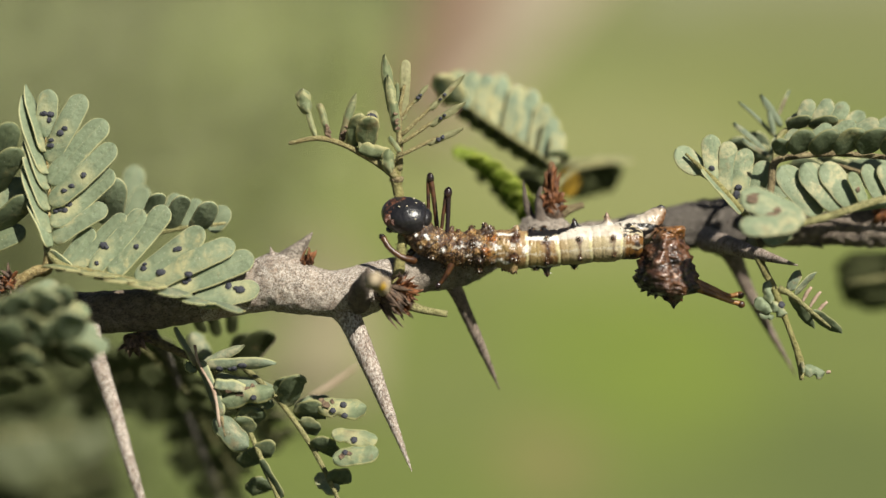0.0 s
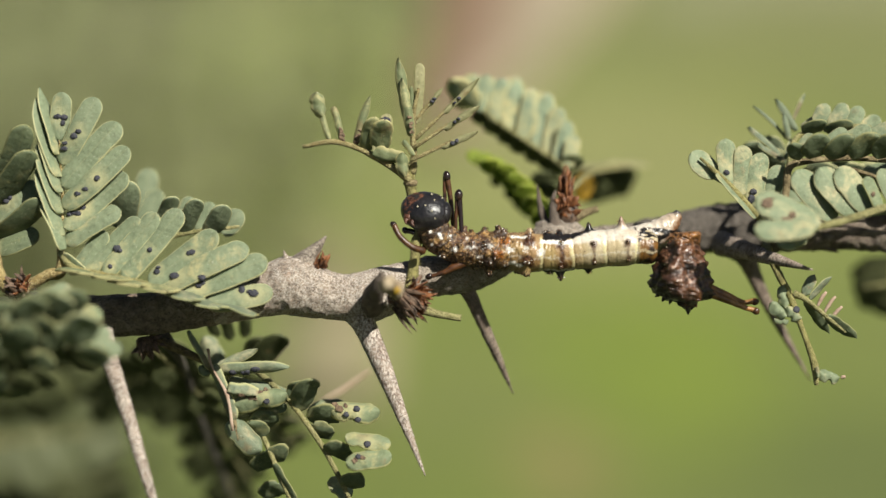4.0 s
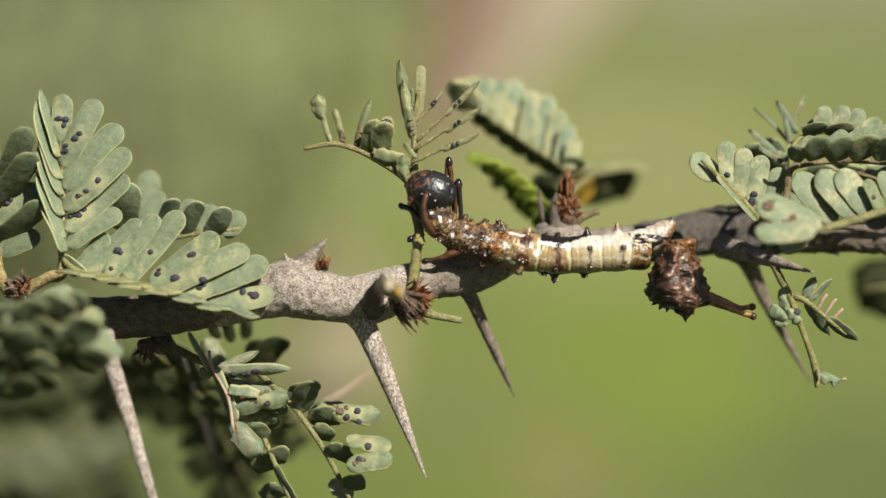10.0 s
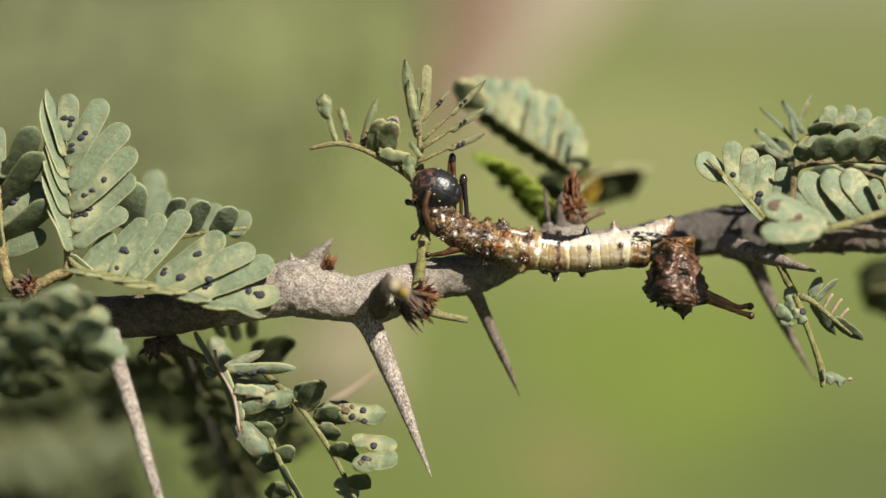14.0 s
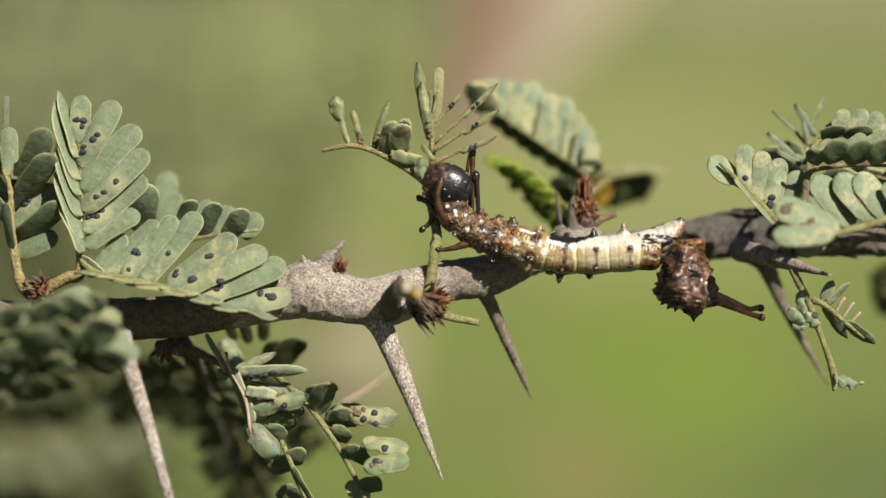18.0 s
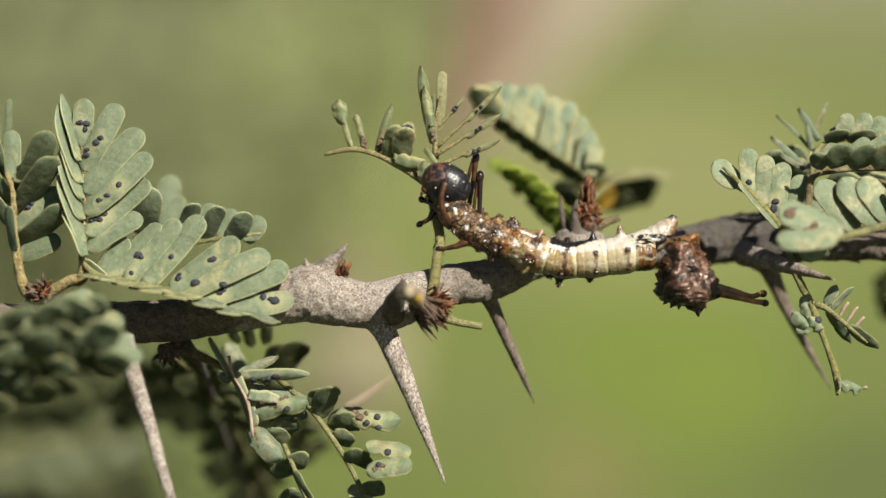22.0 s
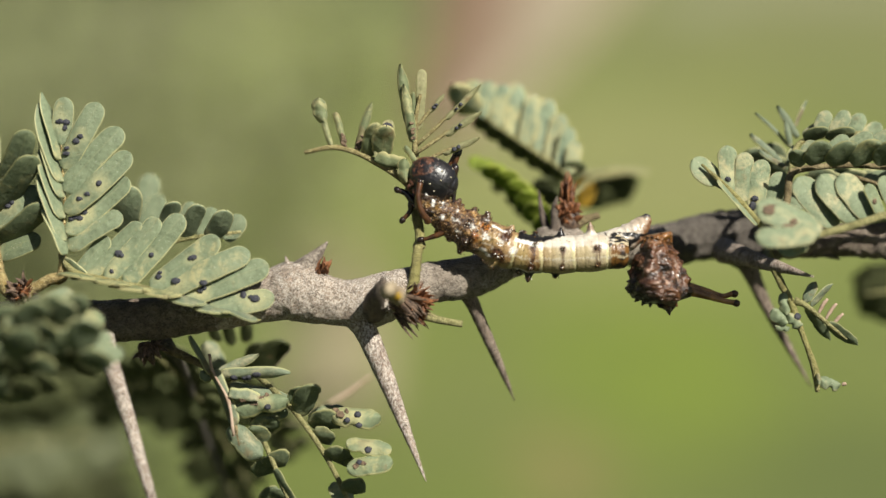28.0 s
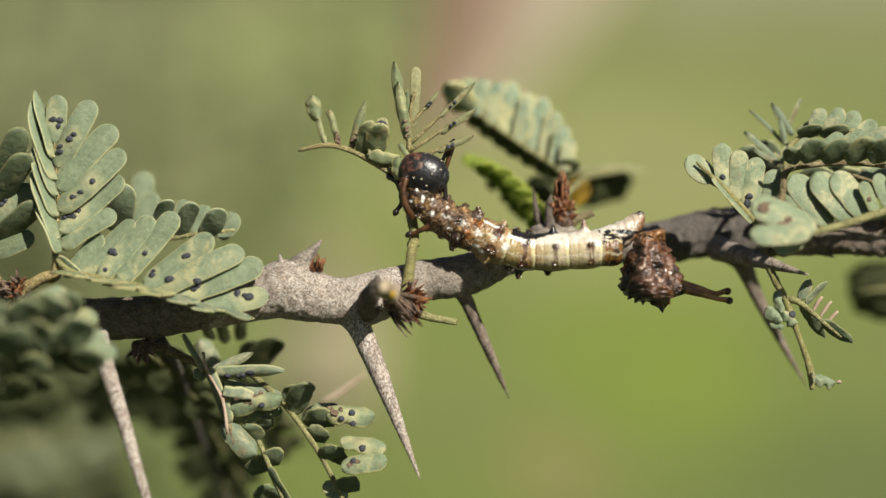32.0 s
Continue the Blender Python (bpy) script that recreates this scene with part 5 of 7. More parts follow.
rod("midrib", [(33.34, 0, -3.98, 0.45), (34.53, -0.3, -4.54, 0.28), (36.74, -0.5, -6.39, 0.22), (38.42, -0.5, -7.79, 0.11)], TWIG, f, seg=8)
for row in ((32.58, -5.43, 32.25, -3.19, 1.12, -0.6, 15), (32.56, -6.21, 31.1, -4.76, 1.34, -0.8, 0), (31.37, -6.44, 32.82, -6.67, 0.67, -0.5, 20), (34.01, -6.43, 32.67, -5.2, 1.34, -0.8, 10), (35.69, -11.62, 37.94, -12.29, 1.23, 0, 25), (35.72, -12.26, 35.61, -11.14, 0.39, -0.6, 0)):
    a = leaflet(f, row, LEAF_LIGHT, torn=0.6, cup=0.2)
    if row[4] > 1.3 and row[5] == -0.8:
        spots(a, [(33.51, 0, -5.56)], 0.36)
for row in ((34.42, -4.11, 35.54, -2.08, 1.12, 0.5, 20), (35.16, -4.56, 37.3, -2.31, 0.9, 1, 40), (34.5, -4.65, 37.3, -8.01, 0.78, -0.5, 150), (36.6, -6.2, 39.88, -8.46, 1.0, -0.5, 150)):
    leaflet(f, row, LEAF_WORN if row[3] > -3 else LEAF_HALF_SHADED, torn=0.2, point=True)
for row in ((35.75, -5.28, 36.65, -3.77, 0.39, 0.4, 30), (36.43, -5.85, 37.55, -4.22, 0.39, 0.4, 30), (37.16, -6.41, 38.22, -5.23, 0.39, 0.4, 30), (38.05, -12.29, 38.5, -12.18, 0.34, 0, 0)):
    rod("stalklet", [(row[0], row[5], row[1], 0.13), ((row[0] + row[2]) / 2 - 0.06, row[5], (row[1] + row[3]) / 2, 0.2), (row[2], row[5], row[3], 0.13)], PINK_STALK, f, "dry pinkish stub of a leaflet", seg=7, rough=0.08, grain=3)

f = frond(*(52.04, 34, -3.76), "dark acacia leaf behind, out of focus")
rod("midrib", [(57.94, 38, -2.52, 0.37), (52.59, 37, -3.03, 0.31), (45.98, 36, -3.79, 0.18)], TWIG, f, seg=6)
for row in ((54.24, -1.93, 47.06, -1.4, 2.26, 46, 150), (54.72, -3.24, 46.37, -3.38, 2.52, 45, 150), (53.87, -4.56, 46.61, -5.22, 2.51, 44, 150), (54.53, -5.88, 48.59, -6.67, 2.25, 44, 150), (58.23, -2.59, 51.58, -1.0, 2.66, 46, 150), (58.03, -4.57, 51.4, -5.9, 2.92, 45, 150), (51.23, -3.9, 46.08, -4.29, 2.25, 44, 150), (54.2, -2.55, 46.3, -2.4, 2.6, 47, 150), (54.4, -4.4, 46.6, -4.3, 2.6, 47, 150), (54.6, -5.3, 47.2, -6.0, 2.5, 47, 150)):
    leaflet(f, row, LEAF_SHADED)

# ---- the caterpillar
cater = thing("caterpillar", *(8.47, 0, 0), "spiny caterpillar with black head, cream middle and dark brown rump", "caterpillar")
cater.matrix_world = LEAN @ Matrix.Translation(Vector((8.47, 0, 0)) * 0.001)
HOME = Vector((8.47, 0, 0))

# where the body's joints pass: seconds, x, z
HEAD_WAY = [(0, -3.59, 3.26), (1, -3.42, 3.55), (2, -3.42, 4.02), (3, -3.22, 4.01), (6, -2.52, 4.72), (7, -2.16, 5.43), (8, -2.53, 5.81), (9, -2.68, 6), (10, -2.62, 6.25), (11, -2.58, 6.31), (12, -2.56, 6.38), (13, -2.64, 6.39), (14, -2.67, 6.36), (17, -2.48, 6.91), (18, -2.74, 7.12), (19, -2.57, 7.09), (20, -3.13, 7.34), (21, -2.96, 7.24), (22, -3.23, 7.48), (23, -3.41, 7.24), (24, -3.04, 7.86), (25, -3.28, 7.78), (28, -2.49, 7.83), (29, -2.69, 7.99), (30, -3.14, 7.92), (31, -3.76, 7.7), (32, -2.85, 8.13)]
NECK = [(0, -1.74, 0.79), (1, -1.74, 1.1), (2, -1.73, 1.22), (3, -1.83, 1.23), (6, -1.88, 2.14), (7, -1.88, 2.66), (8, -1.84, 3.01), (9, -1.97, 3.07), (10, -2.03, 3.25), (11, -2.08, 3.23), (12, -2.14, 3.3), (13, -2.22, 3.4), (14, -2.34, 3.37), (17, -2.42, 3.96), (18, -2.26, 4.09), (19, -2.31, 4.36), (20, -2.28, 4.74), (21, -2.27, 4.8), (22, -2.58, 4.69), (23, -2.89, 4.72), (24, -2.92, 5.28), (25, -2.86, 5.41), (28, -2.83, 5.62), (29, -2.99, 5.72), (30, -3.09, 5.65), (31, -3.34, 5.58), (32, -3.29, 5.75)]
JOINT_A = [(0, 0.9, -0.06), (1, 0.84, 0.12), (2, 0.85, 0.23), (3, 0.75, 0.23), (6, 0.63, 0.96), (7, 0.57, 1.37), (8, 0.57, 1.65), (9, 0.41, 1.65), (10, 0.32, 1.78), (11, 0.27, 1.77), (12, 0.21, 1.85), (13, 0.13, 1.93), (14, 0.01, 1.9), (17, -0.13, 2.41), (18, 0.04, 2.56), (19, -0.04, 2.77), (20, -0.07, 3.06), (21, -0.07, 3.13), (22, -0.34, 3.06), (23, -0.69, 3.05), (24, -0.74, 3.56), (25, -0.73, 3.64), (28, -0.74, 3.8), (29, -0.94, 3.86), (30, -1.04, 3.79), (31, -1.25, 3.77), (32, -1.19, 3.94)]
JOINT_B = [(0, 4.15, 0.06), (1, 4.04, 0.02), (2, 4.11, 0.14), (3, 4.01, 0.14), (6, 3.78, 0.61), (7, 3.75, 0.9), (8, 3.61, 1.04), (9, 3.51, 0.98), (10, 3.4, 1.06), (11, 3.26, 1.05), (12, 3.19, 1.13), (13, 3.21, 1.21), (14, 3.09, 1.18), (17, 2.71, 1.57), (18, 2.7, 1.72), (19, 2.67, 1.87), (20, 2.59, 2.06), (21, 2.6, 2.12), (22, 2.33, 2.13), (23, 1.78, 2.06), (24, 1.51, 2.53), (25, 1.42, 2.55), (28, 1.38, 2.67), (29, 1.17, 2.67), (30, 1.17, 2.59), (31, 1.16, 2.61), (32, 1.2, 2.79)]
JOINT_C = [(0, 7.35, 0), (1, 7.35, 0.05), (2, 7.35, 0.08), (3, 7.42, 0.08), (6, 7.28, 0.34), (7, 7.23, 0.44), (8, 7.21, 0.49), (9, 7.04, 0.42), (10, 6.96, 0.4), (11, 6.82, 0.39), (12, 6.76, 0.47), (13, 6.7, 0.55), (14, 6.57, 0.52), (17, 6.09, 0.69), (18, 6.1, 0.84), (19, 6.09, 0.89), (20, 5.96, 0.97), (21, 5.98, 1.03), (22, 5.8, 0.87), (23, 5.19, 0.78), (24, 4.81, 1.13), (25, 4.65, 1.13), (28, 4.72, 1.06), (29, 4.68, 1.07), (30, 4.58, 1.08), (31, 4.55, 1.2), (32, 4.6, 1.29)]
JOINT_D = [(0, 10.33, 0.11), (1, 10.33, 0.07), (2, 10.32, 0.11), (3, 10.4, 0.11), (6, 10.25, 0.14), (7, 10.2, 0.16), (8, 10.18, 0.22), (9, 10.01, 0.16), (10, 9.93, 0.06), (11, 9.79, 0.14), (12, 9.64, 0.13), (13, 9.5, 0.21), (14, 9.38, 0.18), (17, 8.8, 0.21), (18, 8.82, 0.28), (19, 8.79, 0.33), (20, 8.68, 0.34), (21, 8.7, 0.32), (22, 8.5, 0.24), (23, 7.81, 0.25), (24, 7.34, 0.44), (25, 7.26, 0.36), (28, 7.34, 0.55), (29, 7.21, 0.46), (30, 7.11, 0.47), (31, 7, 0.51), (32, 7.05, 0.6)]
JOINT_E = [(0, 13.53, 0.51), (1, 13.52, 0.56), (2, 13.51, 0.51), (3, 13.49, 0.5), (6, 13.51, 0.53), (7, 13.45, 0.55), (8, 13.42, 0.52), (9, 13.26, 0.36), (10, 13.17, 0.26), (11, 12.94, 0.34), (12, 12.71, 0.42), (13, 12.48, 0.42), (14, 12.35, 0.29), (17, 11.94, 0.41), (18, 11.95, 0.4), (19, 11.92, 0.43), (20, 11.88, 0.45), (21, 11.81, 0.43), (22, 11.61, 0.45), (23, 10.67, 0.45), (24, 10.11, 0.63), (25, 10.11, 0.56), (28, 10.21, 0.57), (29, 10.16, 0.65), (30, 10.14, 0.59), (31, 10.11, 0.62), (32, 10.07, 0.63)]
JOINT_F = [(0, 16.89, 0.73), (1, 16.97, 0.78), (2, 16.95, 0.73), (3, 16.94, 0.73), (6, 16.87, 0.75), (7, 16.82, 0.69), (8, 16.69, 0.67), (9, 16.43, 0.51), (10, 16.18, 0.41), (11, 15.77, 0.57), (12, 15.54, 0.57), (13, 15.4, 0.64), (14, 15.43, 0.6), (17, 15.38, 0.64), (18, 15.29, 0.63), (19, 15.25, 0.66), (20, 15.22, 0.68), (21, 15.15, 0.74), (22, 14.52, 0.82), (23, 13.94, 0.68), (24, 13.8, 0.79), (25, 13.8, 0.79), (28, 13.8, 0.8), (29, 13.77, 0.81), (30, 13.75, 0.83), (31, 13.71, 0.86), (32, 13.75, 0.86)]
JOINT_G = [(0, 19.31, 0.67), (1, 19.34, 0.68), (2, 19.36, 0.68), (3, 19.35, 0.63), (6, 19.32, 0.61), (7, 19.3, 0.54), (8, 19.14, 0.52), (9, 18.88, 0.28), (10, 18.67, 0.22), (11, 18.31, 0.39), (12, 18.16, 0.38), (13, 18.03, 0.42), (14, 18.07, 0.38), (17, 18, 0.41), (18, 17.91, 0.45), (19, 17.88, 0.52), (20, 17.75, 0.58), (21, 17.69, 0.66), (22, 17.07, 0.89), (23, 16.65, 0.72), (24, 16.49, 0.78), (25, 16.5, 0.79), (28, 16.46, 0.8), (29, 16.43, 0.8), (30, 16.41, 0.83), (31, 16.37, 0.85), (32, 16.37, 0.86)]
RUMP_WAY = [(0, 21.66, -1.74), (1, 21.65, -1.78), (2, 21.71, -1.75), (3, 21.72, -1.8), (6, 21.72, -1.88), (7, 21.67, -1.92), (8, 21.48, -1.96), (9, 21.27, -2.35), (10, 21.27, -2.36), (11, 20.75, -2.21), (12, 20.63, -2.19), (13, 20.5, -2.18), (14, 20.54, -2.19), (17, 20.45, -2.16), (18, 20.39, -2.07), (19, 20.34, -1.96), (20, 20.29, -1.85), (21, 20.23, -1.78), (22, 19.97, -1.36), (23, 19.72, -1.5), (24, 19.44, -1.49), (25, 19.36, -1.51), (28, 19.24, -1.45), (29, 19.18, -1.44), (30, 19.16, -1.44), (31, 19.15, -1.39), (32, 19.07, -1.41)]
TAIL_WAY = [(0, 29.58, -5.28), (1, 29.56, -5.31), (2, 29.61, -5.42), (3, 29.77, -5.52), (6, 29.7, -5.58), (7, 29.65, -5.48), (8, 29.6, -5.65), (9, 29.86, -6.08), (10, 29.96, -6.08), (11, 29.47, -6.07), (12, 29.23, -6.08), (13, 29.2, -6.01), (14, 29.14, -6.05), (17, 29, -5.94), (18, 28.91, -5.84), (19, 28.93, -5.56), (20, 28.99, -5.11), (21, 29.03, -4.95), (22, 29.17, -3.96), (23, 28.84, -3.96), (24, 28.6, -4.3), (25, 28.43, -4.29), (28, 28.28, -4.28), (29, 28.23, -4.19), (30, 28.14, -4.24), (31, 28.18, -4.23), (32, 28.04, -4.22)]
TIMES = [t for t, x, z in JOINT_A]


def place(way, t):
    ts, xs, zs = zip(*way)
    return Vector((np.interp(t, ts, xs), 0, np.interp(t, ts, zs)))


def local(x, y, z, turn):
    """A pose in the caterpillar's own space, from the plan's millimetres; turn about the plan's depth."""
    p = (Vector((x, y, z)) - HOME) * 0.001
    return pose(p.x, p.y, p.z, 0, turn, 0)


def between(a, b, depth=0.0):
    """Rows for a piece that lies between two joints, its length along x."""
    rows = []
    for t in TIMES:
        p, q = place(a, t), place(b, t)
        m = (p + q) / 2
        rows.append((t, local(m.x, depth, m.z, -math.degrees(math.atan2(q.z - p.z, q.x - p.x)))))
    return rows


MOVES = []


def body_part(name, bm, materials, rows, label="", parent=None):
    """A piece of the caterpillar, in millimetres about its own centre."""
    bm.transform(Matrix.Scale(0.001, 4))
    bmesh.ops.recalc_face_normals(bm, faces=bm.faces)
    me = bpy.data.meshes.new(name)
    bm.to_mesh(me)
    bm.free()
    for m in materials:
        me.materials.append(m)
    me.polygons.foreach_set("use_smooth", [True] * len(me.polygons))
    ob = new(name, me)
    ob.parent = parent or cater
    if rows:
        MOVES.append((ob, rows))
    if label:
        tagged(ob, label)
    return ob


def pigment(bm):
    return bm.verts.layers.float_color.get("pigment") or bm.verts.layers.float_color.new("pigment")


def blend(a, b, k):
    k = min(1.0, max(0.0, k))
    return tuple(p + (q - p) * k for p, q in zip(a, b))


def soft(x, low, high, edge):
    """1 between low and high, fading over edge."""
    return min(1.0, max(0.0, (x - low) / edge + 0.5)) * min(1.0, max(0.0, (high - x) / edge + 0.5))


BROWN, DARK, TAN, CREAM, WHITE = (0.12, 0.058, 0.022), (0.020, 0.010, 0.006), (0.32, 0.20, 0.09), (0.50, 0.415, 0.265), (0.82, 0.79, 0.73)
BLACK, ORANGE, OCHRE = (0.011, 0.009, 0.008), (0.36, 0.125, 0.020), (0.30, 0.165, 0.05)
OLIVE, RUST, AMBER = (0.36, 0.26, 0.105), (0.085, 0.032, 0.013), (0.17, 0.078, 0.018)


def marking(s, an, p):
    """The skin's colour at s, which runs from 0 at the neck to 7 at the rump with the warts at the whole numbers; an: degrees, 0 faces the viewer, 90 is the back."""
    if an > 180:
        an -= 360
    n1 = noise.noise(p * 1.4)
    n2 = noise.noise(p * 4.6 + Vector((9, 0, 0)))
    n3 = noise.noise(p * 10 + Vector((0, 5, 0)))
    n4 = noise.noise(p * 17 + Vector((3, 5, 8)))
    w, wa = s + 0.05 * n1 + 0.03 * n2, an + 7 * n1 + 7 * n2
    u = (w - 0.37) % 1.0
    c = blend(TAN, CREAM, (w - 4.2) * 1.6)
    front = blend((0.095, 0.040, 0.014), (0.34, 0.19, 0.060), n1 * 1.9 + 0.28)
    c = blend(c, front, (2.62 - w) * 2.2)
    mott = min(1.0, max(0.0, 1.0 - (s - 2.15) * 1.3))
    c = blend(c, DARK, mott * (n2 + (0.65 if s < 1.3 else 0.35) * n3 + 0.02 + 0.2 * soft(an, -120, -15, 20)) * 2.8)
    # pale and dark granules
    c = blend(c, (0.46, 0.33, 0.18), max(mott, 0.2) * (n4 - 0.36) * 7)
    c = blend(c, DARK, max(mott, 0.14) * (-n4 - 0.28) * 8)
    if w > 2.35:
        # translucent olive between the warts, a darker lower side, a pale rim before each crease
        c = blend(c, OLIVE, soft(u, 0.02, 0.42, 0.22) * soft(wa, -95, 24, 14) * (0.4 if w < 3.37 else 0.85 if w < 4.4 else 0.35))
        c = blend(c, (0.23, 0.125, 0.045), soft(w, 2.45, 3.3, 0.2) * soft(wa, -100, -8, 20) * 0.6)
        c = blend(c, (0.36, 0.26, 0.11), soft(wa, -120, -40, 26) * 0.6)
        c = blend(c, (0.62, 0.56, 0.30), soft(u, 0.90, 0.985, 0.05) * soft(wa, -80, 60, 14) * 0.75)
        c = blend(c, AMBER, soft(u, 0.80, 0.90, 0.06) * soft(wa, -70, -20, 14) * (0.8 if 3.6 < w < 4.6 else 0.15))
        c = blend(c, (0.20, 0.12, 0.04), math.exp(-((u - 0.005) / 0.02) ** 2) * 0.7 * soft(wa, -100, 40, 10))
        # thin white line along the side
        c = blend(c, (0.72, 0.68, 0.58), soft(wa, -19, -13, 5) * 0.5 * (n3 > -0.25))
    # warts: place along and round the body, half sizes, colour, strength
    for m, mid, lw, la, col, k in (
            (0.85, 35, 0.16, 16, RUST, 0.7), (0.9, -25, 0.16, 16, RUST, 0.6), (1.80, -38, 0.24, 22, DARK, 0.9), (1.62, 20, 0.14, 14, DARK, 0.6), (2.20, 32, 0.15, 15, ORANGE, 1), (2.04, -12, 0.13, 15, ORANGE, 1),
            (2.22, -36, 0.2, 14, OCHRE, 0.8), (2.08, 62, 0.2, 20, DARK, 0.85), (2.94, 40, 0.17, 19, RUST, 1), (2.90, -30, 0.18, 19, RUST, 1), (2.74, 30, 0.07, 10, RUST, 0.5),
            (3.98, 30, 0.15, 14, RUST, 1), (3.98, -44, 0.13, 14, RUST, 1), (4.0, -12, 0.07, 46, RUST, 0.95), (4.97, 15, 0.095, 12, RUST, 1), (4.97, -41, 0.09, 12, RUST, 1), (4.98, -16, 0.04, 40, RUST, 0.85),
            (5.98, 12, 0.09, 11, RUST, 1), (5.98, -41, 0.085, 11, RUST, 0.9), (5.99, -16, 0.04, 38, RUST, 0.8)):
        inside = soft(w, m - lw, m + lw, 0.09) * soft(wa, mid - la, mid + la, 9) * k
        if inside > 0:
            c = blend(c, blend(col, DARK, (n3 + 0.6 * n4 - 0.02) * 3.4), inside)
    # white flecks and bands along the side
    for lo, hi, al, ah in ((0.08, 0.42, 22, 36), (0.62, 0.78, -17, -5), (1.05, 1.4, 4, 9), (1.74, 1.9, 10, 18), (2.26, 2.5, -2, 12), (2.80, 2.93, 4, 20), (2.32, 2.78, -50, -38), (1.42, 1.55, -28, -22), (0.92, 1.0, 36, 48), (3.2, 3.42, -6, 10), (3.40, 4.3, -70, -64)):
        c = blend(c, WHITE, soft(w, lo, hi, 0.10) * soft(wa, al, ah, 5) * (0.9 if n4 > -0.25 else 0.45))
    # white band climbing to the back
    c = blend(c, WHITE, soft(w, 2.38, 2.86, 0.08) * soft(an + 4 * n1, 47 - (w - 2.4) * 12, 58 - (w - 2.4) * 20, 4))
    c = blend(c, WHITE, soft(w, 3.28, 4.4, 0.1) * soft(an + 4 * n1, 30 - (w - 3.3) * 4, 46 - (w - 3.3) * 5, 4))
    low = 23 + 4 * n2 + 4 * n1
    back = blend((0.62, 0.565, 0.475), (0.51, 0.42, 0.315), max(0.0, (w - 5.0) * 0.5) + 0.7 * n1)
    c = blend(c, back, soft(w, 4.32, 6.6, 0.12) * soft(wa, low, 200, 8))
    # black saddle, and black beneath
    c = blend(c, BLACK, soft(w, 3.36, 5.10, 0.08) * soft(wa, 42 + max(0.0, w - 4.25) * 34, 178, 5))
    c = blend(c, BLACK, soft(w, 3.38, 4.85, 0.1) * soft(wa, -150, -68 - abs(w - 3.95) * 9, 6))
    # amber hind ring, streaked with black above
    if w > 6.3:
        hind = blend(blend(AMBER, DARK, n1 * 2.2 + 0.12 + 0.5 * soft(wa, -130, -45, 20)), (0.62, 0.52, 0.34), 0.7 * soft(wa, -16, -8, 6))
        c = blend(c, hind, (w - 6.40) * 9 * (wa < 30))
        if wa > 22:
            c = blend(c, BLACK, soft(noise.noise(Vector((s * 2.2 + an * 0.06, an * 0.10 - s * 1.5, 2))), -0.06, 2, 0.10) * soft(w, 6.40, 9, 0.1))
    return c


def grain_at(bm, centre, size, colour):
    """A tiny bead on the skin."""
    pig = pigment(bm)
    q = [(0, 0, 1), (0.9, 0, 0.4), (0.28, 0.85, 0.4), (-0.72, 0.53, 0.4), (-0.72, -0.53, 0.4), (0.28, -0.85, 0.4), (0, 0, -1), (-0.9, 0, -0.4), (-0.28, -0.85, -0.4), (0.72, -0.53, -0.4), (0.72, 0.53, -0.4), (-0.28, 0.85, -0.4)]
    v = [bm.verts.new(Vector(centre) + Vector(p) * size) for p in q]
    for p in v:
        p[pig] = (*colour, 1)
    for k in range(5):
        a, b = v[1 + k], v[1 + (k + 1) % 5]
        bm.faces.new((v[0], a, b))
        bm.faces.new((a, v[7 + (3 + k) % 5], b))
        bm.faces.new((v[6], v[7 + k], v[7 + (k + 1) % 5]))
        bm.faces.new((v[7 + k], v[7 + (k + 1) % 5], v[1 + (3 + k) % 5]))


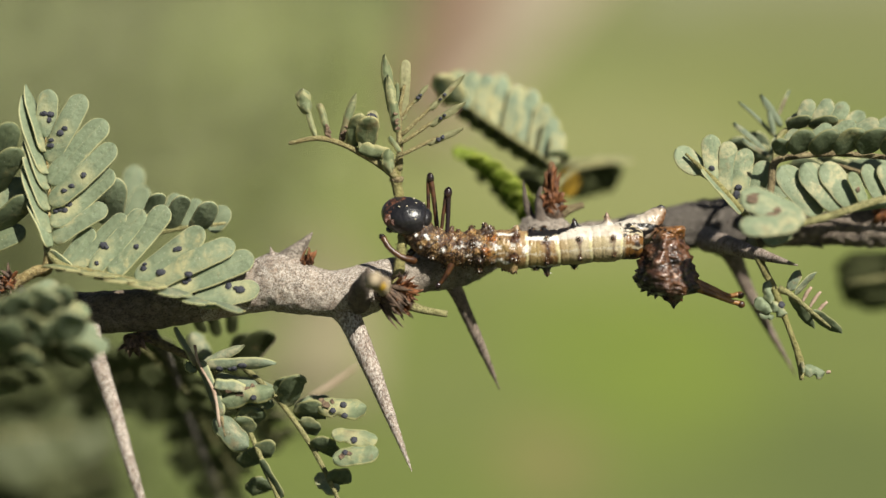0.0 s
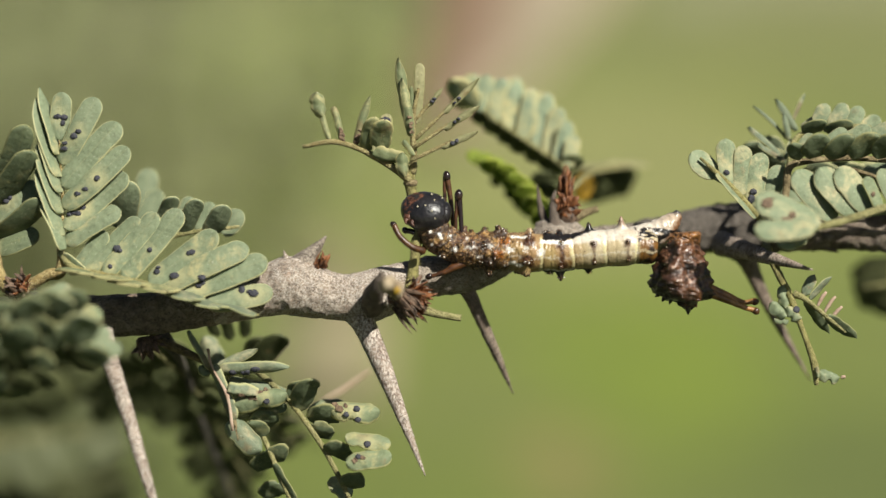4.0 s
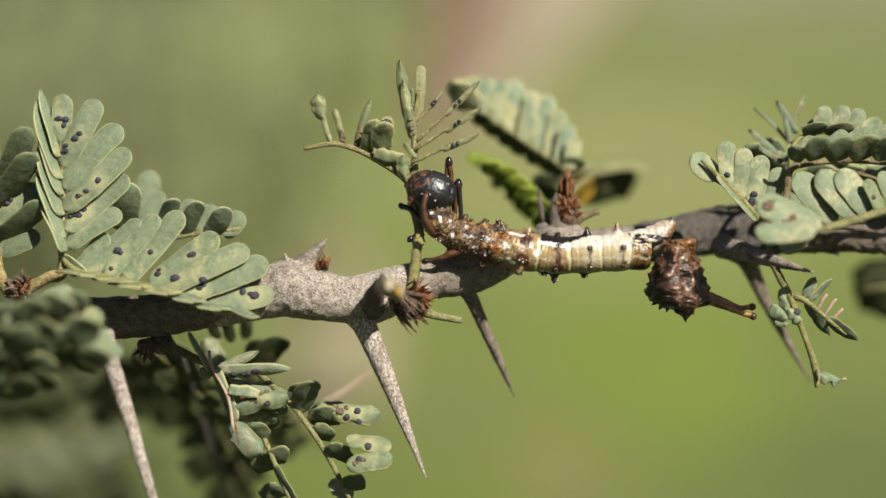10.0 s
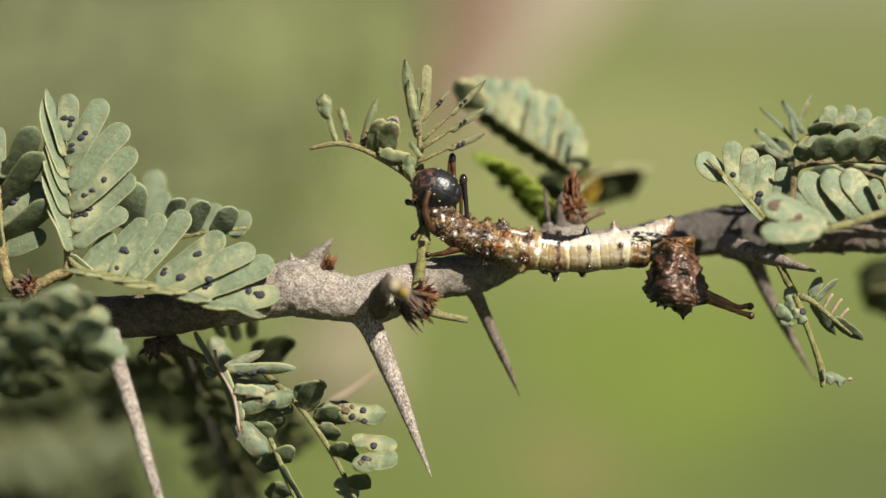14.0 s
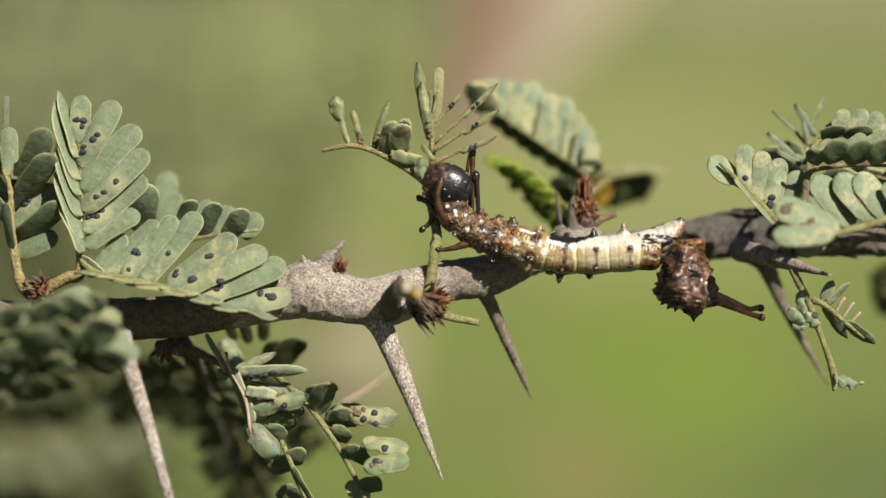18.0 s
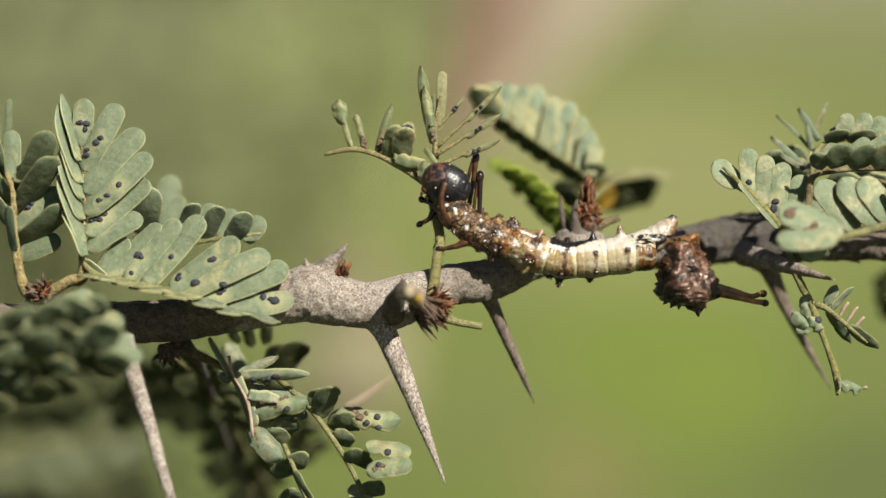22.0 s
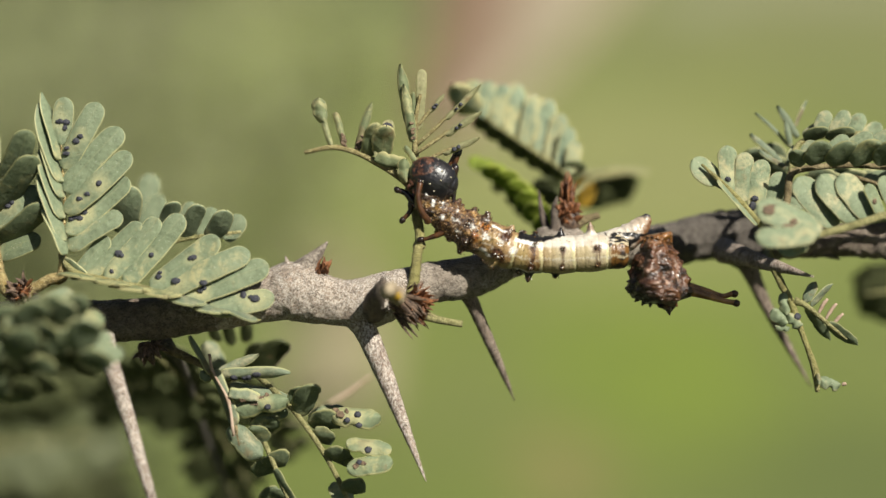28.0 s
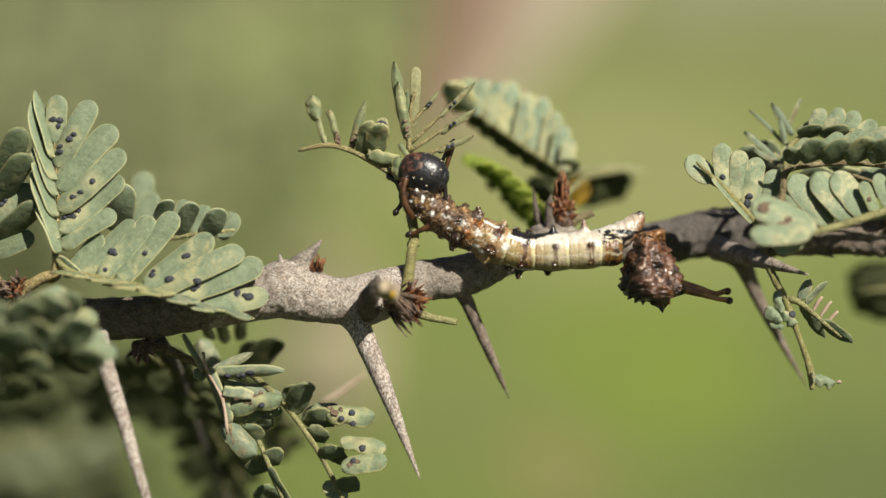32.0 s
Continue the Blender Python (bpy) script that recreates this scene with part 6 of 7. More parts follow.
def segment(index, a, b, r0, r1, lumps, label, fuzz=30):
    """A barrel-shaped body ring with creases, markings, spiny lumps and fine bristles."""
    length = (place(b, 0) - place(a, 0)).length
    bm = bmesh.new()
    pig = pigment(bm)
    nu, na = 56, 100
    rings = []
    over = 0.2
    shift = Vector((index * 3.1, 0, 0))

    def radius(u):
        r = r0 + (r1 - r0) * u
        r *= 1.05 + 0.025 * math.cos(2 * math.pi * (u - 0.90))
        r *= 1 - 0.035 * math.exp(-((u - 0.37) / 0.04) ** 2) - 0.018 * math.exp(-((u - 0.62) / 0.03) ** 2)
        if u < 0:
            r *= 1 - 2.6 * u * u - 0.3 * abs(u)
        if u > 1:
            r *= 1 - 2.6 * (u - 1) ** 2 - 0.3 * (u - 1)
        return r

    for i in range(nu + 1):
        u = -over + (1 + 2 * over) * i / nu
        r = radius(u)
        ring = []
        for k in range(na):
            an = 2 * math.pi * k / na
            deg = math.degrees(an)
            out = Vector((0, -math.cos(an), math.sin(an)))
            p = Vector(((u - 0.5) * length, 0, 0)) + out * r
            rough = 1.25 if index < 3 else 0.5 if index < 4 else 0.35
            bump = 0.0
            d = rough * (0.08 * noise.noise(p * 1.6 + shift) + 0.05 * noise.noise(p * 4 + shift) + 0.05 * noise.noise(p * 9 + shift))
            coat = (0.075, 0.036, 0.018) if index < 3 else (0.10, 0.06, 0.04)
            for lu, la, lh, lw, *own in lumps:
                gap = (((u - lu) * length) ** 2 + (r * ((deg - la + 180) % 360 - 180) * math.pi / 180) ** 2) ** 0.5
                if gap < lw * 2:
                    rise = lh * math.exp(-(gap / lw * 1.5) ** 2)
                    bump += rise
                    if own and rise > 0.12:
                        coat = own[0]
            d += bump
            v = bm.verts.new(p + out * d)
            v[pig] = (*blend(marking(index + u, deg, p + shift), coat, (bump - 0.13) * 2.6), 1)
            ring.append(v)
        rings.append(ring)
    for i in range(nu):
        for k in range(na):
            bm.faces.new((rings[i][k], rings[i][(k + 1) % na], rings[i + 1][(k + 1) % na], rings[i + 1][k]))
    bm.faces.new(rings[0])
    bm.faces.new(rings[-1])

    def bristle(u, an, height, wide, base, colour):
        r = radius(u) + base
        out = Vector((random.gauss(0, 0.3), -math.cos(an) + random.gauss(0, 0.25), math.sin(an) + random.gauss(0, 0.25))).normalized()
        p = Vector(((u - 0.5) * length, -math.cos(an) * r, math.sin(an) * r))
        side = out.orthogonal().normalized()
        ring = [side, out.cross(side), -side, -out.cross(side)]
        low = [bm.verts.new(p - out * 0.1 + d * wide) for d in ring]
        mid = [bm.verts.new(p + out * height * 0.6 + d * wide * 0.7) for d in ring]
        tip = bm.verts.new(p + out * height)
        for v in (*low, *mid, tip):
            v[pig] = (*colour, 1)
        for k in range(4):
            bm.faces.new((low[k], low[(k + 1) % 4], mid[(k + 1) % 4], mid[k]))
            bm.faces.new((mid[k], mid[(k + 1) % 4], tip))

    def granule(u, an, base, size, colour):
        r = radius(u) + base
        grain_at(bm, ((u - 0.5) * length, -math.cos(an) * r, math.sin(an) * r), size, colour)

    for lu, la, lh, lw, *own in lumps:
        for k in range(16 if index < 4 else 5):
            granule(lu + random.gauss(0, lw * 0.3) / length, radians(la + math.degrees(random.gauss(0, lw * 0.3) / r0)), lh * random.uniform(0.45, 0.85), random.uniform(0.05, 0.095), random.choice((DARK, DARK, DARK, RUST, RUST, TAN, TAN, WHITE)))
    for su, sa, size in ((0.10, 28, 0.15), (0.16, 26, 0.13), (0.42, 10, 0.08), (0.68, -10, 0.15), (0.72, -14, 0.12), (0.95, 42, 0.10), (1.3, 30, 0.07), (1.45, -26, 0.11), (1.08, 8, 0.09), (1.62, 6, 0.10), (1.80, 5, 0.13), (1.86, 2, 0.12), (1.93, 6, 0.12), (1.55, -40, 0.08), (1.9, -8, 0.10), (2.8, 4, 0.14), (2.88, 0, 0.15), (2.95, 6, 0.13), (3.0, -26, 0.08), (3.95, -28, 0.09), (3.2, 6, 0.1), (0.3, 52, 0.09), (0.85, 62, 0.08)):
        if 0 <= su - index < 1:
            for k in range(4):
                granule(su - index + random.gauss(0, 0.03), radians(sa + random.gauss(0, 2.2)), -0.01, size * random.uniform(0.3, 0.6), WHITE)
    for k in range((80, 80, 60, 20, 8, 6, 10)[index]):
        granule(random.uniform(0, 1), radians(random.uniform(-80, 100)), 0.02, random.uniform(0.03, 0.055), random.choice((DARK, DARK, DARK, RUST, ORANGE, OCHRE, OCHRE, TAN)))
    for lu, la, lh, lw, *own in lumps:
        for k in range(22):
            bristle(lu + random.gauss(0, lw * 0.35) / length, radians(la + math.degrees(random.gauss(0, lw * 0.35) / r0)), random.uniform(0.08, 0.25), random.uniform(0.022, 0.045), lh * 0.6, random.choice((DARK, DARK, BROWN, TAN)))
    for k in range(fuzz):
        bristle(random.uniform(0, 1), radians(random.uniform(-110, 120)), random.uniform(0.03, 0.10), random.uniform(0.02, 0.042), 0.02, random.choice((DARK, DARK, DARK, BROWN, OCHRE, TAN)))
    if index > 2:
        bm.transform(Matrix.Translation((0, 0, -0.10)))
    return body_part("body_ring", bm, [GRAINY if index < 2 else SKIN], between(a, b), label)


random.seed(21)
HUMP = (0.36, 0.25, 0.13)
segment(0, NECK, JOINT_A, 1.42, 1.60, [(0.75, 92, 0.65, 0.42), (0.35, 70, 0.25, 0.4), (0.4, 300, 0.25, 0.4), (0.8, 10, 0.2, 0.3), (0.3, 20, 0.2, 0.35), (0.9, 270, 0.35, 0.4)], "mottled brown front ring", 220)
segment(1, JOINT_A, JOINT_B, 1.58, 1.80, [(0.62, 88, 0.62, 0.5), (0.2, 92, 0.35, 0.35), (1.05, 80, 0.75, 0.55), (0.8, 280, 0.75, 0.6), (0.82, 322, 0.36, 0.5), (0.62, 20, 0.28, 0.42), (0.2, 20, 0.2, 0.3), (0.98, 348, 0.3, 0.42), (0.35, 275, 0.3, 0.4)], "mottled dark brown ring with spiny humps", 260)
segment(2, JOINT_B, JOINT_C, 1.82, 1.78, [(0.16, 72, 0.55, 0.5), (0.20, 32, 0.3, 0.42, ORANGE), (0.18, 325, 0.3, 0.4, OCHRE), (0.97, 70, 0.62, 0.62, HUMP), (0.94, 40, 0.30, 0.40), (0.90, 330, 0.32, 0.42), (0.88, 284, 0.72, 0.75, HUMP), (0.62, 280, 0.40, 0.5, HUMP)], "tan ring with white bands and brown warts", 230)
segment(3, JOINT_C, JOINT_D, 1.80, 1.76, [(0.50, 84, 0.42, 0.5, BLACK), (0.92, 86, 0.50, 0.4, BLACK), (0.97, 32, 0.24, 0.30), (0.98, 315, 0.22, 0.28), (0.97, 272, 0.95, 0.5, BLACK), (0.6, 272, 0.3, 0.5, BLACK)], "olive ring with a black saddle and a white band", 22)
segment(4, JOINT_D, JOINT_E, 1.77, 1.80, [(0.93, 84, 0.85, 0.42, BLACK), (0.97, 17, 0.12, 0.20), (0.97, 318, 0.12, 0.20), (0.76, 272, 0.5, 0.45, BLACK)], "cream ring with a white back", 10)
segment(5, JOINT_E, JOINT_F, 1.80, 1.76, [(0.86, 84, 1.25, 0.52, (0.30, 0.20, 0.14)), (0.98, 13, 0.12, 0.20), (0.98, 318, 0.10, 0.20)], "cream ring with a white back and a pointed hump", 8)
segment(6, JOINT_F, JOINT_G, 1.74, 1.46, [(0.8, 85, 0.3, 0.5, (0.6, 0.52, 0.42))], "amber ring streaked with black and white", 16)


def painted(bm, colour):
    """Gives every vertex its pigment by a function of its place."""
    pig = pigment(bm)
    for v in bm.verts:
        v[pig] = (*colour(v.co), 1)
    return bm


# white crest behind the last pale ring
bm = bmesh.new()
pigment(bm)
tube(bm, [(-1.6, 0.6, 0.45, 1.2), (0.2, 0.7, 0.85, 1.35), (1.6, 0.85, 1.35, 1.3), (2.5, 1.0, 2.0, 1.18), (3.1, 1.15, 2.65, 0.92), (3.5, 1.25, 3.2, 0.62), (3.72, 1.3, 3.7, 0.34)], 48, 12, 0.12, 2)


def crest_colour(p):
    """Cream, browner towards the rump, black at the tip, with black streaks low down."""
    c = blend((0.62, 0.55, 0.46), (0.42, 0.33, 0.245), (p.x - 0.6 + 0.8 * noise.noise(p * 1.5)) * 0.45)
    c = blend(c, (0.20, 0.10, 0.05), (p.x - 0.55 * (p.z - 2.2) - 3.05 + 0.2 * noise.noise(p * 3)) * 2.2)
    c = blend(c, (0.035, 0.032, 0.034), (p.z - 3.25 + 0.2 * noise.noise(p * 4)) * 2.6)
    return blend(c, BLACK, soft(noise.noise(Vector((p.x * 0.9 - p.z * 1.2, p.z * 2.4 + p.x * 0.7, 5))), -0.12, 2, 0.1) * (p.z < 1.9) * (p.x > -0.6))


body_part("crest", painted(bm, crest_colour), [SKIN], between(JOINT_F, JOINT_G), "pale pointed crest with a dark tip")

# swollen rump: cross-sections from the ridge down to the point: height, middle, half width
SECTIONS = [(4.08, 2.15, 0.12), (3.85, 1.15, 1.1), (3.15, 0.62, 1.62), (2.4, 0.53, 1.72), (1.5, 0.45, 2.05), (0.55, 0.40, 2.42), (-0.4, 0.38, 2.66), (-1.3, 0.45, 2.82), (-2.1, 0.75, 2.75), (-2.65, 1.1, 2.35), (-3.1, 1.15, 0.95), (-4.05, 1.2, 0.1)]
bm = bmesh.new()
pigment(bm)
line = spline(SECTIONS, 9)
rings = []
for z, mid, half in line:
    ring = []
    for k in range(72):
        an = 2 * math.pi * k / 72
        p = Vector((mid + half * math.cos(an), half * 0.78 * math.sin(an), z))
        out = Vector((math.cos(an), math.sin(an), 0))
        front = max(0.0, -math.sin(an))
        # a keel faces the viewer, with broad facets, knobs and pits
        p.y -= front * 0.45 * half * (1 - abs(math.cos(an + 0.35)))
        facet = 0.36 - 1.15 * abs(noise.noise(p * 0.55 + Vector((3, 1, 6))))
        knob = facet + max(0.0, noise.noise(p * 1.2 + Vector((0, 4, 0)))) * 0.55 - abs(noise.noise(p * 2.3)) * 0.34 + noise.noise(p * 6) * 0.09
        ring.append(bm.verts.new(p + out * knob * min(1, half)))
    rings.append(ring)
for a, b in zip(rings, rings[1:]):
    for k in range(72):
        bm.faces.new((a[k], a[(k + 1) % 72], b[(k + 1) % 72], b[k]))
bm.faces.new(rings[0])
bm.faces.new(rings[-1])
for dx, dz, nx, nz in ((-2.4, -1.4, -1, -0.3), (-1.9, -2.3, -0.8, -0.6), (2.2, 3.7, 0.7, 0.3), (-1.3, -2.7, -0.5, -0.8), (1.9, -3.2, 0.3, -1), (-2.4, -0.4, -1, 0.1), (-0.6, -2.9, -0.3, -1), (1.2, 3.6, 0.2, 1), (0.1, 3.3, -0.1, 1), (-0.8, 2.7, -0.5, 0.8), (1.15, -3.9, 0.1, -1)):
    tube(bm, [(dx - nx * 0.5, -0.4, dz - nz * 0.5, 0.36), (dx, -0.45, dz, 0.2), (dx + nx * 0.3, -0.5, dz + nz * 0.3, 0.04)], 8, 3, 0.05, 3)


def rump_colour(p):
    """Dark red-brown, amber along the upper ridge, pinkish knobs in the middle; shade painted black into pits and low
    front.
    """
    pit = abs(noise.noise(p * 0.55 + Vector((3, 1, 6))))
    c = blend((0.125, 0.050, 0.022), (0.011, 0.006, 0.005), pit * 3.8 - 0.34)
    c = blend(c, (0.155, 0.064, 0.028), (noise.noise(p * 1.1 + Vector((8, 2, 4))) - 0.05) * 1.9)
    # shade put into the colour low down at the front
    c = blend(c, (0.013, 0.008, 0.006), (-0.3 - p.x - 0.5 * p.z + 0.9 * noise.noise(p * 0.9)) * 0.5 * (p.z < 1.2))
    # pale upright knobs, partly highlights painted into the pigment
    c = blend(c, (0.38, 0.245, 0.175), (noise.noise(Vector((p.x * 2.3 + 3, p.y * 2.3, p.z * 0.95))) - 0.22) * 4.0 * soft(p.z, -2.2, 1.4, 1.2) * soft(p.x, -1.2, 2.6, 1.0))
    # amber along the ridge
    c = blend(c, (0.24, 0.10, 0.022), (p.z - 2.6 + 0.5 * noise.noise(p * 2)) * 0.9 * (p.x > -0.6))
    return blend(c, (0.010, 0.006, 0.005), (noise.noise(p * 3.1) - 0.08) * 2)


RUMP_ROWS = []
for t in TIMES:
    p, q = place(RUMP_WAY, t), place(TAIL_WAY, t)
    RUMP_ROWS.append((t, local(p.x, -0.3, p.z, -math.degrees(math.atan2(q.z - p.z, q.x - p.x)) - 24.5)))
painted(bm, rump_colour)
# granules across the top of the rump
for k in range(90):
    f = random.random()
    p = (-1.6 + 3.4 * f + random.gauss(0, 0.35), -1.35 - 0.55 * (1 - f) + 0.9 * f + random.gauss(0, 0.12), 0.9 + 1.9 * f + random.gauss(0, 0.4))
    grain_at(bm, p, random.uniform(0.04, 0.08), random.choice((DARK, DARK, RUST, RUST, AMBER, (0.3, 0.22, 0.15))))
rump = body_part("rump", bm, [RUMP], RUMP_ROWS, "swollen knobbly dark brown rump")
for dy, dz in ((-0.35, -0.1), (0.4, 0.36)):
    bm = bmesh.new()
    tube(bm, [(1.6, dy * 0.6, -1.3 + dz * 0.4, 0.9), (3.2, dy * 0.8, -1.9 + dz, 0.5), (4.8, dy, -2.55 + dz, 0.38), (6.6, dy, -3.3 + dz, 0.27), (7.7, dy, -3.55 + dz * 1.9, 0.29)], 10, 5, 0.05, 2)
    ball(bm, (7.85, dy, -3.6 + dz * 2.0), (0.40, 0.36, 0.37), None, 12, 0.04, 4, 1)
    body_part("tail_filament", bm, [TAIL, LEG], RUMP_ROWS, "glossy chestnut tail filament")

# head: seconds, pitch, roll about its length
HEAD_TURN = [(0, 8, -48), (3, 4, -40), (6, 2, -22), (9, 10, -6), (13, 14, 0), (19, 22, 4), (23, 20, 4), (25, 22, 4), (28, 24, 4), (32, 16, 4)]


def head_pose(t):
    p = place(HEAD_WAY, t)
    ts, an, ro = zip(*HEAD_TURN)
    return local(p.x, -0.8, p.z, np.interp(t, ts, an)) @ pose(0, 0, 0, np.interp(t, ts, ro))


HEAD_ROWS = [(t, head_pose(t)) for t in TIMES]
bm = bmesh.new()
bmesh.ops.create_icosphere(bm, subdivisions=6, radius=1)
for v in bm.verts:
    p = v.co.copy()
    q = Vector((p.x * 2.54, p.y * 1.72, p.z * 2.12))
    q.z += 0.15 * p.x * p.x - 0.12 * p.x
    groove = math.exp(-((p.z - 0.12 + 0.25 * p.x) / 0.07) ** 2) * (p.y < 0.2) * min(1, max(0, p.x + 0.3)) * 0.016
    back = math.exp(-((p.x - 0.78) / 0.05) ** 2) * 0.06
    v.co = q * (1 - groove - back) + p * (0.05 * noise.noise(q * 0.7) + 0.02 * noise.noise(q * 4) + 0.012 * noise.noise(q * 11))
for f in bm.faces:
    c = f.calc_center_median()
    if (c - Vector((-1.5, -0.9, 1.2))).length < 1.4 and noise.noise(c * 1.3 + Vector((7, 1, 0))) + 0.6 * noise.noise(c * 5) > -0.04 or (c - Vector((-2.1, -1.2, -0.4))).length < 0.8 and noise.noise(c * 3) > 0.05:
        f.material_index = 1
head = body_part("head", bm, [HEAD, HEAD_BROWN], HEAD_ROWS, "glossy black rounded head with pale dots")
for x, z in ((-0.85, -0.55), (-0.1, -0.45), (0.55, -0.95), (0.75, 0.3), (0.45, 1.15), (1.5, 0.95), (0.9, -1.5)):
    k = 1 - (x / 2.54) ** 2 - (z / 2.12) ** 2
    y = -1.74 * math.sqrt(max(k, 0.01))
    bm = ball(bmesh.new(), (x, y, z), (0.095, 0.07, 0.09), None, 8)
    body_part("dot", bm, [DOT], None, "", head)
for x, y, z in ((-0.9, 0.7, 1.80), (0.2, 0.5, 2.03), (1.2, 0.7, 1.68), (0.3, 1.25, 1.45), (1.3, -0.4, 1.78), (-0.4, -0.45, 2.04)):
    body_part("dot", ball(bmesh.new(), (x, y, z), (0.09, 0.09, 0.07), None, 8), [DOT], None, "", head)
bm = bmesh.new()
ball(bm, (-1.65, -0.1, -0.95), (0.62, 0.8, 0.62), None, 12, 0.1, 2)
tube(bm, [(-1.6, -0.4, -1.2, 0.24), (-1.95, -0.5, -1.55, 0.17), (-1.9, -0.4, -1.9, 0.07)], 8, 3)
tube(bm, [(-1.2, -0.4, -1.4, 0.25), (-1.35, -0.5, -1.8, 0.17), (-1.1, -0.4, -2.1, 0.07)], 8, 3)
body_part("mouthparts", bm, [HEAD_BROWN], None, "red-brown mouthparts", head)
NECK_ROWS = []
for t in TIMES:
    p, q = place(HEAD_WAY, t), place(NECK, t)
    m = p * 0.35 + q * 0.65
    NECK_ROWS.append((t, local(m.x, -0.4, m.z, -math.degrees(math.atan2(q.z - p.z, q.x - p.x)))))


def neck_colour(p):
    c = blend(marking(1.2, 70 + 20 * noise.noise(p), p * 1.1 + Vector((2, 5, 1))), DARK, 0.35 + 0.5 * math.sin(p.x * 4.2 + noise.noise(p)))
    for x, z, a, b in ((0.9, 0.35, 0.36, 0.16), (-0.3, 0.75, 0.15, 0.1), (1.3, -0.75, 0.14, 0.14), (0.1, -0.4, 0.16, 0.12), (1.5, 1.0, 0.25, 0.12)):
        k = ((p.x - x) / a) ** 2 + ((p.z - z) / b) ** 2 + 0.7 * noise.noise(p * 5)
        c = blend(c, WHITE, (1.25 - k) * 3 * (p.y < 0))
    return c


bm = bmesh.new()
pigment(bm)
tube(bm, [(-1.8, 0, 0, 1.2), (-0.6, 0, 0, 1.5), (0.6, 0, 0, 1.55), (1.8, 0, 0, 1.3)], 64, 18, 0.2, 2.2)
body_part("neck", painted(bm, neck_colour), [GRAINY], NECK_ROWS, "mottled brown neck")


def leg(foot, knee, shape, label, material=LEG, depth=0.0, root=1.3, tip=0.40, club=0.31, dark=False):
    """A jointed leg that swings about its foot: rows from a foot track and a knee track, shape in millimetres along x."""
    rows = []
    for t in TIMES:
        p, q = place(foot, t), place(knee, t)
        p = q - (q - p).normalized() * shape[0][-1][0]
        rows.append((t, local(p.x, depth, p.z, -math.degrees(math.atan2(q.z - p.z, q.x - p.x)))))
    bm = bmesh.new()
    for k, line in enumerate(shape):
        tube(bm, [(line[0][0] - root, line[0][1] + 0.2, line[0][2], line[0][3])] + list(line), 9, 5, 0.03, 2.5, int(dark and k == 0))
    last = shape[0][-1]
    ball(bm, (last[0] - tip + 0.4, last[1], last[2]), (tip, club, club), None, 14, 0.04, 3, material=1)
    return body_part("leg", bm, [material, LEG_DARK], rows, label)


FOLD = [[(0, 0, -0.25, 0.24), (1.6, 0, -0.22, 0.24), (3.4, 0, -0.12, 0.27), (4.6, 0, 0.0, 0.33)], [(0.2, 0.1, 0.5, 0.18), (1.8, 0.1, 0.4, 0.18), (4.4, 0.1, 0.22, 0.2)]]
leg([(0, -0.9, 2.64), (1, -0.96, 2.71), (2, -1.12, 3.19), (3, -0.92, 3.22), (6, -0.38, 4.65), (7, -0.63, 5.01), (8, -0.53, 5.27), (9, -0.52, 5.43), (13, -1.23, 5.95), (17, -1.01, 6.68), (18, -0.64, 7.02), (19, -0.72, 7.35), (21, -0.51, 7.13), (23, -1.33, 7.2), (25, -1.48, 7.84), (28, -1.21, 7.86), (29, -1.16, 7.94), (30, -1.18, 8.09), (31, -1.06, 8.1), (32, -1.09, 8.43)], [(0, -1.29, 7.24), (1, -1.29, 7.14), (2, -1.46, 7.5), (3, -1.32, 7.7), (6, -0.44, 8.23), (7, -0.46, 8.7), (8, -0.53, 8.9), (9, -0.63, 9.07), (10, -0.91, 9.4), (11, -0.93, 9.54), (12, -0.94, 9.59), (13, -1.02, 9.77), (14, -1.14, 9.74), (17, -0.52, 10.49), (18, -0.32, 10.6), (19, -0.39, 10.65), (20, -0.18, 10.87), (21, -0.3, 10.6), (22, -0.3, 10.41), (23, -0.05, 10.17), (24, -0.34, 10.77), (25, -0.59, 11.25), (28, 0.01, 10.77), (29, 1.52, 9.23), (30, 0.6, 10), (31, 0.16, 10.51), (32, 0.02, 11.34)], FOLD, "raised folded chestnut leg", depth=1.0, tip=0.6, club=0.38)
leg([(0, 0.22, 1.63), (3, 0.2, 1.88), (6, 0.4, 3.19), (9, 0.16, 3.19), (13, 0.17, 3.32), (19, 0.07, 4.21), (23, -0.2, 5.18), (25, -0.46, 5.38), (28, -0.64, 6.35), (29, -1.04, 5.98), (32, -0.91, 6.14)], [(0, 0.51, 5.78), (3, 0.25, 5.8), (6, 0.12, 6.44), (9, 0.04, 7.11), (13, -0.06, 7.47), (19, 0.01, 8.35), (23, 0.12, 8.66), (25, 0.42, 9.07), (28, -0.37, 9.09), (29, -1.05, 8.44), (32, -0.92, 8.66)], [[(x * 0.92, y, z * 0.8, r) for x, y, z, r in line] for line in FOLD], "raised folded leg with a black club", depth=-0.4, tip=0.66, club=0.42, dark=True)
HOOK = [[(0.4, 0.3, 0.05, 0.36), (1.3, -0.1, 0.42, 0.32), (2.8, -0.2, 0.46, 0.29), (4.1, 0, 0.0, 0.31)]]
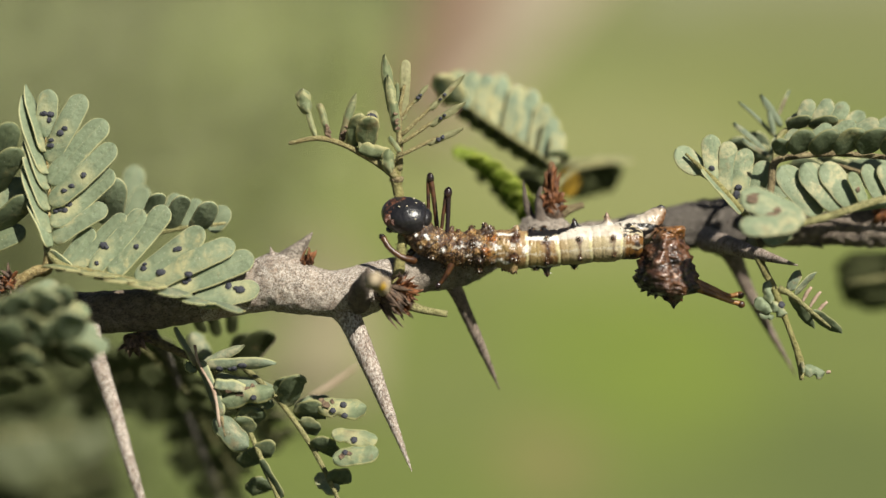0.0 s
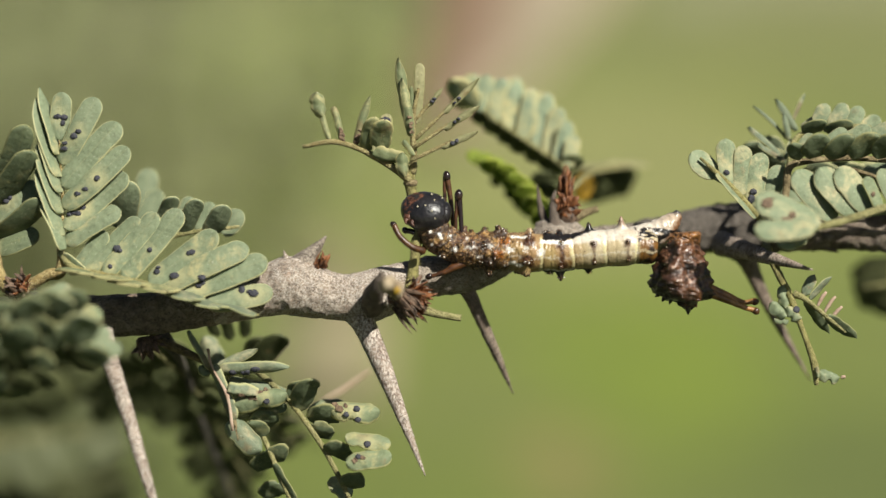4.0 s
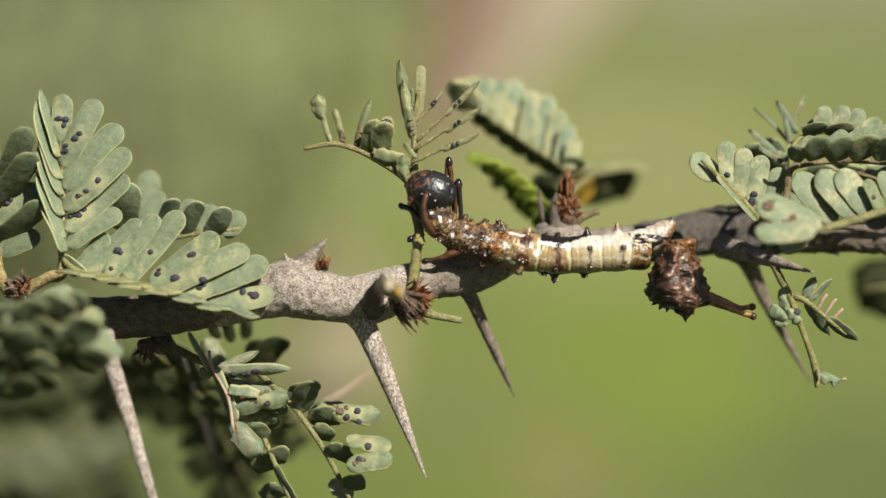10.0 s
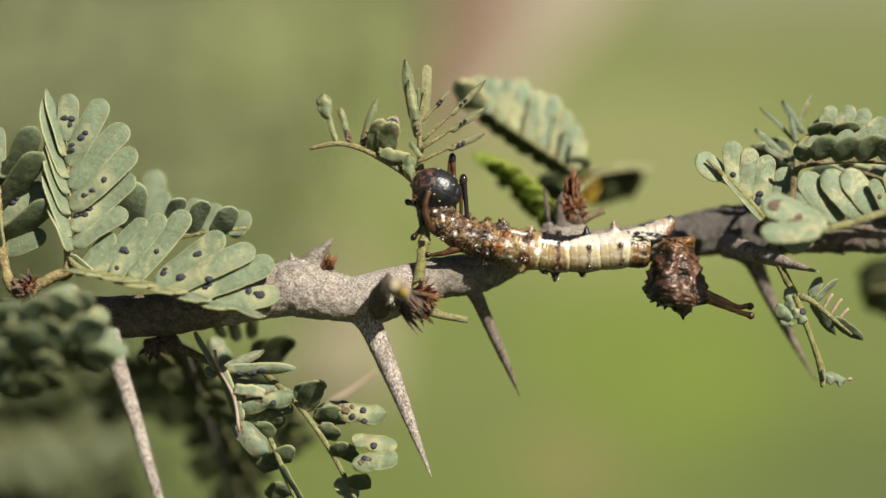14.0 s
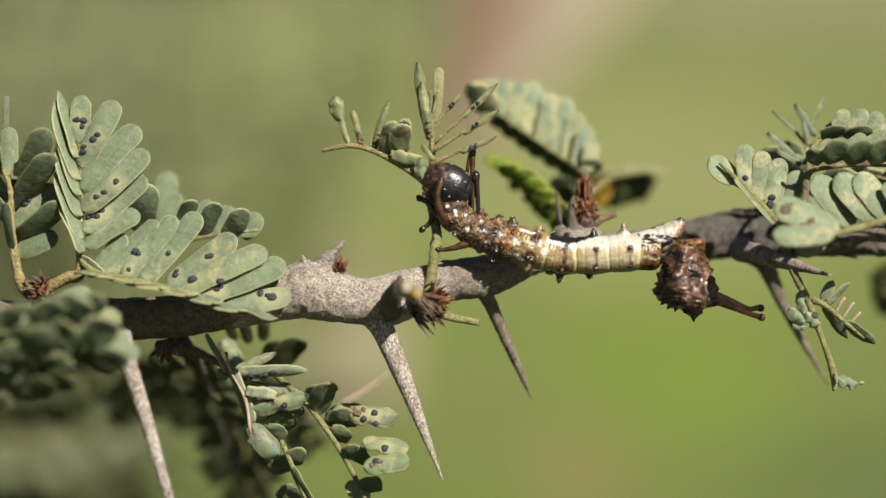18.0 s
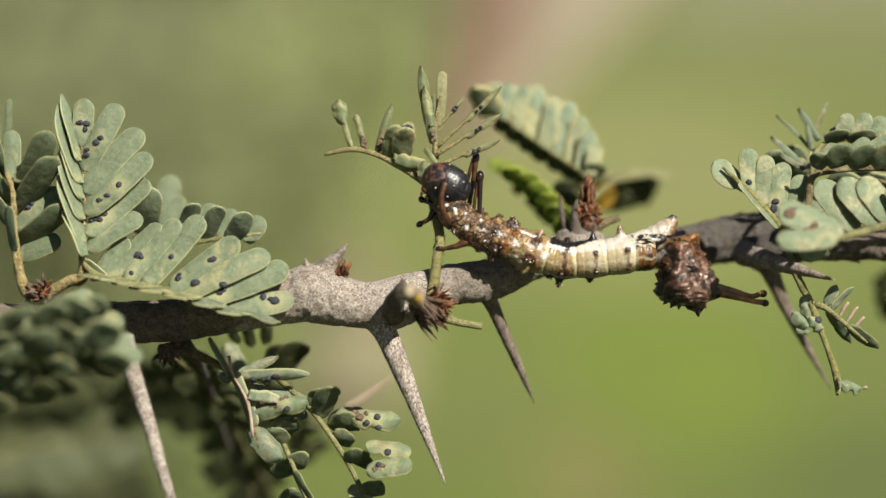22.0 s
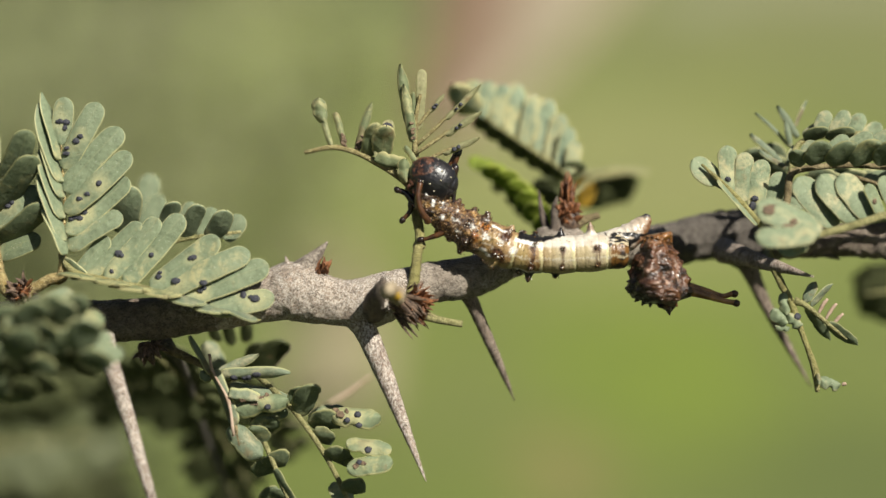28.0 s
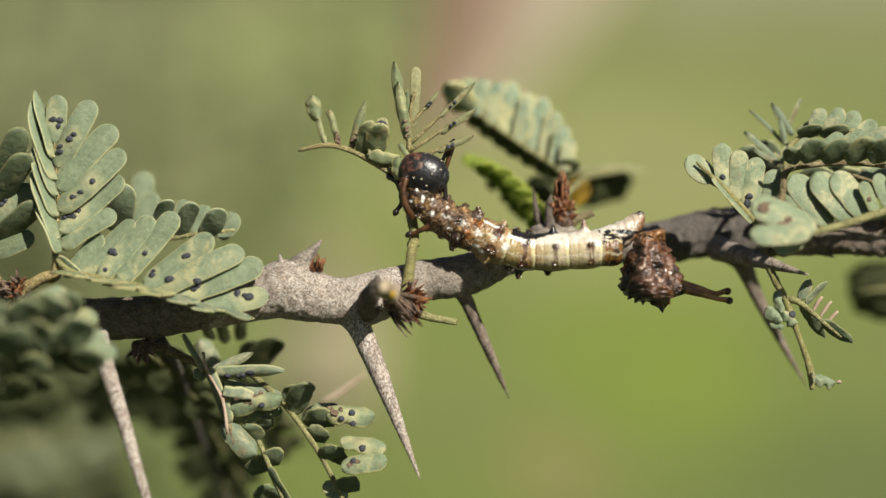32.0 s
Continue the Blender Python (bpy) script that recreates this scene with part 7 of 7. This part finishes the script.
leg([(0, -2.36, -1.52), (3, -2.49, -0.92), (6, -2.9, 0.5), (8, -2.76, 1.23), (9, -2.3, 1.62), (13, -2.74, 2.42), (14, -3.04, 2.17), (17, -3.48, 4.1), (19, -2.62, 3.87), (20, -3.29, 3.48), (23, -2.88, 4.61), (25, -3.14, 4.81), (28, -3.1, 4.1), (31, -4.18, 3.89), (32, -4.09, 4.45)], [(0, -5.95, 1.18), (3, -6.19, 2.21), (6, -5.7, 4.2), (8, -3.78, 5.48), (9, -3.09, 5.82), (13, -3.2, 6.51), (14, -3.38, 6.31), (17, -3.82, 7.57), (19, -2.96, 7.45), (20, -3.41, 7.17), (23, -3.23, 7.97), (25, -3.6, 7.94), (28, -3.79, 7.46), (31, -4.7, 7.19), (32, -4.61, 7.75)], HOOK, "chestnut hooked leg", depth=-2.9, root=0.2)
leg([(0, 0.9, -1.4), (3, 0.2, -1.48), (6, -0.1, -0.51), (9, 0.05, 0.28), (13, -0.38, 0.4), (19, -0.82, 1.53), (20, -0.83, 1.81), (23, -1.19, 1.93), (25, -1.12, 2.58), (28, -1.19, 2.81), (32, -1.63, 3.51)], [(0, -0.45, -3.65), (3, -2.27, -3.05), (6, -3.01, -0.73), (9, -3.09, -0.73), (13, -3.52, -0.27), (19, -3.84, 0.85), (20, -3.73, 0.51), (23, -3.94, 1.47), (25, -3.58, 1.45), (28, -3.71, 1.85), (32, -4.31, 2.15)], [[(0, 0, 0, 0.40), (0.8, -0.1, 0.12, 0.30), (1.8, -0.1, 0.1, 0.22), (2.6, 0, -0.02, 0.17)]], "chestnut leg reaching for the stalk", depth=-0.7, root=2.1)
leg([(0, -3.48, 1.18), (3, -3.61, 1.15), (6, -3.85, 2.46), (9, -4.32, 3.86), (13, -4.32, 4.43), (19, -4.63, 5.1), (23, -4.9, 5.72), (25, -5.16, 6.31), (28, -5.01, 6.05), (32, -5.33, 6.85)], [(0, -5.28, 2.02), (3, -5.07, 2.27), (6, -4.92, 2.74), (9, -5.55, 4.86), (13, -5.44, 5.1), (19, -5.53, 6.05), (23, -5.63, 6.17), (25, -6.06, 7.6), (28, -6.03, 6.89), (32, -6.23, 7.97)], [[(0, 0, 0, 0.36), (1.0, 0, -0.2, 0.3), (1.9, 0, 0.1, 0.28)]], "short black front leg", LEG_DARK, depth=0.2)
leg([(0, -2.75, 0.06), (3, -3.05, 0.31), (6, -3.46, 1.62), (9, -3.54, 2.74), (13, -3.92, 3.42), (19, -4.24, 4.54), (23, -4.68, 4.94), (25, -4.83, 5.76), (28, -4.68, 5.49), (32, -5, 6.29)], [(0, -4.71, -1.63), (3, -4.34, -0.81), (6, -3.69, 0.5), (9, -4.66, 1.62), (13, -4.87, 1.46), (19, -5.36, 2.98), (23, -6.02, 3.82), (25, -5.72, 4.07), (28, -5.57, 3.81), (32, -5.66, 4.39)], [[(0, 0, 0, 0.36), (0.8, 0, 0.25, 0.26), (1.9, 0, 0, 0.2)]], "short chestnut front leg", depth=0.4)

# stumpy grey-brown prolegs that clasp the branch
for a, b in ((JOINT_C, JOINT_D), (JOINT_D, JOINT_E), (JOINT_E, JOINT_F)):
    bm = tube(bmesh.new(), [(0.9, 0.4, -0.9, 0.75), (0.9, 1.3, -1.3, 0.6), (0.9, 2.0, -1.2, 0.55)], 10, 3, 0.08, 2)
    body_part("proleg", bm, [HEAD], between(a, b), "stumpy dark proleg")


def motions():
    for ob, rows in MOVES:
        walk(ob, rows)


motions()
